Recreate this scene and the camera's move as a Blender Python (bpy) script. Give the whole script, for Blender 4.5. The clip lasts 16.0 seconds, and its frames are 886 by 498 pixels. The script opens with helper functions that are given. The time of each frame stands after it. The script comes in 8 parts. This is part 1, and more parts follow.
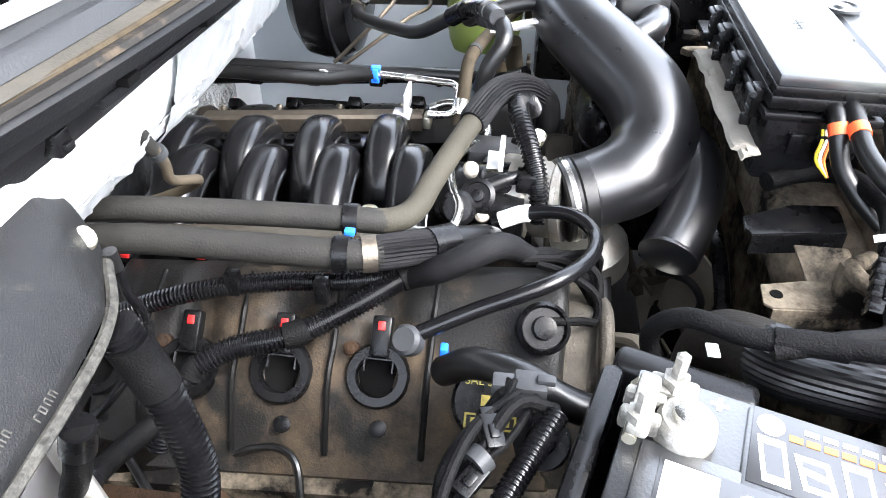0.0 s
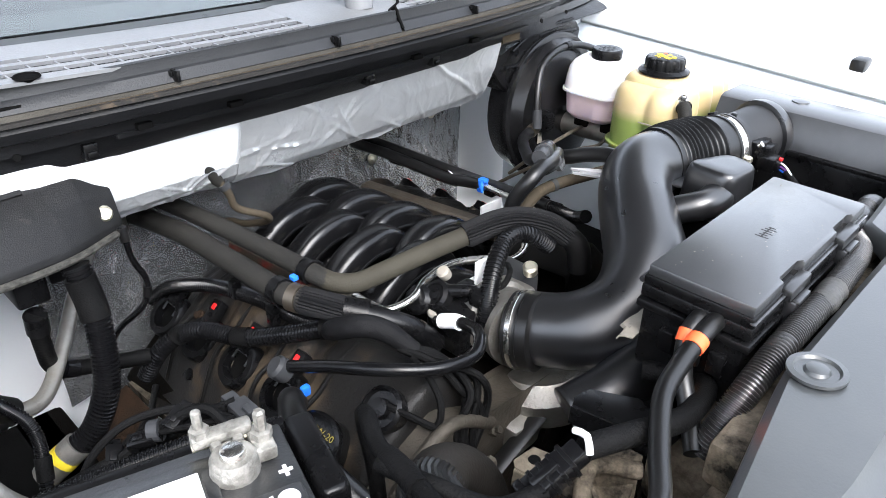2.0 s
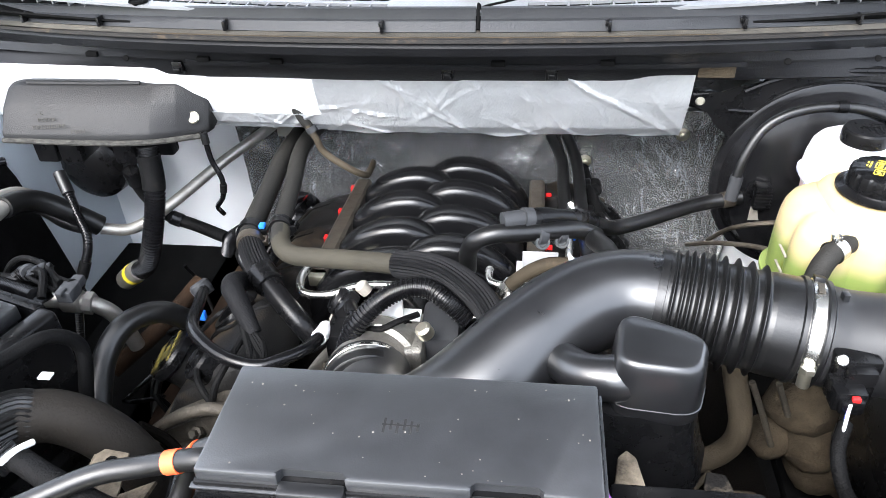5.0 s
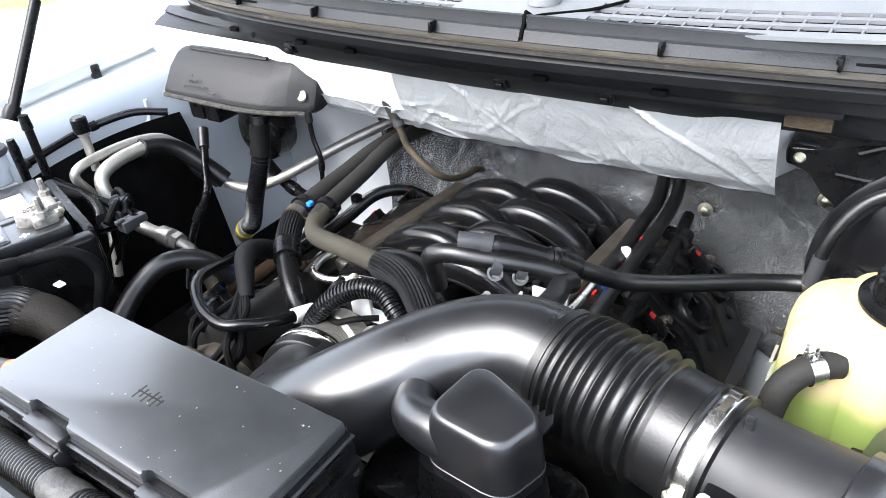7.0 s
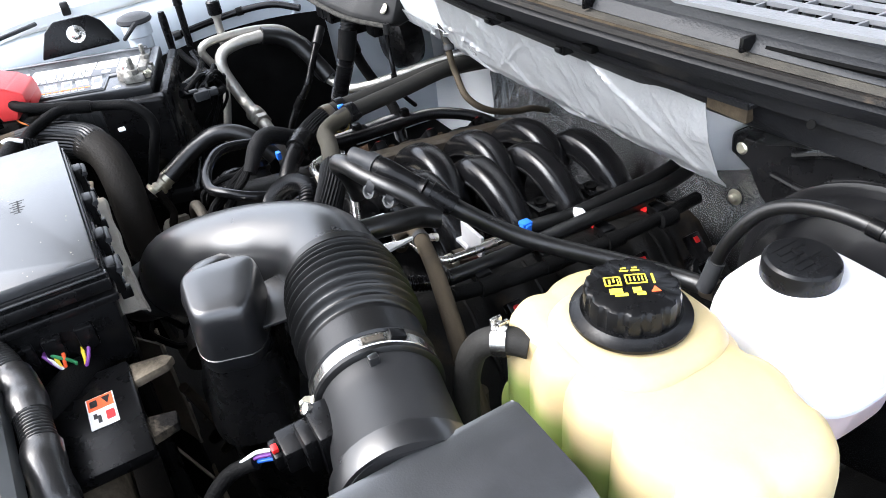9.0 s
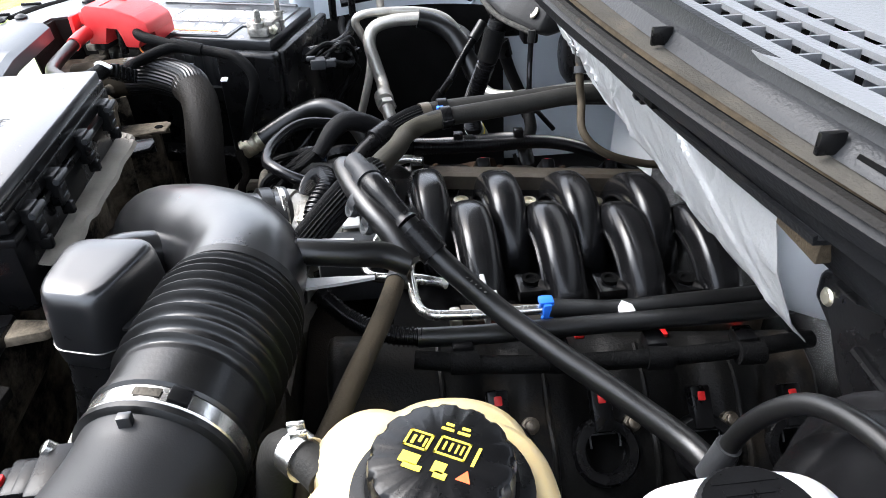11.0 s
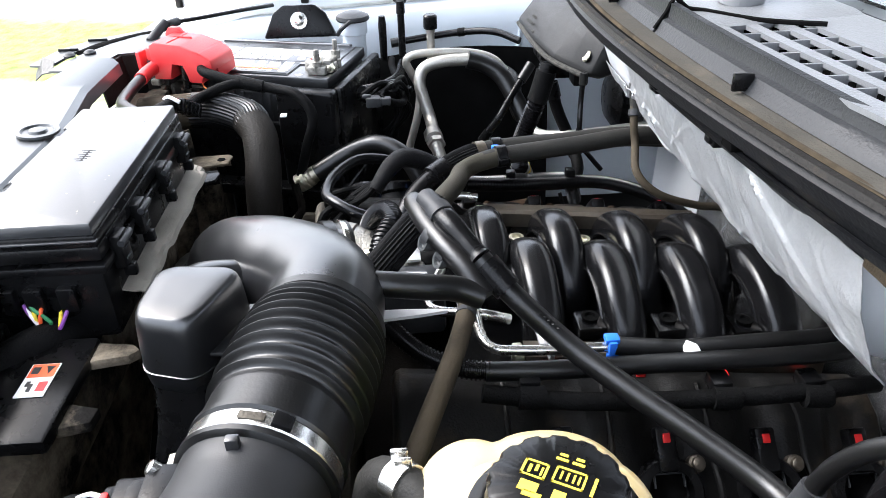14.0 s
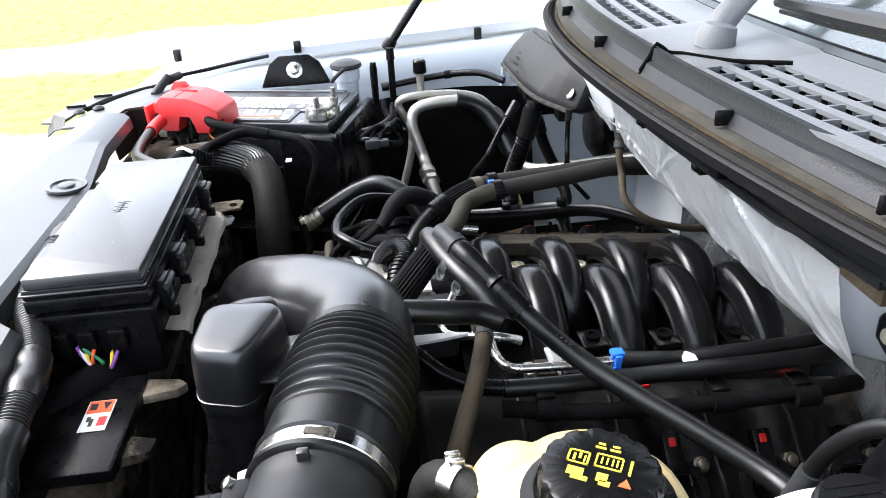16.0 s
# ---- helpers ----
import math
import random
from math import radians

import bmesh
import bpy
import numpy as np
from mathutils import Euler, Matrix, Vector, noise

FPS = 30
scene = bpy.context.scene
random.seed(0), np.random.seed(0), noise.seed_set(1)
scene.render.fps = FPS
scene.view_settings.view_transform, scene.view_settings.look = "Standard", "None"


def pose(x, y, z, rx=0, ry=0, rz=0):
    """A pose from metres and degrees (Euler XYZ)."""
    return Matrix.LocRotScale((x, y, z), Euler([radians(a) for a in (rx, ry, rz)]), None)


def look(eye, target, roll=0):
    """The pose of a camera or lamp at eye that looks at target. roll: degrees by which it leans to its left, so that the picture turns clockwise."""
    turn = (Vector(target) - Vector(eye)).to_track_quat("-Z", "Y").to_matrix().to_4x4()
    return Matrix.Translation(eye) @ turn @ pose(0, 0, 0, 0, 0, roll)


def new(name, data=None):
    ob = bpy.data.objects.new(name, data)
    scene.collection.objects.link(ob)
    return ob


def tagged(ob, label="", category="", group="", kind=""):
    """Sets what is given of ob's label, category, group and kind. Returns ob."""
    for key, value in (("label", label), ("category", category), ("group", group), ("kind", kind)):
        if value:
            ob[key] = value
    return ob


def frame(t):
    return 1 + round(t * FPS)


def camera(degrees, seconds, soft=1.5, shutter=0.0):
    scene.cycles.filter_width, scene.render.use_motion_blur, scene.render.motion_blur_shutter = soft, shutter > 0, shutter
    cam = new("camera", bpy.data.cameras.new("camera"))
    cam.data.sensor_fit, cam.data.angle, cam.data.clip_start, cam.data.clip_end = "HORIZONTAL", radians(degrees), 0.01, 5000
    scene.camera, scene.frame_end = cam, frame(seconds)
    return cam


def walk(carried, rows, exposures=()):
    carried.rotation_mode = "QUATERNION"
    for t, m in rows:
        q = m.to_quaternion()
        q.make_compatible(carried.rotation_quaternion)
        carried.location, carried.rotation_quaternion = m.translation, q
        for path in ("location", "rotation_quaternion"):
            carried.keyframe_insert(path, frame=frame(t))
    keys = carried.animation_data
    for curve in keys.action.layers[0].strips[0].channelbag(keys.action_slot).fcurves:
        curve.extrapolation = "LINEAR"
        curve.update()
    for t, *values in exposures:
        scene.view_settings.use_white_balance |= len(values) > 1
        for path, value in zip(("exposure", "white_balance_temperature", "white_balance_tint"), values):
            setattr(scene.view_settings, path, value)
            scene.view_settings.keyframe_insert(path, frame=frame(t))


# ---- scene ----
cam = camera(62.7, 16.0, 0.85)
PATH = [
    (0, (-0.763, -0.199, 1.385), (0.809, -0.049, 0.157), 2.2),
    (0.5, (-0.816, -0.293, 1.426), (0.77, 0.006, 0.246), 0.6),
    (1, (-0.88, -0.478, 1.452), (0.628, 0.223, 0.34), -1.6),
    (1.5, (-0.788, -0.608, 1.454), (0.625, 0.323, 0.386), 0.5),
    (2, (-0.64, -0.716, 1.457), (0.608, 0.477, 0.449), 0.8),
    (2.5, (-0.511, -0.872, 1.457), (0.375, 0.576, 0.399), 1.4),
    (3, (-0.363, -0.956, 1.486), (0.188, 0.591, 0.345), 0.9),
    (3.5, (-0.206, -0.907, 1.501), (0.111, 0.673, 0.315), 2.3),
    (4, (-0.028, -0.868, 1.49), (0.094, 0.727, 0.289), -1.2),
    (4.5, (0.119, -0.895, 1.518), (-0.02, 0.735, 0.368), -1.5),
    (5, (0.149, -0.855, 1.515), (-0.087, 0.757, 0.355), -2.7),
    (5.2, (0.148, -0.837, 1.511), (-0.102, 0.786, 0.37), -3.7),
    (7.3, (0.555, -0.691, 1.465), (-0.479, 0.624, 0.369), -5.7),
    (7.5, (0.594, -0.697, 1.477), (-0.401, 0.621, 0.349), -6.3),
    (8, (0.657, -0.674, 1.486), (-0.355, 0.591, 0.313), -6.1),
    (8.5, (0.748, -0.547, 1.454), (-0.491, 0.515, 0.299), -7.9),
    (9, (0.812, -0.416, 1.447), (-0.643, 0.304, 0.279), -6.7),
    (9.5, (0.794, -0.342, 1.426), (-0.668, 0.267, 0.204), -5.5),
    (9.7, (0.786, -0.29, 1.416), (-0.75, 0.144, 0.211), -4.6),
    (11.8, (0.724, -0.136, 1.371), (-0.941, -0.037, 0.267), -2.3),
    (12, (0.723, -0.143, 1.375), (-0.943, -0.07, 0.271), -3.0),
    (12.5, (0.718, -0.154, 1.378), (-0.97, -0.088, 0.308), -4.0),
    (13, (0.717, -0.162, 1.383), (-0.988, -0.067, 0.343), -4.3),
    (13.5, (0.745, -0.183, 1.385), (-0.972, -0.128, 0.359), -3.0),
    (14, (0.747, -0.193, 1.384), (-0.965, -0.091, 0.354), -1.4),
    (14.5, (0.768, -0.211, 1.393), (-0.959, -0.11, 0.391), -1.7),
    (15, (0.794, -0.229, 1.399), (-0.948, -0.117, 0.423), -1.5),
    (15.5, (0.809, -0.248, 1.404), (-0.946, -0.117, 0.455), -1.2),
    (16, (0.799, -0.235, 1.413), (-0.953, -0.066, 0.462), -3.0),
]
EXPOSURES = [(0.0, 3.35, 6000, 10), (0.5, 3.15, 6000, 10), (1.0, 2.92, 6000, 10), (1.5, 2.3, 6000, 10), (2.5, 2.05, 6000, 10), (3.0, 2.2, 6000, 10), (4.0, 2.5, 6000, 10), (5.0, 2.55, 6000, 10), (8.0, 2.55, 6000, 10), (9.5, 2.2, 6000, 10), (12.5, 2.38, 6000, 10), (14.0, 2.3, 6000, 10), (16.0, 2.12, 6000, 10)]
walk(cam, [(t, look(eye, target, roll)) for t, eye, target, roll in PATH], EXPOSURES)

# ---- light ----
world = bpy.data.worlds.new("sky")
scene.world = world
world.use_nodes = True
wt = world.node_tree
sky = wt.nodes.new("ShaderNodeTexSky")
sky.sky_type, sky.sun_disc = "NISHITA", False
sky.sun_elevation, sky.sun_rotation = radians(48), radians(214)
sky.air_density, sky.dust_density, sky.ozone_density = 1.0, 6.0, 1.0
veil = wt.nodes.new("ShaderNodeMix")  # thin white cloud over the blue
veil.data_type = "RGBA"
veil.inputs[0].default_value = 0.6
veil.inputs[7].default_value = (7.0, 7.1, 7.3, 1)
wt.links.new(sky.outputs[0], veil.inputs[6])
wt.links.new(veil.outputs[2], wt.nodes["Background"].inputs[0])
wt.nodes["Background"].inputs[1].default_value = 0.13
sun_data = bpy.data.lights.new("sun", "SUN")
sun_data.energy, sun_data.angle, sun_data.color = 1.3, radians(35), (1.0, 0.98, 0.95)
sun = new("sun", sun_data)
sun.matrix_world = look((-1.5, -4.8, 6), (0, 0, 0.9))


# ---- materials ----
def mat(name, base, rough=0.5, metal=0.0, second=None, spread=0.5, scale=30.0, bump=0.15, fine=400.0, dust=0.0, dustcol=(0.23, 0.18, 0.12), island=0.0, spec=0.5, coat=0.0, alpha_glass=0.0, sub=0.0):
    m = bpy.data.materials.new(name)
    m.use_nodes = True
    n, l = m.node_tree.nodes, m.node_tree.links
    b = n["Principled BSDF"]
    co = n.new("ShaderNodeTexCoord")
    big = n.new("ShaderNodeTexNoise")
    big.inputs["Scale"].default_value, big.inputs["Detail"].default_value, big.inputs["Roughness"].default_value = scale, 6.0, 0.62
    l.new(co.outputs["Object"], big.inputs["Vector"])
    ramp = n.new("ShaderNodeMapRange")
    ramp.inputs[1].default_value, ramp.inputs[2].default_value = 0.5 - spread / 2, 0.5 + spread / 2
    l.new(big.outputs[0], ramp.inputs[0])
    mix = n.new("ShaderNodeMix")
    mix.data_type = "RGBA"
    second = second or tuple(min(1, c * 1.35 + 0.004) for c in base)
    mix.inputs[6].default_value, mix.inputs[7].default_value = (*base, 1), (*second, 1)
    l.new(ramp.outputs[0], mix.inputs[0])
    out = mix.outputs[2]
    rr = n.new("ShaderNodeMapRange")
    rr.inputs[3].default_value, rr.inputs[4].default_value = max(0.03, rough - 0.1), min(1.0, rough + 0.12)
    l.new(big.outputs[0], rr.inputs[0])
    rough_out = rr.outputs[0]
    if dust > 0:
        d = n.new("ShaderNodeTexNoise")
        d.inputs["Scale"].default_value, d.inputs["Detail"].default_value, d.inputs["Roughness"].default_value = scale * 0.45 + 3.0, 8.0, 0.7
        l.new(co.outputs["Object"], d.inputs["Vector"])
        dr = n.new("ShaderNodeMapRange")
        dr.inputs[1].default_value, dr.inputs[2].default_value = 0.72 - dust * 0.45, 0.95 - dust * 0.35
        l.new(d.outputs[0], dr.inputs[0])
        dm = n.new("ShaderNodeMix")
        dm.data_type = "RGBA"
        dm.inputs[7].default_value = (*dustcol, 1)
        l.new(dr.outputs[0], dm.inputs[0])
        l.new(out, dm.inputs[6])
        out = dm.outputs[2]
        rm = n.new("ShaderNodeMix")
        rm.inputs[3].default_value = 0.9
        l.new(dr.outputs[0], rm.inputs[0])
        l.new(rough_out, rm.inputs[2])
        rough_out = rm.outputs[0]
    l.new(out, b.inputs["Base Color"])
    l.new(rough_out, b.inputs["Roughness"])
    b.inputs["Metallic"].default_value = metal
    b.inputs["Specular IOR Level"].default_value = spec
    b.inputs["Coat Weight"].default_value = coat
    b.inputs["Coat Roughness"].default_value = 0.22 if coat else 0.03
    if sub:
        b.inputs["Subsurface Weight"].default_value = sub
        b.inputs["Subsurface Radius"].default_value = (0.02, 0.016, 0.008)
        b.inputs["Subsurface Scale"].default_value = 0.6
    if bump:
        f = n.new("ShaderNodeTexNoise")
        f.inputs["Scale"].default_value, f.inputs["Detail"].default_value = fine, 4.0
        l.new(co.outputs["Object"], f.inputs["Vector"])
        bp = n.new("ShaderNodeBump")
        bp.inputs["Strength"].default_value, bp.inputs["Distance"].default_value = bump, 0.002
        l.new(f.outputs[0], bp.inputs["Height"])
        l.new(bp.outputs[0], b.inputs["Normal"])
    return m


M_BLACK = mat("black plastic", (0.0022, 0.0022, 0.0025), 0.27, dust=0.09, dustcol=(0.04, 0.035, 0.03), spec=0.2, bump=0.06)
M_SATIN = mat("satin black plastic", (0.006, 0.0062, 0.007), 0.3, bump=0.04, fine=900, dust=0.08, dustcol=(0.06, 0.056, 0.05), spec=0.85, coat=0.2)
M_TUBE = mat("matt black duct plastic", (0.008, 0.0082, 0.009), 0.48, bump=0.06, fine=800, dust=0.1, dustcol=(0.06, 0.056, 0.05), spec=0.45)
M_MANI = mat("moulded black nylon", (0.0028, 0.0028, 0.0032), 0.21, bump=0.04, fine=700, spec=0.36)
M_LID = mat("dark grey plastic", (0.020, 0.021, 0.023), 0.33, bump=0.08, fine=700, dust=0.12, dustcol=(0.12, 0.115, 0.10), spec=0.8, coat=0.5, scale=45)
M_GREYPL = mat("weathered grey plastic", (0.032, 0.035, 0.037), 0.34, second=(0.052, 0.055, 0.056), bump=0.05, dust=0.14, dustcol=(0.3, 0.26, 0.2), scale=12, spec=0.7, coat=0.25)
M_COWL = mat("cowl plastic", (0.006, 0.0062, 0.007), 0.42, bump=0.25, dust=0.15, dustcol=(0.05, 0.044, 0.037), scale=10, spec=0.15)
# grey base raised so the cowl top carries the sky's reflection as colour
M_COWLTOP = mat("grey cowl plastic lightened for sky glare", (0.13, 0.134, 0.14), 0.4, second=(0.18, 0.184, 0.19), bump=0.25, dust=0.08, scale=10)
M_SEAL = mat("rubber seal", (0.012, 0.011, 0.010), 0.7, dust=0.35, dustcol=(0.10, 0.075, 0.05), bump=0.5, scale=60, spec=0.15)
M_RUBBER = mat("black rubber", (0.0026, 0.0026, 0.0027), 0.34, dust=0.12, dustcol=(0.055, 0.049, 0.041), bump=0.08, spec=0.5)
M_HOSE = mat("grey rubber hose", (0.016, 0.0155, 0.0145), 0.6, second=(0.025, 0.024, 0.0215), bump=0.3, dust=0.15, dustcol=(0.06, 0.053, 0.042), scale=24, spec=0.12)
M_TANHOSE = mat("sun-bleached tan rubber hose", (0.030, 0.0275, 0.021), 0.7, second=(0.045, 0.041, 0.031), bump=0.3, dust=0.2, dustcol=(0.12, 0.105, 0.08), scale=30, spec=0.15)
M_BROWNHOSE = mat("brown dusty rubber hose", (0.042, 0.034, 0.024), 0.75, second=(0.062, 0.05, 0.034), bump=0.3, dust=0.25, dustcol=(0.12, 0.09, 0.06), spec=0.12)
M_LOOM = mat("split loom plastic", (0.002, 0.002, 0.0024), 0.2, bump=0.08, dust=0.08, dustcol=(0.04, 0.034, 0.028), spec=0.3)
M_DULLHOSE = mat("dull grey-brown rubber hose", (0.012, 0.0105, 0.009), 0.6, second=(0.017, 0.015, 0.0125), bump=0.4, fine=300, dust=0.2, dustcol=(0.07, 0.058, 0.044), spec=0.15)
M_TAPE = mat("cloth harness tape", (0.0028, 0.0028, 0.0029), 0.5, dust=0.2, dustcol=(0.035, 0.03, 0.024), bump=0.6, fine=500, spec=0.05)
M_SHEEN = mat("greyed glossy loom plastic", (0.010, 0.010, 0.0105), 0.3, second=(0.022, 0.021, 0.020), bump=0.15, dust=0.16, dustcol=(0.08, 0.07, 0.055), spec=0.6, coat=0.25, scale=40)
M_BRAID = mat("braided sleeve", (0.005, 0.005, 0.0055), 0.5, bump=0.5, fine=1200, dust=0.1, dustcol=(0.07, 0.06, 0.05), spec=0.1)
M_COVER = mat("dusty cam cover plastic", (0.0045, 0.0044, 0.0042), 0.4, dust=0.34, dustcol=(0.062, 0.046, 0.030), bump=0.3, scale=9, spec=0.12)
M_ALU = mat("cast aluminium", (0.42, 0.41, 0.38), 0.5, 1.0, second=(0.30, 0.28, 0.25), bump=0.7, fine=260, dust=0.25)
M_GRIME = mat("grimy cast aluminium", (0.10, 0.088, 0.07), 0.65, 0.6, second=(0.045, 0.039, 0.031), bump=0.7, fine=260, dust=0.35, dustcol=(0.14, 0.11, 0.075))
M_STEEL = mat("bright steel", (0.62, 0.61, 0.58), 0.25, 1.0, bump=0.05, dust=0.05)
M_ZINC = mat("zinc-plated steel", (0.62, 0.59, 0.48), 0.38, 1.0, bump=0.2, dust=0.15)
M_PALETAB = mat("pale grey plastic", (0.36, 0.36, 0.37), 0.45, bump=0.05, dust=0.1)
M_PIPE = mat("aluminium air conditioning pipe", (0.46, 0.45, 0.42), 0.42, 0.8, second=(0.34, 0.32, 0.28), bump=0.25, dust=0.3, dustcol=(0.2, 0.17, 0.13), scale=40)
M_RUST = mat("rusty steel", (0.045, 0.026, 0.015), 0.9, 0.0, second=(0.016, 0.011, 0.008), bump=0.7, spec=0.1)
M_RAIL = mat("dull steel fuel rail", (0.20, 0.175, 0.14), 0.45, 0.9, second=(0.12, 0.10, 0.08), bump=0.3, dust=0.25)
M_PAINT = mat("white vehicle paint", (0.78, 0.80, 0.82), 0.22, bump=0.02, coat=0.4, scale=6, second=(0.80, 0.82, 0.84), dust=0.03)
M_APRON = mat("pale blue-white inner panel paint", (0.52, 0.57, 0.62), 0.45, second=(0.49, 0.54, 0.59), bump=0.05, scale=8, dust=0.14, dustcol=(0.28, 0.25, 0.21))
M_WHITE = mat("white plastic", (0.78, 0.78, 0.76), 0.5, bump=0.05)
M_RED = mat("red plastic cover", (0.62, 0.025, 0.03), 0.42, second=(0.68, 0.05, 0.05), bump=0.1, dust=0.05)
M_REDLOCK = mat("red connector lock", (0.55, 0.012, 0.012), 0.4, bump=0.0)
M_ORANGE = mat("orange-red tape", (0.85, 0.11, 0.03), 0.5, bump=0.1)
M_BLUE = mat("blue plastic clip", (0.02, 0.14, 0.65), 0.4, bump=0.0)
M_YELLOW = mat("yellow ink", (0.75, 0.58, 0.04), 0.6, bump=0.0)
M_OILINK = mat("dirty yellow ink", (0.36, 0.28, 0.05), 0.7, second=(0.16, 0.13, 0.03), bump=0.0, scale=300)
M_YWIRE = mat("yellow wire", (0.8, 0.6, 0.03), 0.45, bump=0.0)
M_PWIRE = mat("violet wire", (0.2, 0.05, 0.3), 0.45, bump=0.0)
M_GWIRE = mat("green wire", (0.03, 0.2, 0.08), 0.45, bump=0.0)
M_TANK = mat("translucent cream tank plastic", (0.66, 0.54, 0.27), 0.36, second=(0.72, 0.63, 0.40), bump=0.05, scale=8, sub=0.4)
M_BRAKE = mat("milky white reservoir plastic", (0.60, 0.60, 0.61), 0.42, bump=0.05, scale=8, sub=0.4)
M_BRAKELOW = mat("reservoir plastic with fluid behind", (0.52, 0.42, 0.44), 0.42, bump=0.05, scale=8, sub=0.3)
M_BATT = mat("black battery case", (0.011, 0.0115, 0.0125), 0.3, bump=0.2, dust=0.22, dustcol=(0.13, 0.12, 0.105), spec=0.8, coat=0.8)
M_LABEL = mat("glossy black label", (0.012, 0.012, 0.013), 0.3, bump=0.02, spec=0.8, coat=0.5)
M_PRINT = mat("white print", (0.82, 0.82, 0.80), 0.5, bump=0.0)
M_GREYPRINT = mat("grey moulded print", (0.02, 0.02, 0.02), 0.5, bump=0.0, spec=0.1)
M_OPRINT = mat("orange print", (0.55, 0.15, 0.025), 0.5, bump=0.0)
M_LEAD = mat("corroded lead clamp", (0.13, 0.125, 0.11), 0.55, 0.5, second=(0.36, 0.35, 0.32), spread=0.3, bump=0.8, fine=220, scale=60, dust=0.2, dustcol=(0.3, 0.27, 0.21))
# oily metal, its colour and dust lowered to deepen shadow low in the bay
M_DARK = mat("oily metal darkened for deep shade", (0.0025, 0.0022, 0.002), 0.7, second=(0.006, 0.005, 0.004), bump=0.6, dust=0.14, dustcol=(0.022, 0.017, 0.012), spec=0.03)
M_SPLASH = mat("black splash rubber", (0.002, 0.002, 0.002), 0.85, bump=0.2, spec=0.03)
M_DIRTY = mat("mud-dusted radiator plastic", (0.006, 0.0055, 0.005), 0.75, dust=0.66, dustcol=(0.30, 0.25, 0.185), bump=0.8, fine=180, scale=16, spec=0.03)
M_BOOSTER = mat("glossy black painted steel", (0.004, 0.004, 0.0045), 0.2, bump=0.02, coat=0.15, spec=0.3)
M_FLAP = mat("dusty grey rubber flap", (0.30, 0.275, 0.235), 0.85, second=(0.20, 0.18, 0.15), bump=0.4, scale=20)
M_LEDGE = mat("dusty cowl ledge", (0.040, 0.038, 0.033), 0.75, second=(0.075, 0.069, 0.058), dust=0.4, dustcol=(0.11, 0.095, 0.072), bump=0.4, scale=22, spec=0.2)
M_LIP = mat("greyed cowl lip plastic", (0.017, 0.018, 0.02), 0.45, second=(0.026, 0.027, 0.029), dust=0.15, dustcol=(0.1, 0.09, 0.075), bump=0.3, scale=14, spec=0.25)
M_DUSTLINE = mat("brown dust", (0.075, 0.058, 0.038), 0.95, second=(0.03, 0.025, 0.018), bump=0.6, scale=60, spec=0.1)
M_TAN = mat("dusty tan radiator tank", (0.23, 0.20, 0.155), 0.8, second=(0.12, 0.104, 0.078), bump=0.5, scale=14, dust=0.4, dustcol=(0.25, 0.22, 0.17))
M_MODULE = mat("scuffed black cover plastic", (0.006, 0.006, 0.0065), 0.42, second=(0.010, 0.010, 0.0098), spread=0.4, bump=0.3, fine=700, dust=0.24, dustcol=(0.05, 0.047, 0.041), scale=90, spec=0.25)
M_SCUFF = mat("scuffed pale plastic edge", (0.014, 0.014, 0.013), 0.7, second=(0.085, 0.082, 0.073), bump=0.9, fine=400, scale=130, spec=0.1)
M_GREYTAPE = mat("dusty grey loom tape", (0.026, 0.026, 0.0255), 0.42, second=(0.065, 0.063, 0.058), bump=0.5, fine=220, dust=0.2, dustcol=(0.13, 0.11, 0.085), scale=30, spec=0.35)
M_COVERMUD = mat("mud-stained cam cover plastic", (0.008, 0.0076, 0.0072), 0.46, dust=0.42, dustcol=(0.14, 0.100, 0.060), bump=0.4, scale=4, spec=0.2)
M_GREYCONN = mat("grey connector plastic", (0.026, 0.027, 0.029), 0.42, bump=0.1, dust=0.2, dustcol=(0.06, 0.05, 0.04), spec=0.2)


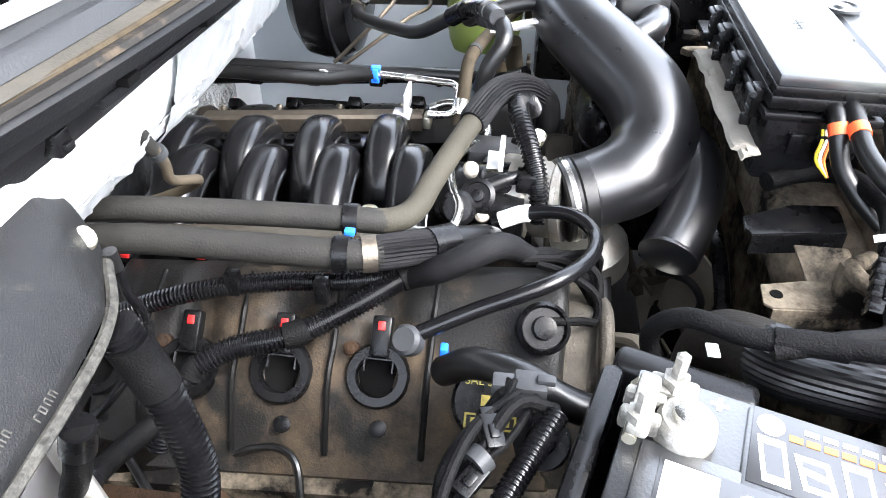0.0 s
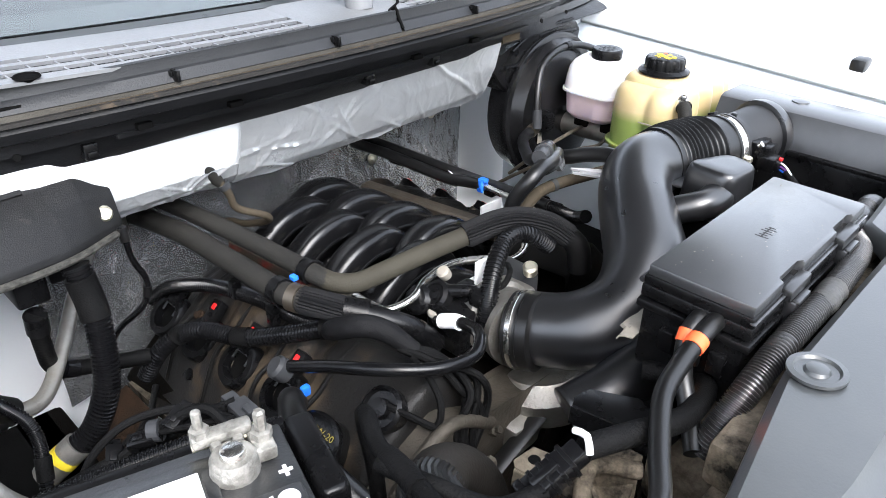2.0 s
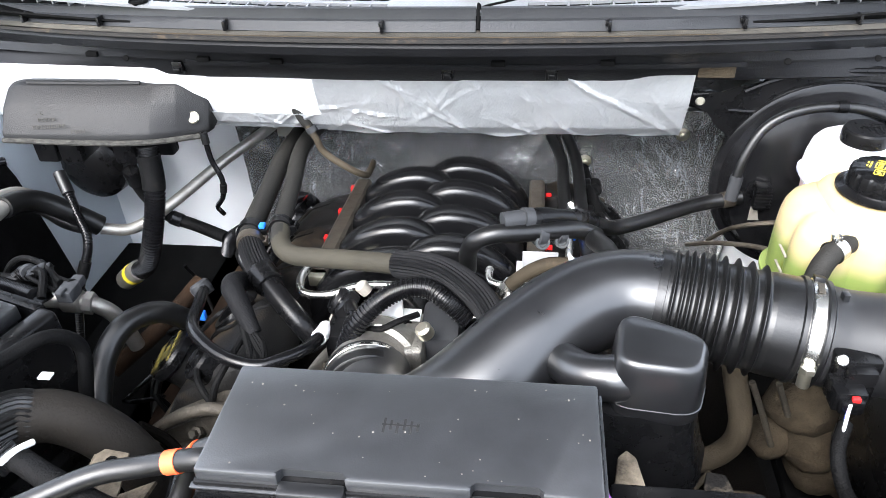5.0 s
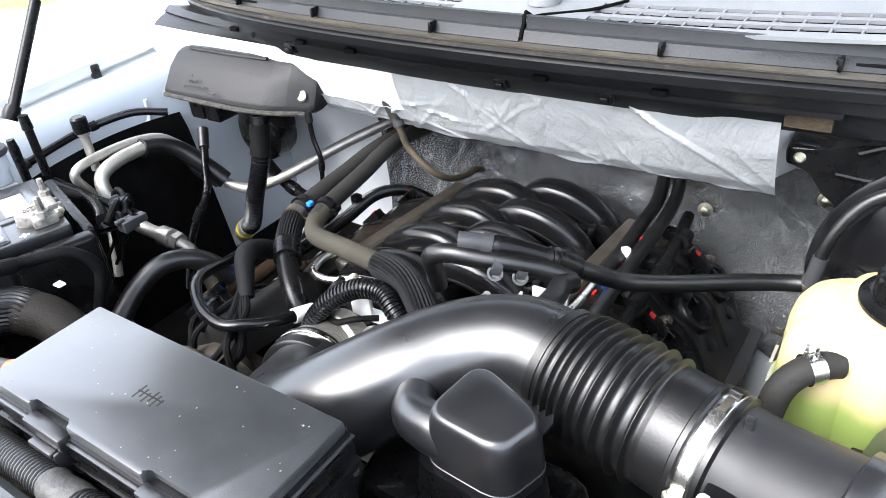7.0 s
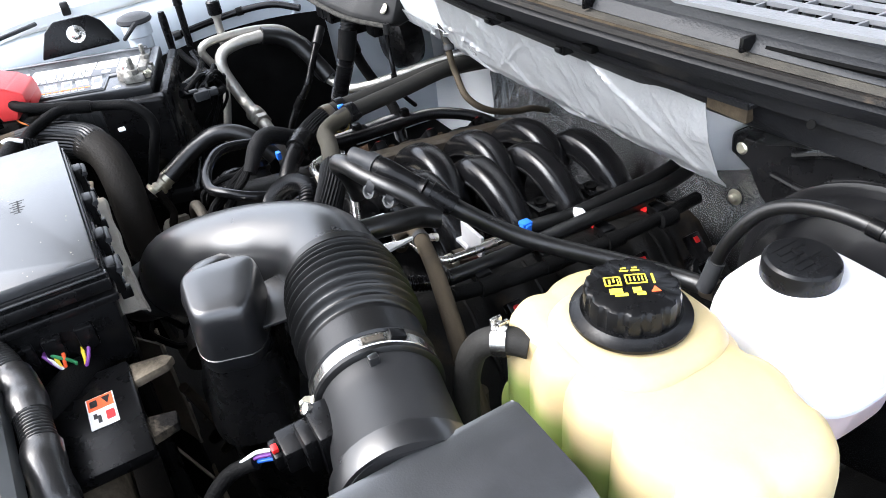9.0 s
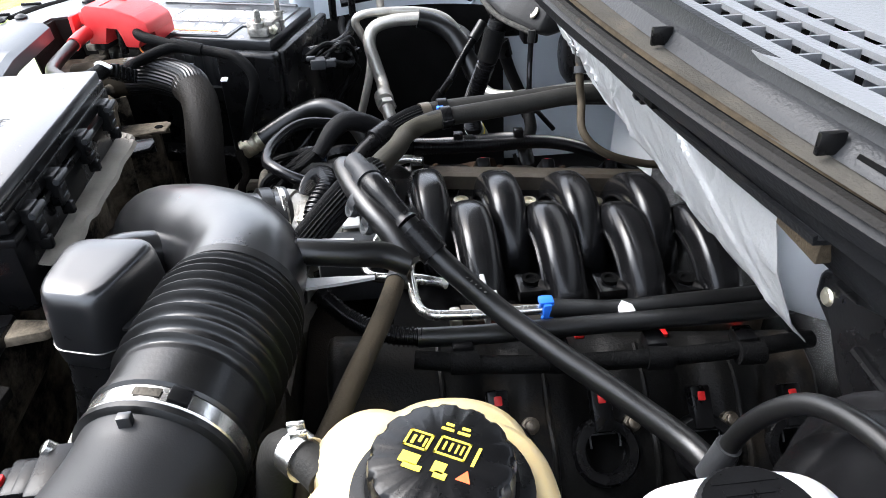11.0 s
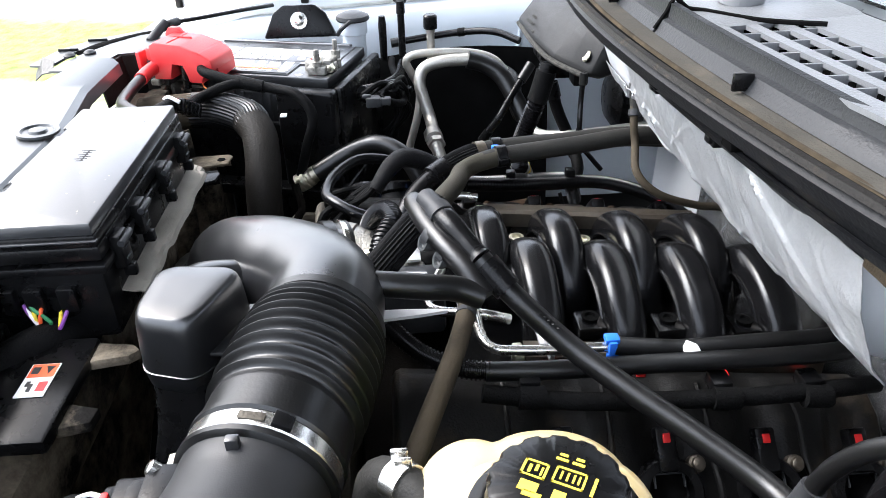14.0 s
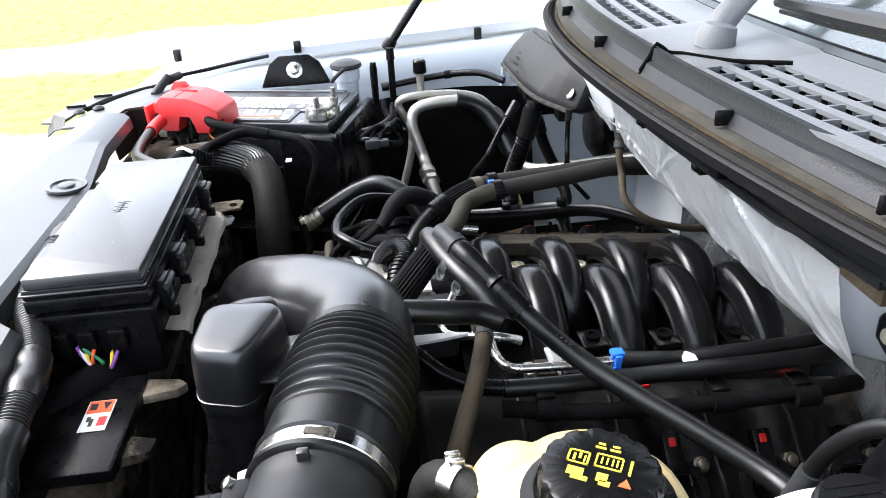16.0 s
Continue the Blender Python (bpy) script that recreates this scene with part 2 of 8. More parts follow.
def foil_material(name, base, metal, rough, crease, fine, grain=0.14):
    """Foil crumpled into creased facets at two sizes, over fine level wrinkles."""
    m = mat(name, base, rough, metal, second=tuple(c * 0.8 for c in base), bump=0.0, scale=14, dust=0.08, dustcol=(0.4, 0.38, 0.34))
    n, l = m.node_tree.nodes, m.node_tree.links
    co = n.new("ShaderNodeTexCoord")
    warp = n.new("ShaderNodeTexNoise")
    warp.inputs["Scale"].default_value, warp.inputs["Detail"].default_value = 9.0, 2.0
    l.new(co.outputs["Object"], warp.inputs["Vector"])
    bend = n.new("ShaderNodeMix")
    bend.data_type = "VECTOR"
    bend.inputs[0].default_value = 0.12
    l.new(co.outputs["Object"], bend.inputs[4])
    l.new(warp.outputs["Color"], bend.inputs[5])
    total = None
    for turn, sx, sz, w in ((32, 26, 7, 1.0), (-38, 34, 11, 0.7), (8, 50, 60, 0.25)):
        mp = n.new("ShaderNodeMapping")
        mp.inputs["Rotation"].default_value = (0, radians(turn), 0)
        mp.inputs["Scale"].default_value = (sx * fine, 12 * fine, sz * fine)
        l.new(bend.outputs[1], mp.inputs["Vector"])
        cell = n.new("ShaderNodeTexVoronoi")
        cell.feature = "DISTANCE_TO_EDGE"
        cell.inputs["Scale"].default_value = 1.0
        l.new(mp.outputs[0], cell.inputs["Vector"])
        mul = n.new("ShaderNodeMath")
        mul.operation = "MULTIPLY_ADD"
        mul.inputs[1].default_value = w
        mul.inputs[2].default_value = 0.0
        l.new(cell.outputs["Distance"], mul.inputs[0])
        if total is not None:
            l.new(total, mul.inputs[2])
        total = mul.outputs[0]
    mp = n.new("ShaderNodeMapping")
    mp.inputs["Scale"].default_value = (260, 260, 300)
    l.new(co.outputs["Object"], mp.inputs["Vector"])
    nz = n.new("ShaderNodeTexNoise")
    nz.inputs["Scale"].default_value, nz.inputs["Detail"].default_value = 1.0, 3.0
    l.new(mp.outputs[0], nz.inputs["Vector"])
    mul = n.new("ShaderNodeMath")
    mul.operation = "MULTIPLY_ADD"
    mul.inputs[1].default_value = grain
    l.new(nz.outputs[0], mul.inputs[0])
    l.new(total, mul.inputs[2])
    bp = n.new("ShaderNodeBump")
    bp.inputs["Strength"].default_value, bp.inputs["Distance"].default_value = crease, 0.012
    l.new(mul.outputs[0], bp.inputs["Height"])
    l.new(bp.outputs[0], n["Principled BSDF"].inputs["Normal"])
    return m


M_FOIL = foil_material("pale crinkled foil", (0.57, 0.585, 0.595), 0.5, 0.3, 0.3, 1.15, 0.25)
M_FOILWALL = foil_material("silver crinkled foil", (0.74, 0.75, 0.76), 0.82, 0.2, 0.9, 0.5)


def coolant_material():
    """Tank plastic: cream where empty, green where coolant stands behind it."""
    m = mat("translucent tank wall", (0.44, 0.34, 0.165), 0.36, second=(0.49, 0.405, 0.235), bump=0.05, scale=8, sub=0.4)
    n, l = m.node_tree.nodes, m.node_tree.links
    b = n["Principled BSDF"]
    was = b.inputs["Base Color"].links[0].from_socket
    co = n.new("ShaderNodeTexCoord")
    sep = n.new("ShaderNodeSeparateXYZ")
    l.new(co.outputs["Object"], sep.inputs[0])
    r = n.new("ShaderNodeMapRange")
    r.inputs[1].default_value, r.inputs[2].default_value = 1.016, 1.036
    l.new(sep.outputs[2], r.inputs[0])
    mx = n.new("ShaderNodeMix")
    mx.data_type = "RGBA"
    mx.inputs[6].default_value = (0.20, 0.26, 0.07, 1)
    l.new(r.outputs[0], mx.inputs[0])
    l.new(was, mx.inputs[7])
    l.new(mx.outputs[2], b.inputs["Base Color"])
    return m


M_TANKWALL = coolant_material()


def glass_material():
    m = bpy.data.materials.new("windscreen glass")
    m.use_nodes = True
    b = m.node_tree.nodes["Principled BSDF"]
    b.inputs["Base Color"].default_value = (0.9, 0.95, 0.93, 1)
    b.inputs["Transmission Weight"].default_value = 1.0
    b.inputs["Roughness"].default_value = 0.02
    b.inputs["IOR"].default_value = 1.5
    return m


M_GLASS = glass_material()


def ground_material():
    m = bpy.data.materials.new("grass and bare ground")
    m.use_nodes = True
    n, l = m.node_tree.nodes, m.node_tree.links
    b = n["Principled BSDF"]
    b.inputs["Roughness"].default_value = 0.95
    co = n.new("ShaderNodeTexCoord")
    sep = n.new("ShaderNodeSeparateXYZ")
    l.new(co.outputs["Object"], sep.inputs[0])
    wob = n.new("ShaderNodeTexNoise")
    wob.inputs["Scale"].default_value, wob.inputs["Detail"].default_value = 0.7, 8
    l.new(co.outputs["Object"], wob.inputs["Vector"])
    ad = n.new("ShaderNodeMath")
    ad.operation = "MULTIPLY_ADD"
    ad.inputs[1].default_value = 2.6
    l.new(wob.outputs[0], ad.inputs[0])
    l.new(sep.outputs[0], ad.inputs[2])

    def band(lo, hi):
        r = n.new("ShaderNodeMapRange")
        r.inputs[1].default_value, r.inputs[2].default_value = lo, hi
        l.new(ad.outputs[0], r.inputs[0])
        return r.outputs[0]

    g = n.new("ShaderNodeTexNoise")
    g.inputs["Scale"].default_value, g.inputs["Detail"].default_value = 9, 10
    l.new(co.outputs["Object"], g.inputs["Vector"])
    ramp = n.new("ShaderNodeValToRGB")
    ramp.color_ramp.elements[0].position, ramp.color_ramp.elements[0].color = 0.3, (0.13, 0.19, 0.03, 1)
    ramp.color_ramp.elements[1].position, ramp.color_ramp.elements[1].color = 0.7, (0.30, 0.36, 0.09, 1)
    l.new(g.outputs[0], ramp.inputs[0])
    soil = n.new("ShaderNodeValToRGB")
    soil.color_ramp.elements[0].color, soil.color_ramp.elements[1].color = (0.46, 0.43, 0.35, 1), (0.68, 0.65, 0.58, 1)
    l.new(g.outputs[0], soil.inputs[0])
    near = n.new("ShaderNodeMix")
    near.data_type = "RGBA"
    l.new(band(-2.6, -1.9), near.inputs[0])
    l.new(ramp.outputs[0], near.inputs[6])
    l.new(soil.outputs[0], near.inputs[7])
    mul = n.new("ShaderNodeMath")
    mul.operation = "MULTIPLY"
    l.new(band(-5.6, -4.9), mul.inputs[0])
    l.new(band(-3.9, -4.5), mul.inputs[1])
    track = n.new("ShaderNodeMath")
    track.operation = "MULTIPLY"
    track.inputs[1].default_value = 0.75
    l.new(mul.outputs[0], track.inputs[0])
    strip = n.new("ShaderNodeMix")
    strip.data_type = "RGBA"
    l.new(track.outputs[0], strip.inputs[0])
    l.new(near.outputs[2], strip.inputs[6])
    l.new(soil.outputs[0], strip.inputs[7])
    l.new(strip.outputs[2], b.inputs["Base Color"])
    bp = n.new("ShaderNodeBump")
    bp.inputs["Distance"].default_value = 0.05
    l.new(g.outputs[0], bp.inputs["Height"])
    l.new(bp.outputs[0], b.inputs["Normal"])
    return m


# ---- building tools ----
def V(*a):
    return Vector(a)


def thing(name, at, label, category, kind="", group=""):
    e = new(name)
    e.empty_display_size = 0.03
    e.location = at
    return tagged(e, label, category, group, kind)


def part(name, bm, material, parent=None, label="", sharp=38.0):
    me = bpy.data.meshes.new(name)
    bmesh.ops.recalc_face_normals(bm, faces=bm.faces)
    bm.to_mesh(me)
    bm.free()
    me.shade_smooth()
    me.set_sharp_from_angle(angle=radians(sharp))
    me.materials.append(material)
    ob = new(name, me)
    if parent is not None:
        ob.parent = parent
        ob.matrix_parent_inverse = parent.matrix_basis.inverted() if parent.parent is None else Matrix.Identity(4)
    if label:
        ob["label"] = label
    return ob


def spline(pts, step=0.006):
    """Catmull-Rom through the points, evenly resampled; each point may carry a fourth number, a radius."""
    P = [Vector(p[:3]) for p in pts]
    R = [p[3] if len(p) > 3 else None for p in pts]
    P = [2 * P[0] - P[1]] + P + [2 * P[-1] - P[-2]]
    out, rad = [], []
    for i in range(1, len(P) - 2):
        a, b, c, d = P[i - 1:i + 3]
        n = max(2, int((c - b).length / step))
        for k in range(n):
            t = k / n
            out.append(0.5 * ((2 * b) + (c - a) * t + (2 * a - 5 * b + 4 * c - d) * t * t + (3 * b - a - 3 * c + d) * t ** 3))
            if R[0] is not None:
                s = t * t * (3 - 2 * t)
                rad.append(R[i - 1] * (1 - s) + R[i] * s)
    out.append(P[-2])
    if R[0] is not None:
        rad.append(R[-1])
    return out, rad


def sweep(bm, path, radii, seg=14, caps=True, flat=1.0, up=None):
    """A tube along a path with a radius at each point; flat squeezes it across up."""
    rings = []
    t0 = (path[1] - path[0]).normalized()
    ref = Vector(up) if up else (Vector((0, 0, 1)) if abs(t0.z) < 0.9 else Vector((1, 0, 0)))
    nrm = (ref - t0 * ref.dot(t0)).normalized()
    for i, p in enumerate(path):
        t = (path[min(i + 1, len(path) - 1)] - path[max(i - 1, 0)]).normalized()
        nrm = (nrm - t * nrm.dot(t)).normalized()
        bi = t.cross(nrm)
        r = radii[i] if not isinstance(radii, float) else radii
        rings.append([bm.verts.new(p + nrm * (math.cos(a) * r * flat) + bi * (math.sin(a) * r)) for a in (2 * math.pi * k / seg for k in range(seg))])
    for a, b in zip(rings, rings[1:]):
        for k in range(seg):
            bm.faces.new((a[k], a[(k + 1) % seg], b[(k + 1) % seg], b[k]))
    if caps:
        bm.faces.new(rings[0][::-1])
        bm.faces.new(rings[-1])
    return bm


def tube(pts, r, seg=14, step=0.006):
    path, rad = spline(pts, step)
    return sweep(bmesh.new(), path, rad if rad else r, seg)


def corrugated(pts, r, pitch=0.0045, depth=0.12, seg=14):
    """A ribbed split loom: two rings in each rib and two in each groove."""
    path, _ = spline(pts, pitch / 4)
    rad = [r if (i % 4) in (0, 1) else r * (1 - depth) for i in range(len(path))]
    return sweep(bmesh.new(), path, rad, seg)


def wobble(pts, amount, seed):
    rng = random.Random(seed)
    return [tuple(c + rng.uniform(-amount, amount) for c in p[:3]) + tuple(p[3:]) for p in pts]


def boxes(bm, *specs, bevel=0.003, seg=2):
    """Adds bevelled boxes (x0, x1, y0, y1, z0, z1) to bm."""
    for x0, x1, y0, y1, z0, z1 in specs:
        r = bmesh.ops.create_cube(bm, size=1.0, matrix=Matrix.Translation(((x0 + x1) / 2, (y0 + y1) / 2, (z0 + z1) / 2)) @ Matrix.Diagonal((x1 - x0, y1 - y0, z1 - z0, 1)))
        if bevel:
            es = list({e for v in r["verts"] for e in v.link_edges})
            bmesh.ops.bevel(bm, geom=es, offset=min(bevel, 0.45 * min(x1 - x0, y1 - y0, z1 - z0)), segments=seg, affect="EDGES", profile=0.5)
    return bm


def box(x0, x1, y0, y1, z0, z1, bevel=0.003, seg=2):
    return boxes(bmesh.new(), (x0, x1, y0, y1, z0, z1), bevel=bevel, seg=seg)


def turned(profile, seg=32, place=None):
    """A solid of revolution about its z axis: profile is (radius, height) from bottom to top."""
    bm = bmesh.new()
    rings = []
    for r, h in profile:
        rings.append([bm.verts.new((r * math.cos(a), r * math.sin(a), h)) for a in (2 * math.pi * k / seg for k in range(seg))])
    for a, b in zip(rings, rings[1:]):
        for k in range(seg):
            bm.faces.new((a[k], a[(k + 1) % seg], b[(k + 1) % seg], b[k]))
    bm.faces.new(rings[0][::-1])
    bm.faces.new(rings[-1])
    if place is not None:
        bm.transform(place)
    return bm


def axis_at(p, d):
    """A pose at p whose z axis points along d."""
    return Matrix.Translation(p) @ Vector(d).to_track_quat("Z", "Y").to_matrix().to_4x4()


def prism(outline, depth, place=None, bevel=0.002, seg=2):
    """An outline in x and y, extruded by depth along z."""
    bm = bmesh.new()
    a = [bm.verts.new((x, y, 0)) for x, y in outline]
    b = [bm.verts.new((x, y, depth)) for x, y in outline]
    n = len(a)
    bm.faces.new(a[::-1])
    bm.faces.new(b)
    for k in range(n):
        bm.faces.new((a[k], a[(k + 1) % n], b[(k + 1) % n], b[k]))
    if bevel:
        bmesh.ops.bevel(bm, geom=[e for e in bm.edges], offset=bevel, segments=seg, affect="EDGES", profile=0.5)
    if place is not None:
        bm.transform(place)
    return bm


def loft(rows, close=False, thick=0.0):
    """A sheet through rows of points, all of one length, given a thickness."""
    bm = bmesh.new()
    vs = [[bm.verts.new(p) for p in r] for r in rows]
    for a, b in zip(vs, vs[1:]):
        for k in range(len(a) - (0 if close else 1)):
            bm.faces.new((a[k], a[(k + 1) % len(a)], b[(k + 1) % len(a)], b[k]))
    if thick:
        bmesh.ops.recalc_face_normals(bm, faces=bm.faces)
        bmesh.ops.solidify(bm, geom=list(bm.faces), thickness=thick)
    return bm


def upright(p, n, up):
    """A pose at p whose z axis points along n and whose y axis leans towards up."""
    z = Vector(n).normalized()
    y = Vector(up)
    y = (y - z * y.dot(z)).normalized()
    x = y.cross(z)
    return Matrix.Translation(p) @ Matrix((x, y, z)).transposed().to_4x4()


def merge(*bms):
    out = bmesh.new()
    for b in bms:
        me = bpy.data.meshes.new("tmp")
        b.to_mesh(me)
        b.free()
        out.from_mesh(me)
        bpy.data.meshes.remove(me)
    return out


def words(parent, name, text, size, place, material, depth=0.0002):
    """Lettering in the built-in font, turned into a mesh at the pose place (x along the line, z off the surface)."""
    cu = bpy.data.curves.new(name, "FONT")
    cu.body, cu.size, cu.extrude, cu.align_x, cu.align_y = text, size, depth, "CENTER", "CENTER"
    cu.resolution_u = 3
    ob = bpy.data.objects.new(name, cu)
    me = bpy.data.meshes.new_from_object(ob)
    bpy.data.objects.remove(ob)
    bm = bmesh.new()
    bm.from_mesh(me)
    bm.transform(place)
    return part(name, bm, material, parent)


def hose(name, label, pts, r, material, category="hose", ribbed=0.0, group="", seg=14, pieces=()):
    """A hose, pipe or loom as a thing of its own, with clamps and sleeves as its parts."""
    p0 = pts[0]
    t = thing(name, p0[:3], label, category, group=group)
    part("tube", corrugated(pts, r, depth=0.14, pitch=ribbed, seg=seg) if ribbed else tube(pts, r, seg), material, t)
    for t0, t1, rb, m, piece in pieces:
        band(pts, t0, t1, rb, m, t, piece)
    return t


def band(path_pts, t0, t1, r, material, parent, name="band", label="", seg=18):
    """A sleeve round a hose between two shares of its length."""
    path, rad = spline(path_pts, 0.003)
    n = len(path)
    i, j = int(t0 * (n - 1)), max(int(t0 * (n - 1)) + 2, int(t1 * (n - 1)))
    return part(name, sweep(bmesh.new(), path[i:j + 1], r, seg), material, parent, label)


def eng(x, y, z):
    """Engine space leans down to the rear."""
    return (x, y, z - 0.098 * y)


# ---- ground and body ----
def build_ground():
    bm = bmesh.new()
    n = 40
    grid = [[bm.verts.new(((i / n * 2 - 1) ** 3 * 600, (j / n * 2 - 1) ** 3 * 600, 0)) for j in range(n + 1)] for i in range(n + 1)]
    for i in range(n):
        for j in range(n):
            bm.faces.new((grid[i][j], grid[i + 1][j], grid[i + 1][j + 1], grid[i][j + 1]))
    tagged(part("ground", bm, ground_material()), "mown grass field with a bare pale track", "ground", kind="structure")


build_ground()


def moved(t, dx, dy, dz):
    """Slides a finished thing with its parts."""
    t.location += V(dx, dy, dz)
    return t


def build_fender(side):
    """One front fender: crown, rolled inner flange, gutter and inner apron. side -1: battery side."""
    f = thing("fender", (side * 0.85, -0.2, 0.6), "white painted front fender with a rolled inner flange", "fender", "structure")
    rows = []
    for i in range(41):
        y = -0.78 + 1.5 * i / 40
        drop = max(0.0, -0.45 - y)
        z = 1.065 + 0.05 * (y + 0.45) - 0.75 * drop * drop - 0.12 * drop
        rows.append([V(side * x, y, z + dz) for x, dz in ((0.800, -0.022), (0.798, -0.002), (0.806, 0.006), (0.84, 0.012), (0.88, 0.03), (0.92, 0.036), (0.955, 0.022), (0.985, -0.02), (1.0, -0.1), (1.01, -0.3), (1.0, -0.5))])
    part("fender_skin", loft(rows, thick=0.0015), M_PAINT, f)
    rows = []
    for i in range(25):
        y = -0.72 + 1.2 * i / 24
        z = 1.035 + 0.05 * (y + 0.45) - 0.7 * max(0.0, -0.45 - y) ** 2
        rows.append([V(side * x, y, z + dz) for x, dz in ((0.812, 0.0), (0.775, -0.004), (0.765, -0.012), (0.752, -0.05), (0.742, -0.12), (0.735, -0.22), (0.73, -0.34), (0.73, -0.5))])
    part("inner_apron", loft(rows, thick=0.0015), M_APRON, f, "pale blue-white inner apron")
    # pressed relief on the apron
    emb = [(-0.075, 0, 0), (-0.03, 0, 0), (-0.02, 0, 0.03), (0.03, 0, 0.035), (0.035, 0, 0.075)]
    part("pressed_bead", tube([(side * 0.744, 0.03 + p[0], 0.93 + p[2]) for p in emb], 0.004), M_APRON, f)
    return f


fenderP = build_fender(-1)
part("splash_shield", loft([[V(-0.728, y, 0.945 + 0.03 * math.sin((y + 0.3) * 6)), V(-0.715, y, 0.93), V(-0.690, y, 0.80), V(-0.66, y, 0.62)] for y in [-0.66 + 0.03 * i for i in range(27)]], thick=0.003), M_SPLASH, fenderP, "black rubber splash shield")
fenderD = build_fender(1)
for y in (-0.62, -0.37, 0.02):
    part("fender_clip", box(-0.808, -0.794, y - 0.008, y + 0.008, 1.056, 1.082, 0.003), M_RUBBER, fenderP, "black rubber bump stop")
for y in (-0.35, -0.5):
    part("fender_clip", box(0.82, 0.86, y - 0.014, y + 0.014, 1.06, 1.10, 0.006), M_RUBBER, fenderD, "black rubber bump stop")


def build_firewall():
    """Painted upper panel, stepped lower wall and their crinkled insulation."""
    w = thing("firewall", (0, 0.33, 0.4), "painted steel firewall behind the engine", "firewall", "structure")
    prof = ((0.108, 1.126), (0.118, 1.085), (0.138, 1.035), (0.152, 1.018), (0.262, 1.008), (0.325, 0.99), (0.350, 0.93), (0.360, 0.8), (0.355, 0.6), (0.32, 0.45))
    xs = [-0.80 + 1.6 * i / 64 for i in range(65)]
    rows = [[V(x, y + 0.05 * x * x + (0.085 * min(1.0, max(0.0, (x - 0.335) / 0.04)) if z > 1.01 else 0.0), z) for y, z in prof] for x in xs]
    part("firewall_panel", loft(rows, thick=0.002), M_PAINT, w)
    rng = random.Random(5)

    def foil(x0, x1, prof, seed, amp, ragged):
        rows = []
        creases = []
        for q in range(int((x1 - x0) * 42)):
            a = rng.choice((0.5, 0.75, 1.1, 2.2, 2.5, 1.6)) + rng.uniform(-0.15, 0.15)
            creases.append((rng.uniform(x0, x1), rng.uniform(prof[-1][1], prof[0][1]), math.cos(a), math.sin(a), rng.uniform(0.15, 0.5)))
        n = int((x1 - x0) / 0.003)
        for i in range(n + 1):
            x = x0 + (x1 - x0) * i / n
            r = []
            m = 40
            for k in range(m + 1):
                t = k / m * (len(prof) - 1)
                a = min(int(t), len(prof) - 2)
                y = prof[a][0] + (prof[a + 1][0] - prof[a][0]) * (t - a)
                z = prof[a][1] + (prof[a + 1][1] - prof[a][1]) * (t - a)
                if k == m:
                    z += ragged * noise.noise((x * 14, seed, 0))
                w1 = sum(h * math.exp(-(((x - cx) * c + (z - cz) * s + 0.004 * noise.noise((x * 20, z * 20, cx * 9))) / 0.0022) ** 2) * max(0, 1 - abs((z - cz) * c - (x - cx) * s) / 0.09) for cx, cz, c, s, h in creases) + 0.25 * noise.noise((x * 11, z * 13, seed))
                w2 = 0.45 * abs(noise.noise((x * 34 + z * 22, z * 30 - x * 11, seed + 3)))
                r.append(V(x, y + 0.05 * x * x - 0.006 - amp * (w1 * 1.6 + w2 * 0.7), z))
            rows.append(r)
        return loft(rows, thick=0.0008)

    part("foil_band", foil(-0.17, 0.362, ((0.106, 1.126), (0.118, 1.08), (0.138, 1.032), (0.154, 1.014)), 1.0, 0.0055, 0.012), M_FOIL, w, "crinkled silver foil insulation", 60)
    part("foil_wall", foil(-0.41, 0.52, ((0.255, 1.004), (0.312, 0.982), (0.339, 0.92), (0.347, 0.8), (0.343, 0.62)), 7.0, 0.015, 0.03), M_FOILWALL, w, "crinkled silver foil insulation", 60)
    part("foil_edge", foil(-0.365, -0.165, ((0.132, 1.050), (0.142, 1.030), (0.164, 1.012)), 4.0, 0.006, 0.012), M_FOIL, w, "torn foil edge", 60)
    for x, y, z in ((0.242, 0.330, 0.872), (0.405, 0.325, 0.93)):
        part("stud", turned([(0.011, 0), (0.012, 0.002), (0.006, 0.003), (0.005, 0.010), (0.003, 0.011)], 16, axis_at((x, y, z), (0, -1, 0.1))), M_ZINC, w)
    return w


firewall = build_firewall()


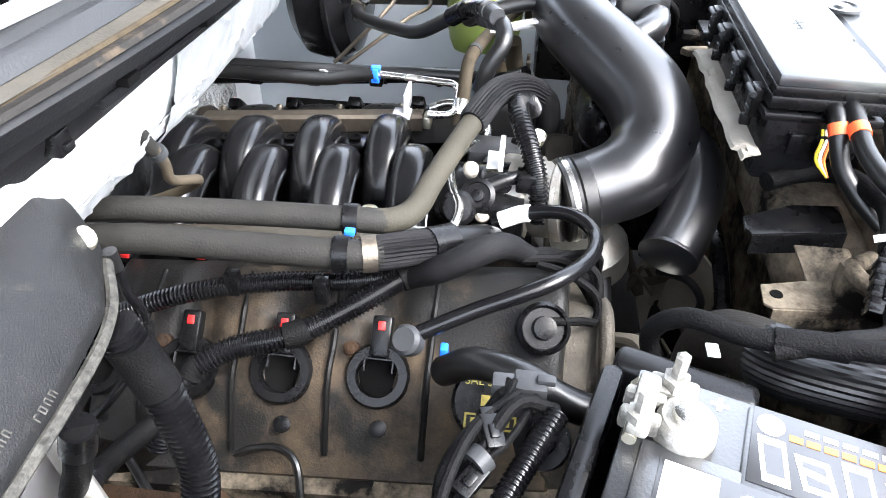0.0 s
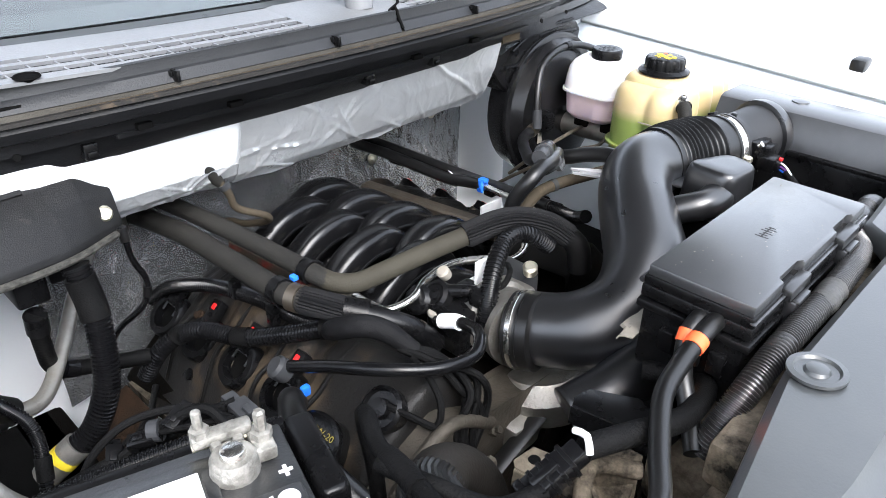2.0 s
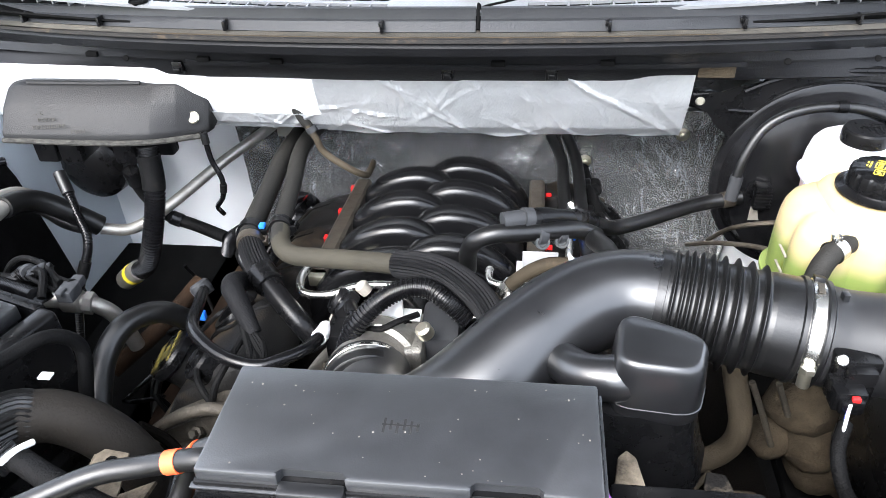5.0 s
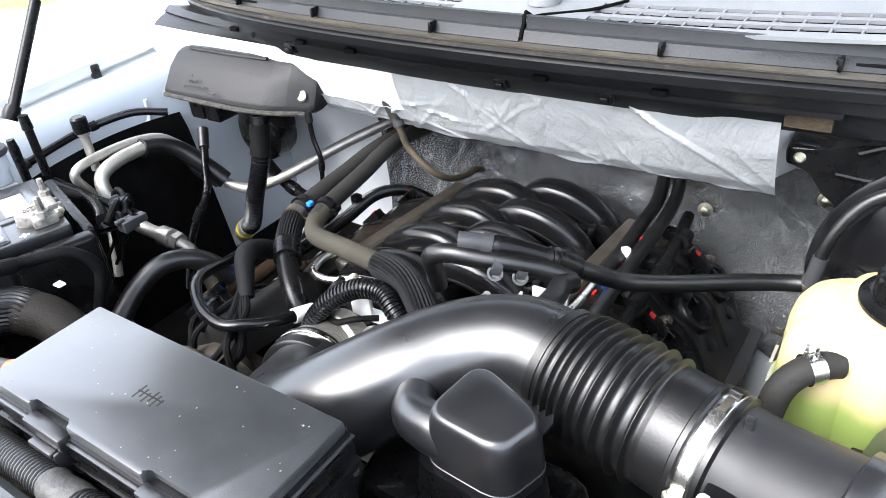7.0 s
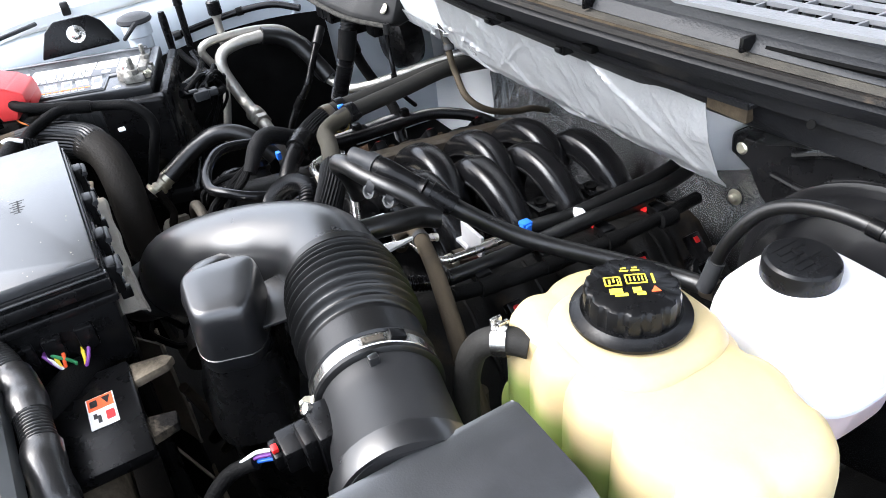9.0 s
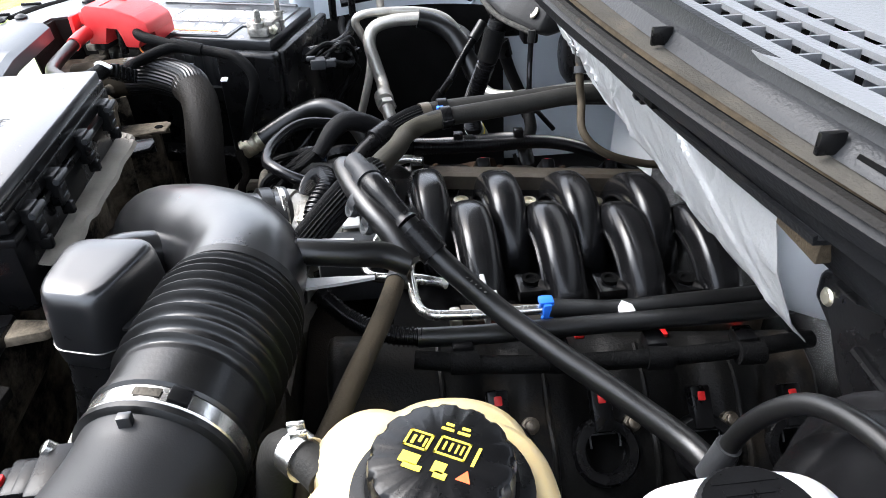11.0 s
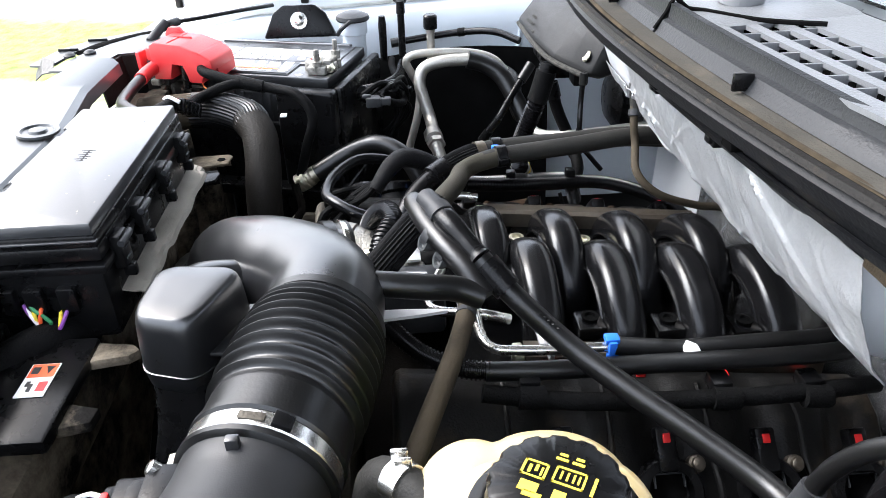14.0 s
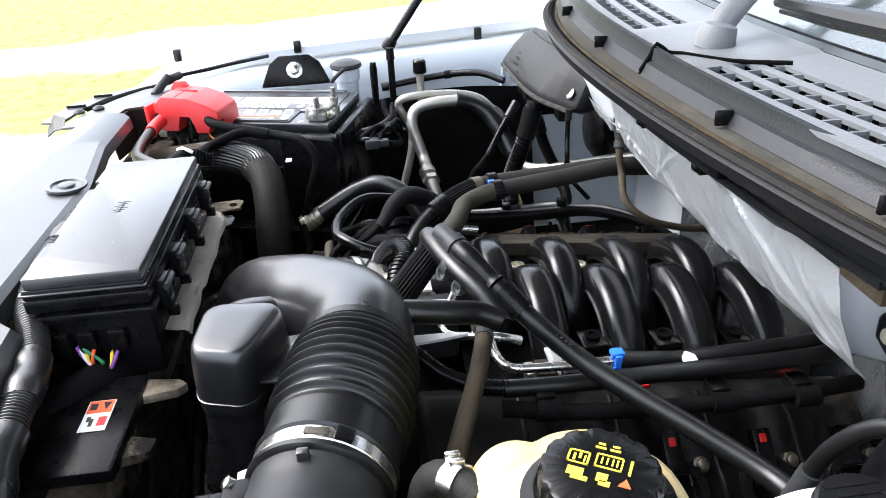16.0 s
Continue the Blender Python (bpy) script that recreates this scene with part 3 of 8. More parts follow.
def build_cowl():
    c = thing("cowl", (0, 0.2, 1.2), "black plastic cowl panel below the windscreen", "cowl", "structure")
    xs = [-0.86 + 1.72 * i / 86 for i in range(87)]

    # lines along the cowl: seal, foot and crest of the lip, lower edge of the face
    def seal_at(x, dy=0.0, dz=0.0):
        return V(x, 0.004 + 0.40 * x * x + dy, 1.206 - 0.10 * x * x + dz)

    def foot_at(x, dy=0.0, dz=0.0):
        return V(x, 0.050 + 0.29 * x * x + dy, 1.2035 - 0.06 * x * x + dz)

    def crest_at(x, dy=0.0, dz=0.0):
        return V(x, 0.060 + 0.31 * x * x + dy, 1.230 - 0.08 * x * x + dz)

    def hem_at(x, dy=0.0, dz=0.0):
        return V(x, 0.094 + 0.13 * x * x + dy, 1.1195 - 0.02 * x * x + dz)

    def sheet(rows, thick=0.003):
        return loft(rows, thick=thick)

    part("cowl_face", sheet([[seal_at(x, 0.006, -0.002), seal_at(x, 0.001, -0.008), seal_at(x, 0.006, -0.020), seal_at(x).lerp(hem_at(x), 0.42) + V(0, 0.004, 0.004), seal_at(x).lerp(hem_at(x), 0.55)] for x in xs]), M_COWL, c)
    part("face_step", sheet([[seal_at(x).lerp(hem_at(x), 0.53) + V(0, -0.002, 0), seal_at(x).lerp(hem_at(x), 0.57) + V(0, -0.003, -0.001), seal_at(x).lerp(hem_at(x), 0.60) + V(0, 0.010, 0)] for x in xs if -0.36 < x < 0.44]), M_COWL, c)
    rows = []
    for k in range(173):
        x = -0.86 + 0.01 * k
        cut = 0.006 * noise.noise((x * 7, 3, 0)) + 0.004 * (math.sin(x * 11) > 0.5)
        a, b = seal_at(x).lerp(hem_at(x), 0.56), hem_at(x)
        rows.append([a + V(0, 0.012, 0), a.lerp(b, 0.5) + V(0, 0.006, 0), b + V(0, 0.002, 0.12 * cut), b + V(0, 0.006, -0.003 + 0.25 * cut)])
    part("lower_edge", sheet(rows), M_COWL, c)
    part("rubber_seal", sheet([[seal_at(x, 0.006, -0.004), seal_at(x, -0.001, -0.001), seal_at(x, 0.001, 0.003), seal_at(x, 0.007, 0.003), seal_at(x, 0.012, -0.001), seal_at(x, 0.013, -0.006)] for x in xs]), M_SEAL, c, "black rubber hood seal")
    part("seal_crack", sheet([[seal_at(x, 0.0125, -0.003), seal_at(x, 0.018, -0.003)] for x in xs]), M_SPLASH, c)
    part("dust_line", sheet([[seal_at(x, 0.0175, -0.0035), seal_at(x, 0.019, -0.0005), seal_at(x, 0.021, -0.0005), seal_at(x, 0.023, -0.003)] for x in xs]), M_DUSTLINE, c, "line of brown dust along the seal")
    part("ledge", sheet([[seal_at(x, 0.022, -0.004), seal_at(x).lerp(foot_at(x), 0.6) + V(0, 0, -0.003), foot_at(x, 0.0, -0.001), foot_at(x, 0.006, 0.0)] for x in xs]), M_LEDGE, c, "dusty brown ledge")
    for lo, hi in ((-0.86, 0.071), (0.077, 0.86)):
        rows = [[foot_at(x, -0.002, 0.0), foot_at(x, 0.0, 0.003), foot_at(x).lerp(crest_at(x), 0.45) + V(0, -0.0005, 0), foot_at(x).lerp(crest_at(x), 0.52) + V(0, 0.0035, 0), foot_at(x).lerp(crest_at(x), 0.93) + V(0, 0.001, 0), crest_at(x), crest_at(x, 0.005, 0.001), crest_at(x, 0.009, -0.002), crest_at(x, 0.012, -0.006)] for x in [lo, *[q for q in xs if lo < q < hi], hi]]
        part("cowl_lip", sheet(rows), M_LIP, c)
    for x in (-0.62, -0.47, -0.265, -0.048, 0.238, 0.408, 0.561, 0.70):
        f = foot_at(x)
        part("lip_clip", boxes(bmesh.new(), (x - 0.002, x + 0.002, f.y - 0.011, f.y + 0.004, f.z + 0.001, f.z + 0.014), (x - 0.005, x + 0.0, f.y - 0.002, f.y + 0.004, f.z + 0.006, f.z + 0.012), bevel=0.0006), M_BLACK, c)
    for x in (-0.50, -0.31, -0.20, 0.10, 0.24):
        q = seal_at(x).lerp(hem_at(x), 0.50)
        part("face_slot", box(x - 0.009, x + 0.009, q.y - 0.006, q.y + 0.012, q.z - 0.0035, q.z + 0.0035, 0.001), M_SPLASH, c)
    q = seal_at(0.388).lerp(hem_at(0.388), 0.78)
    part("face_window", box(0.364, 0.412, q.y + 0.002, q.y + 0.012, q.z - 0.010, q.z + 0.009, 0.001), M_DUSTLINE, c, "open slot with brown dust behind")
    for x in (-0.44, 0.475, 0.60):
        q = seal_at(x).lerp(hem_at(x), 0.55)
        part("face_hole", turned([(0.0045, 0), (0.004, 0.001), (0.001, 0.001)], 12, axis_at(q + V(0, -0.004, 0.0), (0, -0.9, 0.4))), M_SPLASH, c)
    for x in (-0.365, 0.03, 0.17):
        q = seal_at(x).lerp(hem_at(x), 0.82)
        part("face_clip", boxes(bmesh.new(), (x - 0.008, x + 0.008, q.y - 0.005, q.y + 0.012, q.z - 0.006, q.z + 0.012), (x - 0.005, x + 0.005, q.y - 0.009, q.y, q.z - 0.003, q.z + 0.004), bevel=0.0015), M_BLACK, c)
    # grille: rails along x, fins across
    def z_at(y):
        return 1.2215 + (y - 0.09) * 0.05

    def sweep_y(x):
        return 0.073 + 0.20 * x * x

    slots = ((0.016, 0.0315), (0.0415, 0.0565), (0.0665, 0.0795))
    rails = ((-0.002, 0.016), (0.0315, 0.0415), (0.0565, 0.0665), (0.0795, 0.135))
    for lo, hi in ((-0.82, -0.045), (0.130, 0.82)):
        n = int((hi - lo) / 0.0285)
        for ys in rails:
            g = part("grille_rail", loft([[V(x, sweep_y(x) + s, z_at(sweep_y(x) + s)) for s in (ys[0], ys[0] + 0.0015, ys[1] - 0.0015, ys[1])] for x in [lo + (hi - lo) * i / 40 for i in range(41)]], thick=0.004), M_COWLTOP, c, "grey grille rail lightened for sky glare")
        for i in range(n + 1):
            x = lo + (hi - lo) * i / n
            fin = bmesh.new()
            for s0, s1 in slots:
                y0, y1 = sweep_y(x) + s0, sweep_y(x) + s1
                boxes(fin, (x - 0.0012, x + 0.0012, y0 - 0.001, y1 + 0.001, z_at(y0) - 0.016, z_at(y1) - 0.001), bevel=0)
            part("grille_fin", fin, M_COWLTOP, g)
    part("middle_plate", loft([[V(x, sweep_y(x) + s, z_at(sweep_y(x) + s) + (0.002 if 0 < i < 12 and s > 0.0 else 0)) for s in (-0.002, 0.016, 0.05, 0.09, 0.135)] for i, x in enumerate([-0.050 + 0.185 * k / 12 for k in range(13)])], thick=0.004), M_COWLTOP, c, "plain cowl plate round the wiper pivot")
    part("split_joint", tube([(0.074, 0.050, 1.2065), (0.074, 0.060, 1.222), (0.074, 0.066, 1.2335), (0.076, 0.078, 1.2245), (0.084, 0.090, 1.2240), (0.13, 0.122, 1.2250), (0.16, 0.165, 1.2270)], 0.0022, 6), M_SPLASH, c, "dark joint between the cowl halves")
    part("drain_hole", turned([(0.014, 0), (0.013, 0.002), (0.009, -0.004)], 20, pose(-0.405, sweep_y(0.405) + 0.007, z_at(sweep_y(0.405)) + 0.002)), M_SPLASH, c)
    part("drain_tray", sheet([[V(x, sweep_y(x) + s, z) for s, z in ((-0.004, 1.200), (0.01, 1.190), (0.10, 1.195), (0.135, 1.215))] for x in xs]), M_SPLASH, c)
    return c


build_cowl()


def build_windscreen():
    w = thing("windscreen", (0, 0.4, 1.28), "sloping windscreen glass with a dark border", "windscreen", "structure")
    rows = []
    for i in range(31):
        x = -0.86 + 1.72 * i / 30
        rows.append([V(x, 0.205 + 0.20 * x * x + s * 0.85, 1.240 + s * 0.46) for s in (0, 0.25, 0.5, 0.75, 1.0)])
    g = part("glass", loft(rows, thick=0.004), M_GLASS, w)
    rows = [[V(p.x, p.y + 0.004, p.z - 0.012) for p in (r[0], r[0].lerp(r[1], 0.2))] for r in rows]
    part("border", loft(rows, thick=0.001), M_LABEL, w)
    # dim cabin behind the glass
    cab = bmesh.new()
    boxes(cab, (-0.86, 0.86, 0.50, 1.9, 0.8, 1.19), bevel=0.03)
    part("dashboard", cab, M_COWL, w)
    wp = thing("wiper", (0.06, 0.13, 1.22), "grey windscreen wiper arm with a black rubber blade", "wiper")
    part("pivot", turned([(0.020, 0), (0.021, 0.008), (0.018, 0.024), (0.008, 0.030)], 20, axis_at((0.064, 0.132, 1.222), (0, 0.2, 1))), M_COWLTOP, wp)
    part("arm", tube([(0.064, 0.134, 1.240, 0.015), (0.056, 0.150, 1.256, 0.014), (0.044, 0.180, 1.276, 0.012), (0.03, 0.24, 1.31, 0.009), (0.05, 0.30, 1.335, 0.007)], 0.008), M_COWLTOP, wp)
    part("blade", merge(tube([(0.05, 0.205, 1.262, 0.006), (0.22, 0.212, 1.268, 0.010), (0.66, 0.30, 1.275, 0.008)], 0.01, 8), tube([(0.05, 0.210, 1.252), (0.22, 0.218, 1.256), (0.66, 0.306, 1.263)], 0.003, 6)), M_RUBBER, wp)


build_windscreen()


def build_hood():
    """Raised hood overhead, hinged at the cowl."""
    h = thing("hood", (0, 0.1, 1.22), "raised white hood with a dark underside liner", "hood", "structure")
    a = radians(56)
    rows, rows2 = [], []
    for i in range(21):
        x = -0.84 + 1.68 * i / 20
        r = []
        for s in [k / 10 * 1.18 for k in range(11)]:
            y, z = 0.16 - s * math.cos(a), 1.34 + s * math.sin(a)
            up = 0.03 * (1 - (x / 0.84) ** 4)
            r.append(V(x, y - up * math.sin(a) * -0.3, z + up))
        rows.append(r)
        rows2.append([p - V(0, -0.02, 0.03) for p in r])
    part("hood_skin", loft(rows, thick=0.002), M_PAINT, h)
    part("hood_liner", loft(rows2[1:-1], thick=0.01), M_COWL, h, "dark fibre liner")


build_hood()


def build_front():
    """Radiator support and the grey sight shield on it."""
    s = thing("radiator_support", (0, -0.62, 0.5), "dusty black radiator support across the front", "radiator support", "structure")
    part("crossbar", boxes(bmesh.new(), (-0.18, 0.70, -0.62, -0.575, 0.985, 1.03), (-0.62, -0.38, -0.66, -0.60, 0.94, 0.98), (-0.62, -0.55, -0.66, -0.54, 0.5, 0.99), (0.6, 0.67, -0.66, -0.54, 0.5, 0.99), bevel=0.006), M_DIRTY, s)
    part("radiator_core", box(-0.50, 0.55, -0.62, -0.585, 0.45, 0.985, 0.004), M_DIRTY, s)
    part("fan_shroud", merge(box(-0.13, 0.5, -0.585, -0.50, 0.86, 0.945, 0.02), box(-0.34, -0.10, -0.585, -0.53, 0.80, 0.90, 0.02), box(-0.42, -0.36, -0.585, -0.50, 0.45, 0.9, 0.02), box(0.44, 0.5, -0.585, -0.50, 0.45, 0.9, 0.02)), M_DIRTY, s, "dusty black fan shroud")
    rt = part("radiator_tank", merge(box(-0.36, -0.16, -0.66, -0.588, 0.60, 0.955, 0.016, 3), tube([(-0.36, -0.606, 0.962), (-0.26, -0.604, 0.966), (-0.16, -0.604, 0.966)], 0.010, 10)), M_TAN, s, "dusty tan radiator end tank")
    for x in (-0.33, -0.29, -0.25, -0.21):
        part("tank_rib", box(x - 0.003, x + 0.003, -0.585, -0.57, 0.70, 0.95, 0.002), M_TAN, rt)
    sb = part("mounting_plate", prism([(-0.30, -0.585), (-0.295, -0.60), (-0.31, -0.640), (-0.36, -0.640), (-0.38, -0.60), (-0.385, -0.545), (-0.365, -0.540), (-0.355, -0.575)], 0.004, Matrix.Translation((0, 0, 0.976)), 0.001), M_GRIME, s, "grey steel mounting plate with holes")
    part("plate_hole", merge(turned([(0.008, 0), (0.007, 0.001)], 14, pose(-0.318, -0.615, 0.9795)), turned([(0.006, 0), (0.005, 0.001)], 14, pose(-0.371, -0.555, 0.9795))), M_SPLASH, sb)
    v = thing("sight_shield", (0, -0.68, 1.05), "weathered grey plastic radiator sight shield", "panel")
    rows = []
    for i in range(49):
        x = -0.40 + 0.98 * i / 48
        e = min(1.0, max(0.0, (x - 0.195) / 0.04))
        ext = (0.040 + 0.06 * max(0.0, x - 0.235)) * e * e * (3 - 2 * e)
        w = min(1.0, max(0.0, (x + 0.05) / 0.12))
        sl = 0.026 * min(1.0, max(0.0, (-0.10 - x) / 0.16))
        wav = 0.012 * math.tanh((x + 0.25) * 30) + 0.012
        rows.append([V(x, y, z) for y, z in ((-0.592 + ext - sl, 1.045), (-0.594 + ext - sl, 1.062), (-0.601 + ext - sl, 1.069), (-0.655 - wav, 1.073), (-0.668 - wav, 1.060), (-0.70 - wav, 1.056), (-0.80, 1.012 + 0.038 * w), (-0.86, 0.985 + 0.045 * w), (-0.98, 0.925 + 0.08 * w), (-1.02, 0.87 + 0.09 * w))])
    part("shield_sheet", loft(rows, thick=0.003), M_GREYPL, v)
    for k, (y, z) in enumerate(((-0.742, 1.056), (-0.765, 1.054))):
        part("shield_bead", tube([(0.08, y, z), (0.3, y, z), (0.58, y, z)], 0.005, 8), M_GREYPL, v)
    lt = thing("hood_latch", (0.03, -0.76, 1.0), "black hood latch mechanism at the front", "latch")
    part("latch_plate", boxes(bmesh.new(), (-0.02, 0.06, -0.80, -0.765, 1.045, 1.075), (0.03, 0.09, -0.765, -0.735, 1.05, 1.078), bevel=0.004), M_BLACK, lt)
    part("latch_hook", tube([(0.0, -0.80, 1.07), (0.03, -0.79, 1.095), (0.06, -0.785, 1.08), (0.09, -0.79, 1.06)], 0.008, 10), M_DARK, lt)
    part("dimple", turned([(0.024, 0.0), (0.024, 0.003), (0.019, 0.0035), (0.017, 0.001), (0.011, 0.001), (0.009, 0.004), (0.004, 0.005)], 28, axis_at((0.214, -0.605, 1.0735), (0, 0, 1))), M_GREYPL, v)
    part("dimple", turned([(0.024, 0.0), (0.024, 0.003), (0.019, 0.0035), (0.017, 0.001), (0.011, 0.001), (0.009, 0.004), (0.004, 0.005)], 28, axis_at((-0.088, -0.616, 1.0715), (0, 0.05, 1))), M_GREYPL, v)


build_front()


def build_headlight_support():
    """Moulded panel at the battery-side corner, with its slots, clips and bump stop."""
    h = thing("headlight_support", (-0.55, -0.68, 0.98), "sun-bleached grey plastic headlight support panel with slots", "panel")
    plate = [(-0.405, -0.668), (-0.492, -0.654), (-0.500, -0.606), (-0.590, -0.590), (-0.640, -0.598), (-0.612, -0.650), (-0.560, -0.684), (-0.500, -0.712), (-0.452, -0.728), (-0.410, -0.735)]
    part("plate", prism(plate, 0.005, Matrix.Translation((0, 0, 1.046)), 0.002), M_GREYPL, h)
    part("recess_wall", loft([[V(x, y, 1.048), V(x - 0.006, y + 0.002, 1.020), V(x - 0.01, y + 0.004, 0.985)] for x, y in ((-0.405, -0.664), (-0.45, -0.657), (-0.492, -0.650), (-0.497, -0.630), (-0.500, -0.604))], thick=0.003), M_SEAL, h, "dark brown recess wall")
    slot, _ = spline([(-0.520, -0.722, 1.046), (-0.560, -0.703, 1.047), (-0.600, -0.672, 1.047), (-0.640, -0.630, 1.047)], 0.006)
    part("slot_channel", sweep(bmesh.new(), slot, 0.013, 10, flat=0.4, up=(0, 0, 1)), M_SPLASH, h, "black open slot")
    part("outer_bar", prism([(-0.462, -0.752), (-0.540, -0.742), (-0.600, -0.712), (-0.662, -0.650), (-0.680, -0.662), (-0.620, -0.740), (-0.560, -0.775), (-0.470, -0.790)], 0.004, Matrix.Translation((0, 0, 1.040)), 0.0015), M_GREYPL, h)
    for x, y in ((-0.550, -0.755), (-0.610, -0.725)):
        part("bar_rib", box(x - 0.002, x + 0.002, y - 0.017, y + 0.017, 1.043, 1.048, 0.001), M_BLACK, h)
    part("end_flap", loft([[V(-0.440, -0.742, 1.040), V(-0.470, -0.748, 1.050)], [V(-0.446, -0.762, 1.036), V(-0.474, -0.766, 1.056)], [V(-0.452, -0.778, 1.024), V(-0.468, -0.780, 1.034)]], thick=0.002), M_GREYTAPE, h, "bent grey corner flap")
    part("under_wall", box(-0.64, -0.50, -0.66, -0.62, 0.86, 1.044, 0.004), M_SPLASH, h)
    for x, y in ((-0.485, -0.728), (-0.500, -0.700)):
        part("push_clip", turned([(0.009, 0), (0.010, 0.003), (0.006, 0.006), (0.003, 0.007)], 14, pose(x, y, 1.051)), M_GREYCONN, h)
    b = thing("bump_stop", (-0.62, -0.61, 1.05), "dark grey rubber hood bump stop on its arm", "bump stop")
    part("arm", tube([(-0.575, -0.622, 1.048), (-0.592, -0.612, 1.060), (-0.612, -0.600, 1.072)], 0.008, 10), M_GREYCONN, b)
    part("pad", tube([(-0.606, -0.606, 1.062, 0.006), (-0.616, -0.596, 1.066, 0.009), (-0.634, -0.584, 1.068, 0.008)], 0.009, 12), M_RUBBER, b)
    part("tail", tube([(-0.634, -0.586, 1.067), (-0.66, -0.545, 1.067), (-0.70, -0.50, 1.066), (-0.765, -0.43, 1.062)], 0.004, 8), M_RUBBER, b, "thin black rubber strip")


build_headlight_support()


# ---- lower engine bay ----
def build_under():
    u = thing("lower_bay", (0, -0.1, 0.2), "oily metal darkened for shade, splash liners and a light-blocking tray low in the bay", "chassis", "structure")
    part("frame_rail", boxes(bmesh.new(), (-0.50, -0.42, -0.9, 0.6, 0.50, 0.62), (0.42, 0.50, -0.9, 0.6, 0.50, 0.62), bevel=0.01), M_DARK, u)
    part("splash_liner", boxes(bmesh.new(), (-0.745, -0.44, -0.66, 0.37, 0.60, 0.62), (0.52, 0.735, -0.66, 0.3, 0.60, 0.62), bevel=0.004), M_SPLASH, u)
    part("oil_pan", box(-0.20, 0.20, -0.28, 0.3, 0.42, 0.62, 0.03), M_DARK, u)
    # tray added to block light from below and darken the gaps
    part("light_block_tray", boxes(bmesh.new(), (-0.74, 0.02, -0.70, 0.34, 0.395, 0.405), (0.13, 0.74, -0.70, 0.34, 0.395, 0.405), (0.02, 0.13, -0.40, 0.34, 0.395, 0.405), (0.02, 0.13, -0.70, -0.50, 0.395, 0.405), bevel=0.002), M_DARK, u)
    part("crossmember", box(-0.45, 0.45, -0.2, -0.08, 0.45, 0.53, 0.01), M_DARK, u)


build_under()


# ---- engine ----
def build_cam_cover(side):
    """One black cam cover with four coils; side -1: battery side."""
    sign = side
    c = thing("cam_cover", (sign * 0.30, 0, 0.72), "dusty black plastic cam cover on the cylinder head" if side < 0 else "black plastic cam cover on the cylinder head", "cam cover", group="cam covers")
    y0, y1 = (-0.285, 0.215) if side < 0 else (-0.24, 0.26)
    prof = ((0.160, 0.86), (0.175, 0.893), (0.200, 0.900), (0.232, 0.888), (0.262, 0.858), (0.296, 0.836), (0.315, 0.800), (0.333, 0.757), (0.345, 0.748), (0.345, 0.735))
    ys = [y0, y0 + 0.004] + [y0 + 0.01 + (y1 - y0 - 0.02) * i / 60 for i in range(61)] + [y1 - 0.004, y1]
    rows = []
    cy = [-0.1, 0.0, 0.1, 0.2] if side < 0 else [-0.08, 0.02, 0.12, 0.215]
    for i, y in enumerate(ys):
        k = 0.02 if i in (0, len(ys) - 1) else (0.006 if i in (1, len(ys) - 2) else 0.0)
        dip = max((math.exp(-((y - q) / 0.022) ** 4) for q in cy))
        r = []
        for x, z in prof:
            d = 0.014 * dip if 0.19 < x < 0.31 else 0.0
            r.append(V(*eng(sign * (x - k * 0.5 - d * 0.6), y, z - k - d * 0.7)))
        rows.append(r)
    bm = loft(rows)
    bm.verts.ensure_lookup_table()
    n = len(prof)
    bm.faces.new([bm.verts[i] for i in range(n)])
    bm.faces.new([bm.verts[len(bm.verts) - n + i] for i in range(n)][::-1])
    part("cover_shell", bm, M_COVERMUD if side < 0 else M_COVER, c, sharp=50)
    part("cover_flange", loft([[V(*eng(sign * x, y, z)) for x, z in ((0.325, 0.748), (0.362, 0.742), (0.362, 0.726), (0.325, 0.726))] for y in (y0 - 0.006, 0.0, y1 + 0.006)], close=True), M_DIRTY if side < 0 else M_COVER, c)
    nrm, up = V(sign * 0.68, 0, 0.73), V(-sign * 0.73, 0, 0.68)
    for q in cy:
        m = upright(eng(sign * 0.286, q, 0.838), nrm, up)
        coil = part("ignition_coil", turned([(0.033, -0.012), (0.033, 0.006), (0.030, 0.011), (0.0215, 0.011), (0.0205, -0.006)], 30, m), M_BLACK, c, "black ignition coil in its round well")
        part("well", turned([(0.0205, -0.006), (0.0205, -0.004)], 24, m), M_SPLASH, coil)
        part("well_rim", merge(*[prism([(-0.0150, 0.008), (-0.0135, 0.008), (-0.0135, 0.020), (0.0135, 0.020), (0.0135, 0.008), (0.0150, 0.008), (0.0150, 0.0215), (-0.0150, 0.0215)], 0.003, m @ pose(0, -0.004, 0.006), 0)]), M_GREYCONN, coil)
        part("coil_connector", prism([(-0.010, 0.018), (0.010, 0.018), (0.010, 0.060), (-0.010, 0.060)], 0.016, m @ pose(0, 0, 0.0), 0.003), M_BLACK, coil)
        part("red_lock", prism([(-0.0038, 0.045), (0.0038, 0.045), (0.0038, 0.054), (-0.0038, 0.054)], 0.005, m @ pose(0, 0, 0.0125), 0.001), M_REDLOCK, coil, "red connector lock")
        part("coil_bolt", turned([(0.0085, -0.004), (0.0085, 0.005), (0.006, 0.006), (0.0055, 0.010), (0.004, 0.011)], 14, m @ pose(-sign * -0.030, 0.024, 0)), M_RUST if side < 0 else M_RAIL, coil, "rusty bolt" if side < 0 else "")
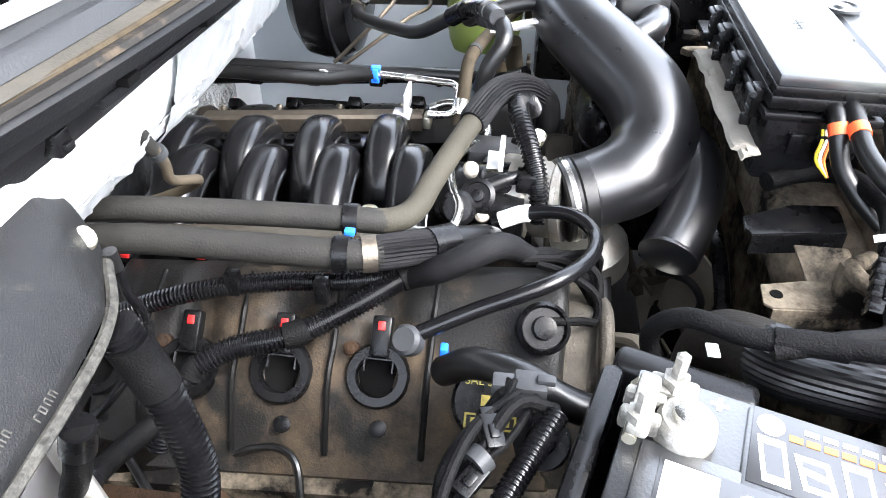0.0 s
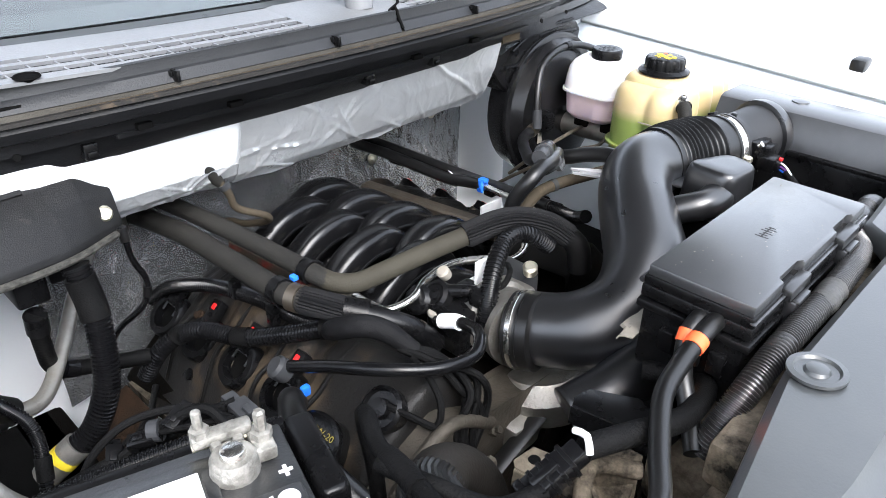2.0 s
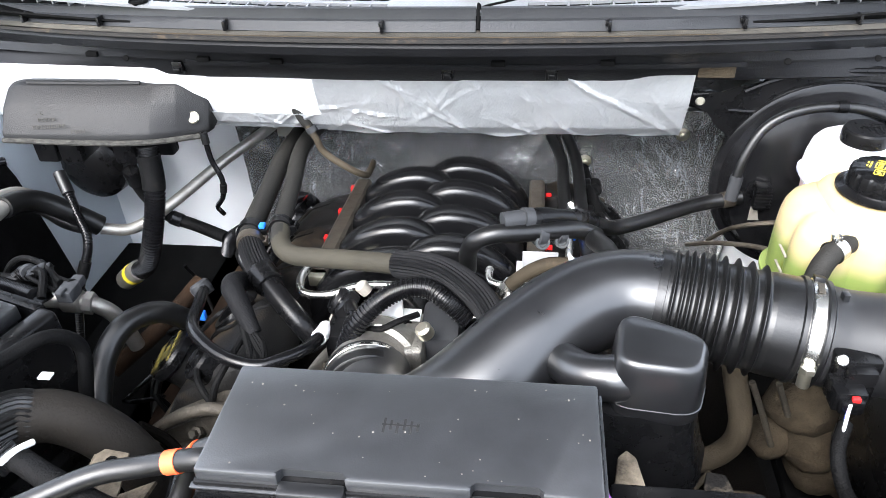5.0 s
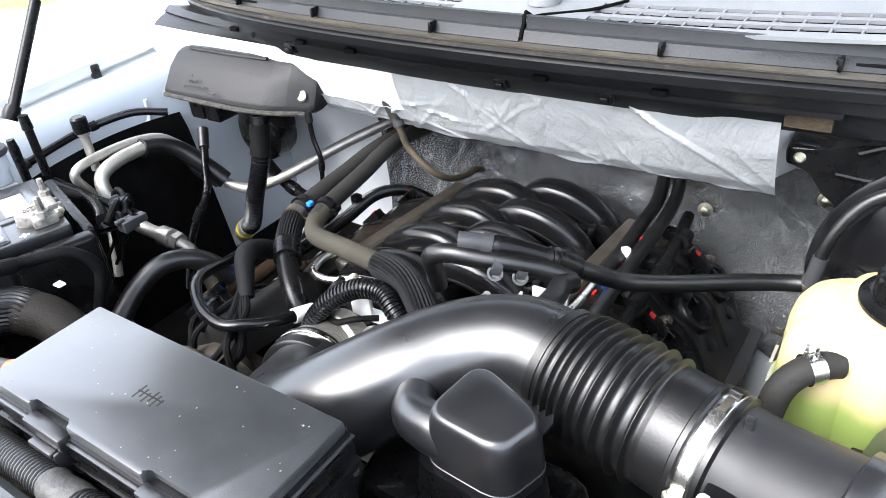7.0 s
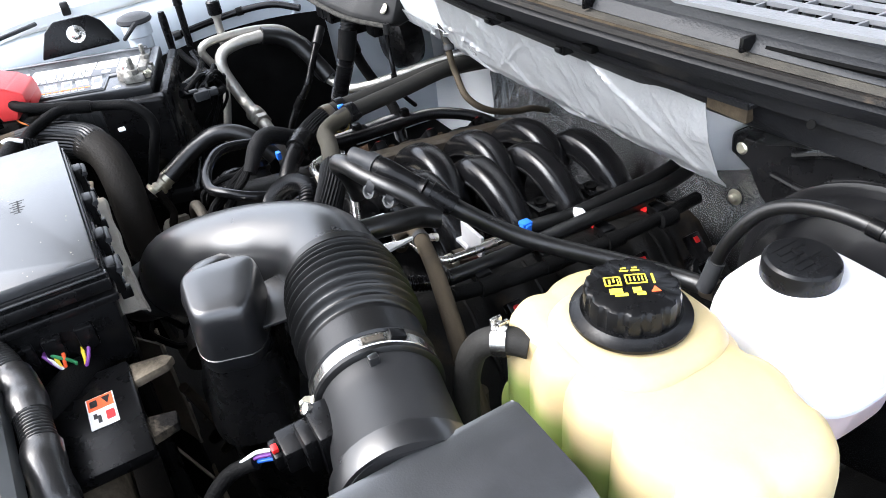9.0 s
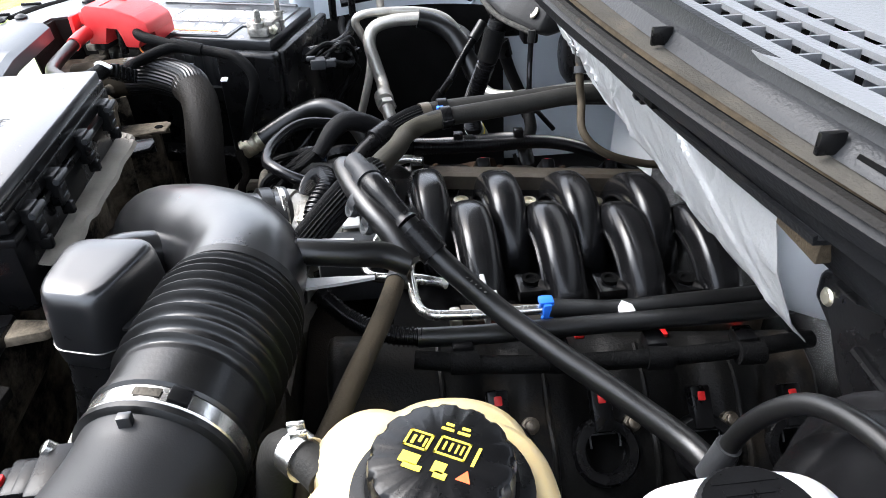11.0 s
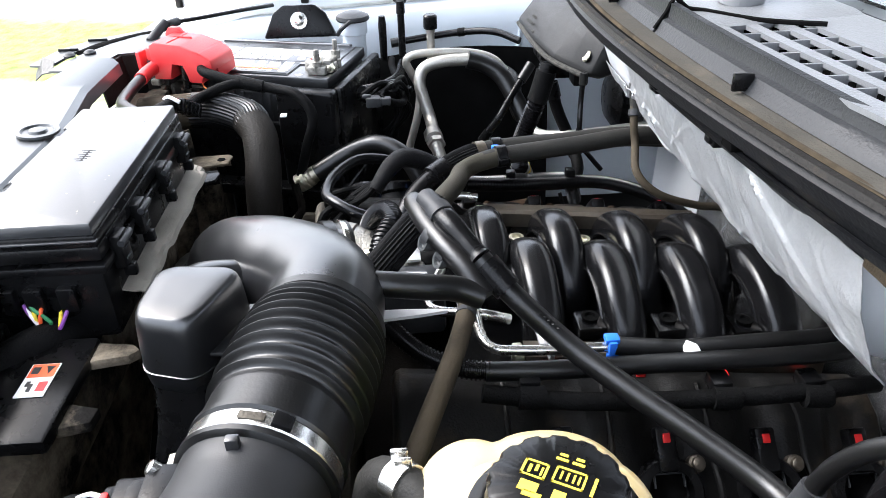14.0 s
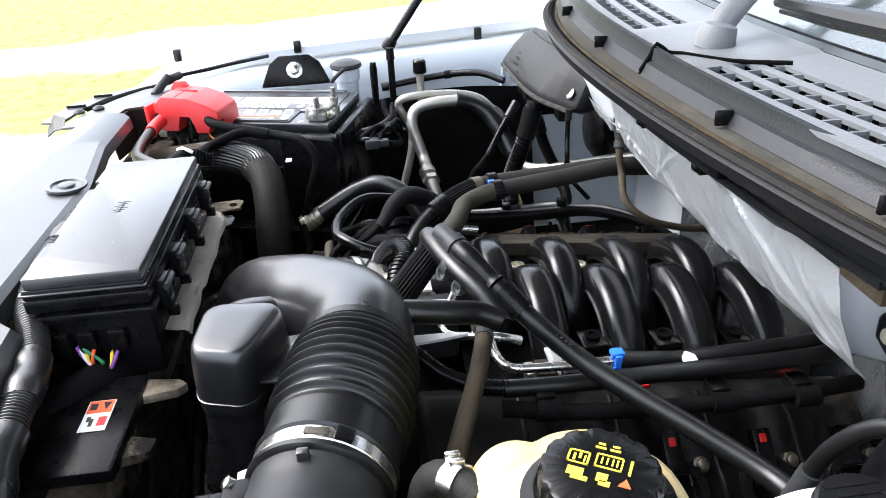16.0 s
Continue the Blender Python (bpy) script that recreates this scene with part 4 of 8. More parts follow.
    for q in (cy[0] - 0.05, cy[1] - 0.05, cy[2] - 0.05, cy[3] - 0.05):
        part("cover_bolt", turned([(0.009, -0.003), (0.009, 0.003), (0.005, 0.004)], 12, upright(eng(sign * 0.318, q + 0.045, 0.795), nrm, up)), M_BLACK, c)
        part("cover_rib", tube([eng(sign * 0.200, q, 0.898), eng(sign * 0.236, q, 0.883), eng(sign * 0.264, q, 0.858), eng(sign * 0.296, q, 0.838), eng(sign * 0.330, q, 0.765)], 0.0035, 8), M_COVER, c)
    return c


moved(build_cam_cover(-1), 0.012, 0.008, -0.014)
moved(build_cam_cover(1), 0.0, 0.025, -0.014)


def build_cover_details():
    nrm = V(-0.68, -0.1, 0.72)
    cap = thing("oil_filler_cap", (-0.305, -0.205, 0.84), "round black oil filler cap with yellow print", "oil cap")
    m = upright((-0.306, -0.205, 0.852), nrm, (0.73, 0, 0.68))
    part("neck", turned([(0.031, -0.03), (0.031, 0.002)], 28, m), M_COVER, cap)
    part("cap_disc", turned([(0.030, 0), (0.036, 0.004), (0.037, 0.014), (0.034, 0.018), (0.0, 0.0185)][:-1] + [(0.001, 0.0185)], 30, m), M_BLACK, cap)
    up = Matrix.Identity(4)
    words(cap, "print", "SAE 5W-20", 0.011, m @ up @ pose(0, 0.018, 0.019), M_OILINK)
    part("print_mark", boxes(bmesh.new(), (-0.010, -0.002, -0.004, 0.006, 0, 0.0004), (0.0, 0.012, 0.004, 0.006, 0, 0.0004), (0.0, 0.012, -0.004, -0.002, 0, 0.0004), bevel=0), M_OILINK, cap).data.transform(m @ up @ pose(0, 0, 0.0187))
    part("print_frame", boxes(bmesh.new(), (-0.024, 0.024, -0.025, -0.023, 0, 0.0004), (-0.024, 0.024, -0.013, -0.011, 0, 0.0004), (-0.024, -0.022, -0.025, -0.011, 0, 0.0004), (0.022, 0.024, -0.025, -0.011, 0, 0.0004), (-0.018, 0.018, -0.021, -0.015, 0, 0.0004), bevel=0), M_OILINK, cap).data.transform(m @ up @ pose(0, 0, 0.0187))
    s = thing("cam_position_sensor", (-0.246, -0.25, 0.88), "round black solenoid plug in the cam cover", "sensor")
    part("ring", turned([(0.024, -0.032), (0.026, 0.004), (0.022, 0.008), (0.020, 0.002), (0.012, 0.002), (0.011, 0.012), (0.004, 0.013)], 26, axis_at((-0.246, -0.250, 0.896), nrm)), M_BLACK, s)


build_cover_details()


def build_manifold():
    m = thing("intake_manifold", (0, 0.05, 0.84), "moulded black plastic intake manifold with eight curved runners", "intake manifold")
    for k in range(4):
        for side, x_top, y_top in ((-1, -0.036, -0.094 + 0.0915 * k), (1, 0.030, -0.050 + 0.0915 * k)):
            pts = []
            for a in range(-84, 105, 12):
                t = radians(a)
                x = x_top + side * (0.098 if a > 0 else 0.066) * math.sin(t)
                z = 0.842 + 0.095 * math.cos(t)
                pts.append(V(*eng(x, y_top + side * 0.003 * math.sin(t), z)))
            path, _ = spline([tuple(p) for p in pts], 0.008)
            rows = []
            for i, p in enumerate(path):
                t = (path[min(i + 1, len(path) - 1)] - path[max(i - 1, 0)]).normalized()
                out = t.cross(V(0, 1, 0)).normalized()
                rows.append([p + V(0, 1, 0) * (0.0228 * math.copysign(abs(math.cos(a)) ** 0.7, math.cos(a))) + out * (0.0235 * math.copysign(abs(math.sin(a)) ** 0.75, math.sin(a))) for a in (2 * math.pi * j / 28 for j in range(28))])
            part("runner", loft(rows, close=True), M_MANI, m, sharp=60)
            for q in (0.0225, -0.0225):
                rib, _ = spline([tuple(p.lerp(V(x_top, p.y, 0.84), -0.02) + V(0, q, -0.010)) for p in pts[6:-1]], 0.008)
                part("runner_rib", sweep(bmesh.new(), rib, 0.0028, 8), M_MANI, m)
    part("plenum", loft([[V(*eng(x, y, z)) for x, z in ((-0.13, 0.80), (-0.12, 0.842), (-0.05, 0.860), (0.05, 0.860), (0.12, 0.842), (0.13, 0.80), (0.12, 0.77), (-0.12, 0.77))] for y in (-0.15, -0.135, 0.0, 0.15, 0.275, 0.285)], close=True), M_MANI, m)
    part("throttle_neck", turned([(0.055, 0), (0.055, 0.10), (0.045, 0.12)], 26, axis_at((-0.02, -0.12, 0.885), (0, -1, 0.1))), M_MANI, m)
    for x, ys in ((-0.080, (-0.050, 0.040, 0.131)), (0.096, (0.006, 0.097, 0.188))):
        for y in ys:
            b = part("mount_boss", boxes(bmesh.new(), (x - 0.018, x + 0.018, y - 0.016, y + 0.016, 0.888 - 0.098 * y, 0.904 - 0.098 * y), bevel=0.003), M_MANI, m)
            part("boss_hole", turned([(0.009, 0), (0.010, 0.004), (0.006, 0.0045), (0.005, 0.001)], 16, axis_at((x, y, 0.905 - 0.098 * y), (0, 0, 1))), M_ZINC if x < 0 else M_SPLASH, b)
    return m


moved(build_manifold(), 0.0, 0.004, -0.014)


def build_fuel_rail(x, y0, y1):
    r = thing("fuel_rail", (x, (y0 + y1) / 2, 0.89), "dull grey-brown steel fuel rail beside the manifold", "fuel rail", group="fuel rails")
    part("rail", loft([[V(*eng(x + dx, y, 0.905 + dz)) for dx, dz in ((-0.013, -0.012), (-0.013, 0.008), (-0.009, 0.012), (0.009, 0.012), (0.013, 0.008), (0.013, -0.012))] for y in (y0, y0 + 0.002, (y0 + y1) / 2, y1)], close=True), M_RAIL, r)
    part("end_cap", box(x - 0.012, x + 0.012, y0 - 0.012, y0, 0.895 - 0.098 * y0, 0.914 - 0.098 * y0, 0.003), M_ZINC, r)
    for i in range(4):
        y = y0 + 0.03 + 0.09 * i
        s = 1 if x > 0 else -1
        part("injector", turned([(0.008, -0.045), (0.010, -0.03), (0.011, -0.012), (0.008, 0.0)], 14, axis_at(eng(x + s * 0.006, y, 0.895), (-s * 0.3, 0, 1))), M_BLACK, r)
        part("injector_plug", box(x + s * 0.012 - 0.011, x + s * 0.012 + 0.011, y - 0.008, y + 0.008, 0.878 - 0.098 * y, 0.896 - 0.098 * y, 0.003), M_BLACK, r)
        part("plug_lock", box(x + s * 0.020 - 0.005, x + s * 0.020 + 0.005, y - 0.005, y + 0.005, 0.892 - 0.098 * y, 0.902 - 0.098 * y, 0.001), M_REDLOCK, r, "red connector lock")
    return r


moved(build_fuel_rail(-0.141, -0.085, 0.215), 0.0, 0.004, -0.010)
moved(build_fuel_rail(0.138, -0.080, 0.245), 0.020, 0.004, -0.018)


def build_front_cover():
    f = thing("timing_cover", (0, -0.27, 0.7), "cast aluminium timing cover on the front of the engine", "engine cover")
    part("cover_plate", prism([(-0.34, 0.72), (-0.29, 0.81), (-0.20, 0.862), (-0.12, 0.82), (0.12, 0.80), (0.20, 0.845), (0.29, 0.80), (0.34, 0.72), (0.22, 0.55), (0.14, 0.45), (-0.14, 0.45), (-0.22, 0.55)], 0.055, Matrix.Translation((0, -0.255, 0.02)) @ Matrix.Rotation(radians(90), 4, "X"), 0.012), M_GRIME, f)
    part("cover_rib", tube([(-0.345, -0.312, 0.74), (-0.30, -0.314, 0.83), (-0.21, -0.314, 0.885), (-0.13, -0.312, 0.84)], 0.008), M_GRIME, f)
    edge, _ = spline([(-0.092, -0.150, 0.848), (-0.118, -0.189, 0.838), (-0.136, -0.240, 0.828), (-0.178, -0.252, 0.781), (-0.223, -0.245, 0.70)], 0.006)
    part("cover_edge", sweep(bmesh.new(), edge, 0.015, 12, flat=0.4, up=(0.6, -0.7, 0.2)), M_ALU, f, "pale cast flange with bolt lugs")
    for p in (edge[6], edge[len(edge) // 2], edge[-8]):
        part("edge_bolt", turned([(0.008, 0), (0.008, 0.006), (0.005, 0.008)], 6, axis_at(p + V(0.006, -0.008, 0.002), (0.5, -0.8, 0.3))), M_GRIME, f)
    for x, z, r in ((0.0, 0.62, 0.085), (-0.17, 0.72, 0.045), (0.16, 0.74, 0.06), (0.0, 0.76, 0.06)):
        p = part("pulley", turned([(r, 0), (r, 0.006), (r * 0.94, 0.008), (r * 0.94, 0.026), (r, 0.028), (r, 0.034), (r * 0.6, 0.034), (r * 0.5, 0.02), (0.012, 0.02)], 32, axis_at((x, -0.312, z), (0, -1, 0))), M_DARK, f, "dark ribbed pulley")
    part("drive_belt", sweep(bmesh.new(), spline([(-0.215, -0.33, 0.72), (-0.17, -0.33, 0.768), (0.0, -0.33, 0.824), (0.17, -0.33, 0.802), (0.222, -0.33, 0.74), (0.085, -0.33, 0.60), (0.0, -0.33, 0.535), (-0.09, -0.33, 0.6), (-0.215, -0.33, 0.72)])[0], 0.011, 8, flat=0.25), M_RUBBER, f)
    part("water_pump", merge(turned([(0.07, 0), (0.07, 0.03), (0.05, 0.05)], 26, axis_at((0.0, -0.30, 0.79), (0, 0.2, 1))), box(-0.10, 0.10, -0.33, -0.28, 0.76, 0.81, 0.012)), M_ALU, f)
    fan = thing("cooling_fan", (0, -0.46, 0.6), "black plastic cooling fan behind the radiator", "fan")
    part("fan_hub", turned([(0.07, 0), (0.075, 0.02), (0.07, 0.05), (0.03, 0.055)], 28, axis_at((0.03, -0.44, 0.62), (0, -1, 0))), M_DARK, fan)
    for k in range(7):
        a = 2 * math.pi * k / 7
        rows = []
        for s in (0.06, 0.13, 0.22):
            c, n = math.cos(a), math.sin(a)
            rows.append([V(0.03 + c * s - n * w, -0.455 - w * 0.5, 0.62 + n * s + c * w) for w in (-0.035, 0.0, 0.04)])
        part("fan_blade", loft(rows, thick=0.003), M_TAN, fan, "dust-coated fan blade")
    ring = [(0.03 + 0.225 * math.cos(a), -0.47, 0.62 + 0.225 * math.sin(a)) for a in [2 * math.pi * k / 24 for k in range(25)]]
    part("fan_ring", tube(ring, 0.010, 8), M_BLACK, fan)
    blk = thing("engine_block", (0, 0.0, 0.5), "dark oily engine block and cylinder heads", "engine block")
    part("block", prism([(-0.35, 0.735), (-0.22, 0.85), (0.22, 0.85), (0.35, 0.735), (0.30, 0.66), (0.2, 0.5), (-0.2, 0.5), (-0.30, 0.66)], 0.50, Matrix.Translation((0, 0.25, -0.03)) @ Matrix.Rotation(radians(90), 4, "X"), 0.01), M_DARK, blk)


build_front_cover()


# ---- air intake ----
def shell(corners, rings, cut, tilt=lambda x, z: 0.0):
    """A moulded hollow shape: a plan with rounded corners, scaled ring by ring up its height."""
    n = len(corners)
    mid = sum(corners, V(0, 0, 0)) / n
    plan = []
    for i in range(n):
        a, b, c = corners[i - 1], corners[i], corners[(i + 1) % n]
        p, q = b.lerp(a, cut), b.lerp(c, cut)
        for s in range(9):
            t = s / 8
            plan.append(p * (1 - t) ** 2 + b * 2 * t * (1 - t) + q * t * t)
    bm = loft([[mid + (p - mid) * k + V(0, 0, z + tilt(p.x - mid.x, z)) for p in plan] for z, k in rings], close=True)
    bm.verts.ensure_lookup_table()
    m = 9 * n
    bm.faces.new([bm.verts[i] for i in range(m)])
    bm.faces.new([bm.verts[len(bm.verts) - m + i] for i in range(m)])
    return bm


def build_intake():
    d = thing("intake_duct", (0.1, -0.35, 0.95), "smooth satin black air intake duct with a ribbed bellows", "air duct")
    elbow = [(-0.026, -0.270, 0.908, 0.045), (-0.014, -0.312, 0.915, 0.047), (0.006, -0.352, 0.929, 0.050), (0.046, -0.376, 0.952, 0.0525), (0.094, -0.364, 0.983, 0.0525), (0.142, -0.323, 1.009, 0.051), (0.190, -0.283, 1.027, 0.049), (0.238, -0.262, 1.036, 0.0485), (0.288, -0.265, 1.0362, 0.0485)]
    part("elbow", tube(elbow, 0.045, 30, 0.01), M_SATIN, d)
    a, b = V(0.2765, -0.2622, 1.0365), V(0.4119, -0.2907, 1.0281)
    path, rad = [], []
    ridges = ((0.105, 0.0045, 0.010), (0.165, 0.0060, 0.009), (0.215, 0.0066, 0.010), (0.275, 0.0070, 0.012), (0.345, 0.0073, 0.013), (0.425, 0.0075, 0.014), (0.515, 0.0075, 0.015), (0.610, 0.0072, 0.015), (0.705, 0.0062, 0.013))
    n = 300
    for i in range(n + 1):
        t = i / n
        path.append(a.lerp(b, t))
        lift = max(h * math.exp(-abs((t - c) / w) ** 1.7) for c, h, w in ridges)
        rad.append(0.0498 + lift + (0.0012 if t < 0.06 else 0.0) + 0.0012 * min(1.0, max(0.0, (t - 0.72) / 0.05)))
    part("bellows", sweep(bmesh.new(), path, rad, 44), M_RUBBER, d, "ribbed black rubber bellows")
    ax = (b - a).normalized()
    over, out = V(0, 0, 1) - ax * ax.z, ax.cross(V(0, 0, 1)).normalized()
    part("cuff", turned([(0.0500, 0), (0.0530, 0.002), (0.0530, 0.006), (0.0508, 0.008), (0.0508, 0.020), (0.0530, 0.022), (0.0530, 0.026), (0.0495, 0.028)], 40, axis_at(a.lerp(b, 0.93), ax)), M_RUBBER, d)
    mid = a.lerp(b, 0.93) + ax * 0.0145
    cl = part("clamp", turned([(0.0512, 0), (0.0520, 0.001), (0.0520, 0.011), (0.0512, 0.012)], 44, axis_at(mid - ax * 0.006, ax)), M_STEEL, d, "bright steel worm clamp")

    def on_clamp(angle, r):
        return mid + over.normalized() * r * math.cos(radians(angle)) - out * r * math.sin(radians(angle))

    for name, angle, size, r, m in (("clamp_block", 24, (0.013, 0.010, 0.006), 0.0530, M_BLACK), ("clamp_slot", 3, (0.017, 0.006, 0.0008), 0.0522, M_GRIME)):
        bm = box(-size[0] / 2, size[0] / 2, -size[1] / 2, size[1] / 2, -size[2] / 2, size[2] / 2, 0.0008)
        up = on_clamp(angle, 1.0) - mid
        bm.transform(Matrix.Translation(on_clamp(angle, r)) @ Matrix((ax.cross(up), ax, up)).transposed().to_4x4())
        part(name, bm, m, cl)
    part("clamp_screw", merge(turned([(0.006, 0), (0.006, 0.016), (0.004, 0.018)], 12, axis_at(on_clamp(-100, 0.056) - V(0, 0, 0.010), (0, 0.1, 1))), turned([(0.0075, 0), (0.0075, 0.006), (0.005, 0.008)], 6, axis_at(on_clamp(-96, 0.056) + V(0, 0, 0.004), (0, 0.1, 1)))), M_ZINC, cl)
    cs = a.lerp(b, 0.93) + ax * 0.026
    part("sensor_tube", tube([tuple(cs) + (0.0488,), tuple(cs + ax * 0.03) + (0.0488,), (0.530, -0.318, 1.032, 0.0495)], 0.0488, 40), M_TUBE, d)
    part("tube_nub", box(0.436, 0.442, -0.302, -0.294, 1.0725, 1.0815, 0.001), M_SATIN, d)
    sens = part("air_flow_sensor", boxes(bmesh.new(), (0.424, 0.462, -0.356, -0.334, 1.008, 1.050), (0.430, 0.456, -0.366, -0.352, 1.012, 1.046), (0.418, 0.446, -0.380, -0.352, 1.012, 1.034), (0.421, 0.442, -0.387, -0.378, 1.015, 1.031), bevel=0.003), M_BLACK, d)
    part("sensor_lock", box(0.430, 0.437, -0.386, -0.381, 1.030, 1.0345, 0.001), M_REDLOCK, sens)
    for z in (1.046, 1.006):
        part("sensor_screw", turned([(0.005, 0), (0.005, 0.006), (0.003, 0.007)], 12, axis_at((0.427, -0.350, z), (0, -0.7, 0.7))), M_STEEL, sens)
    # throttle end: coupler and clamp
    part("coupler", turned([(0.047, 0), (0.050, 0.002), (0.050, 0.008), (0.047, 0.010), (0.047, 0.018), (0.050, 0.020), (0.050, 0.034), (0.047, 0.036)], 34, axis_at((-0.036, -0.266, 0.905), (0.3, -1, 0.18))), M_RUBBER, d)
    part("coupler_clamp", turned([(0.0505, 0), (0.0510, 0.006), (0.0505, 0.0065)], 34, axis_at((-0.034, -0.272, 0.906), (0.3, -1, 0.18))), M_STEEL, d)
    for tip, root in (((0.193, -0.175, 1.027), (0.206, -0.228, 1.034)), ((0.223, -0.159, 1.006), (0.236, -0.218, 1.014))):
        p, q = V(*tip), V(*root)
        side = (p - q).cross(V(0, 0, 1)).normalized()
        part("support_tab", loft([[q + side * 0.007, q - side * 0.007], [q.lerp(p, 0.5) + side * 0.005, q.lerp(p, 0.5) - side * 0.005], [p + side * 0.0012, p - side * 0.0012]], thick=0.003), M_PALETAB, d, "pale grey pointed support tab")
    # drain branch and resonators
    part("branch", tube([(0.060, -0.412, 0.948, 0.030), (0.020, -0.430, 0.926, 0.033), (-0.035, -0.417, 0.898, 0.034), (-0.082, -0.394, 0.876, 0.034)], 0.03, 24), M_SATIN, d)
    part("branch_rim", turned([(0.0338, -0.004), (0.0348, -0.002), (0.0348, 0.001), (0.033, 0.002), (0.001, 0.0025)], 26, axis_at((-0.084, -0.3925, 0.875), (-0.84, 0.36, -0.40))), M_SATIN, d)
    r = thing("resonator", (0.26, -0.37, 0.8), "moulded satin black plastic resonator on the air duct", "resonator")
    corners = [V(0.222, -0.398, 0), V(0.300, -0.404, 0), V(0.316, -0.352, 0), V(0.232, -0.318, 0)]
    rings = ((0.998, 0.70), (1.000, 0.88), (1.006, 0.97), (1.014, 1.0), (1.0190, 1.012), (1.0195, 1.030), (1.0212, 1.030), (1.0216, 1.008), (1.035, 0.995), (1.050, 0.97), (1.060, 0.945), (1.0665, 0.905), (1.0700, 0.85), (1.0712, 0.78), (1.0718, 0.4))
    bm = shell(corners, rings, 0.30, lambda x, z: -0.02 * x)
    part("upper_shell", bm, M_SATIN, r)
    part("neck", tube([(0.172, -0.325, 1.012, 0.019), (0.186, -0.352, 1.026, 0.019), (0.205, -0.374, 1.034, 0.020), (0.235, -0.378, 1.036, 0.022), (0.262, -0.372, 1.034, 0.02)], 0.018, 18), M_SATIN, r)
    part("web", prism([(0.240, -0.345), (0.300, -0.348), (0.306, -0.300), (0.262, -0.285), (0.232, -0.300)], 0.004, Matrix.Translation((0, 0, 1.030)), 0.0015), M_SATIN, r, "thin moulded web to the duct")
    corners = [V(0.128, -0.402, 0), V(0.270, -0.406, 0), V(0.326, -0.350, 0), V(0.326, -0.278, 0), V(0.110, -0.300, 0)]
    rings = ((0.770, 0.80), (0.776, 0.92), (0.80, 0.96), (0.888, 0.985), (0.890, 1.012), (0.893, 1.012), (0.895, 0.985), (0.915, 0.975), (0.928, 0.95), (0.937, 0.90), (0.942, 0.82), (0.944, 0.4))
    part("lower_chamber", shell(corners, rings, 0.25), M_BLACK, r)
    neck = [V(0.205, -0.400, 0), V(0.300, -0.404, 0), V(0.318, -0.345, 0), V(0.222, -0.312, 0)]
    part("throat", shell(neck, ((0.925, 1.30), (0.945, 1.16), (0.968, 1.04), (0.995, 0.97), (1.010, 0.94)), 0.30), M_BLACK, r)


build_intake()


def build_airbox():
    b = thing("air_filter_box", (0.62, -0.44, 0.85), "dark grey plastic air filter box with a sloped lid", "air filter box")
    part("lid", loft([[V(x, y, z) for x, y, z in ((0.508, y0, 1.030), (0.514, y0, 1.060), (0.526, y0, 1.086), (0.534, y0, 1.090), (0.604, y0, 1.089), (0.616, y0, 1.083), (0.662, y0, 1.048), (0.672, y0, 1.030))] for y0 in (-0.605, -0.60, -0.44, -0.242, -0.236)], thick=0.004), M_LID, b)
    part("lid_rear", prism([(0.509, 1.030), (0.515, 1.058), (0.528, 1.086), (0.604, 1.086), (0.615, 1.080), (0.660, 1.046), (0.668, 1.03)], 0.006, Matrix.Translation((0, -0.234, 0)) @ Matrix.Rotation(radians(90), 4, "X"), 0.002), M_LID, b)
    part("base", box(0.508, 0.680, -0.61, -0.232, 0.82, 1.030, 0.012), M_BLACK, b)
    part("rim", box(0.502, 0.686, -0.614, -0.228, 1.026, 1.034, 0.002), M_BLACK, b)
    part("inlet_collar", turned([(0.053, 0), (0.055, 0.005), (0.055, 0.018), (0.050, 0.02)], 34, axis_at((0.526, -0.317, 1.0435), (-0.97, 0.24, 0.0))), M_SATIN, b)
    part("lid_boss", turned([(0.014, 0), (0.013, 0.003), (0.006, 0.004)], 20, axis_at((0.578, -0.345, 1.0885), (0, 0, 1))), M_LID, b)

    moved(b, 0.0, 0.0, -0.012)


build_airbox()


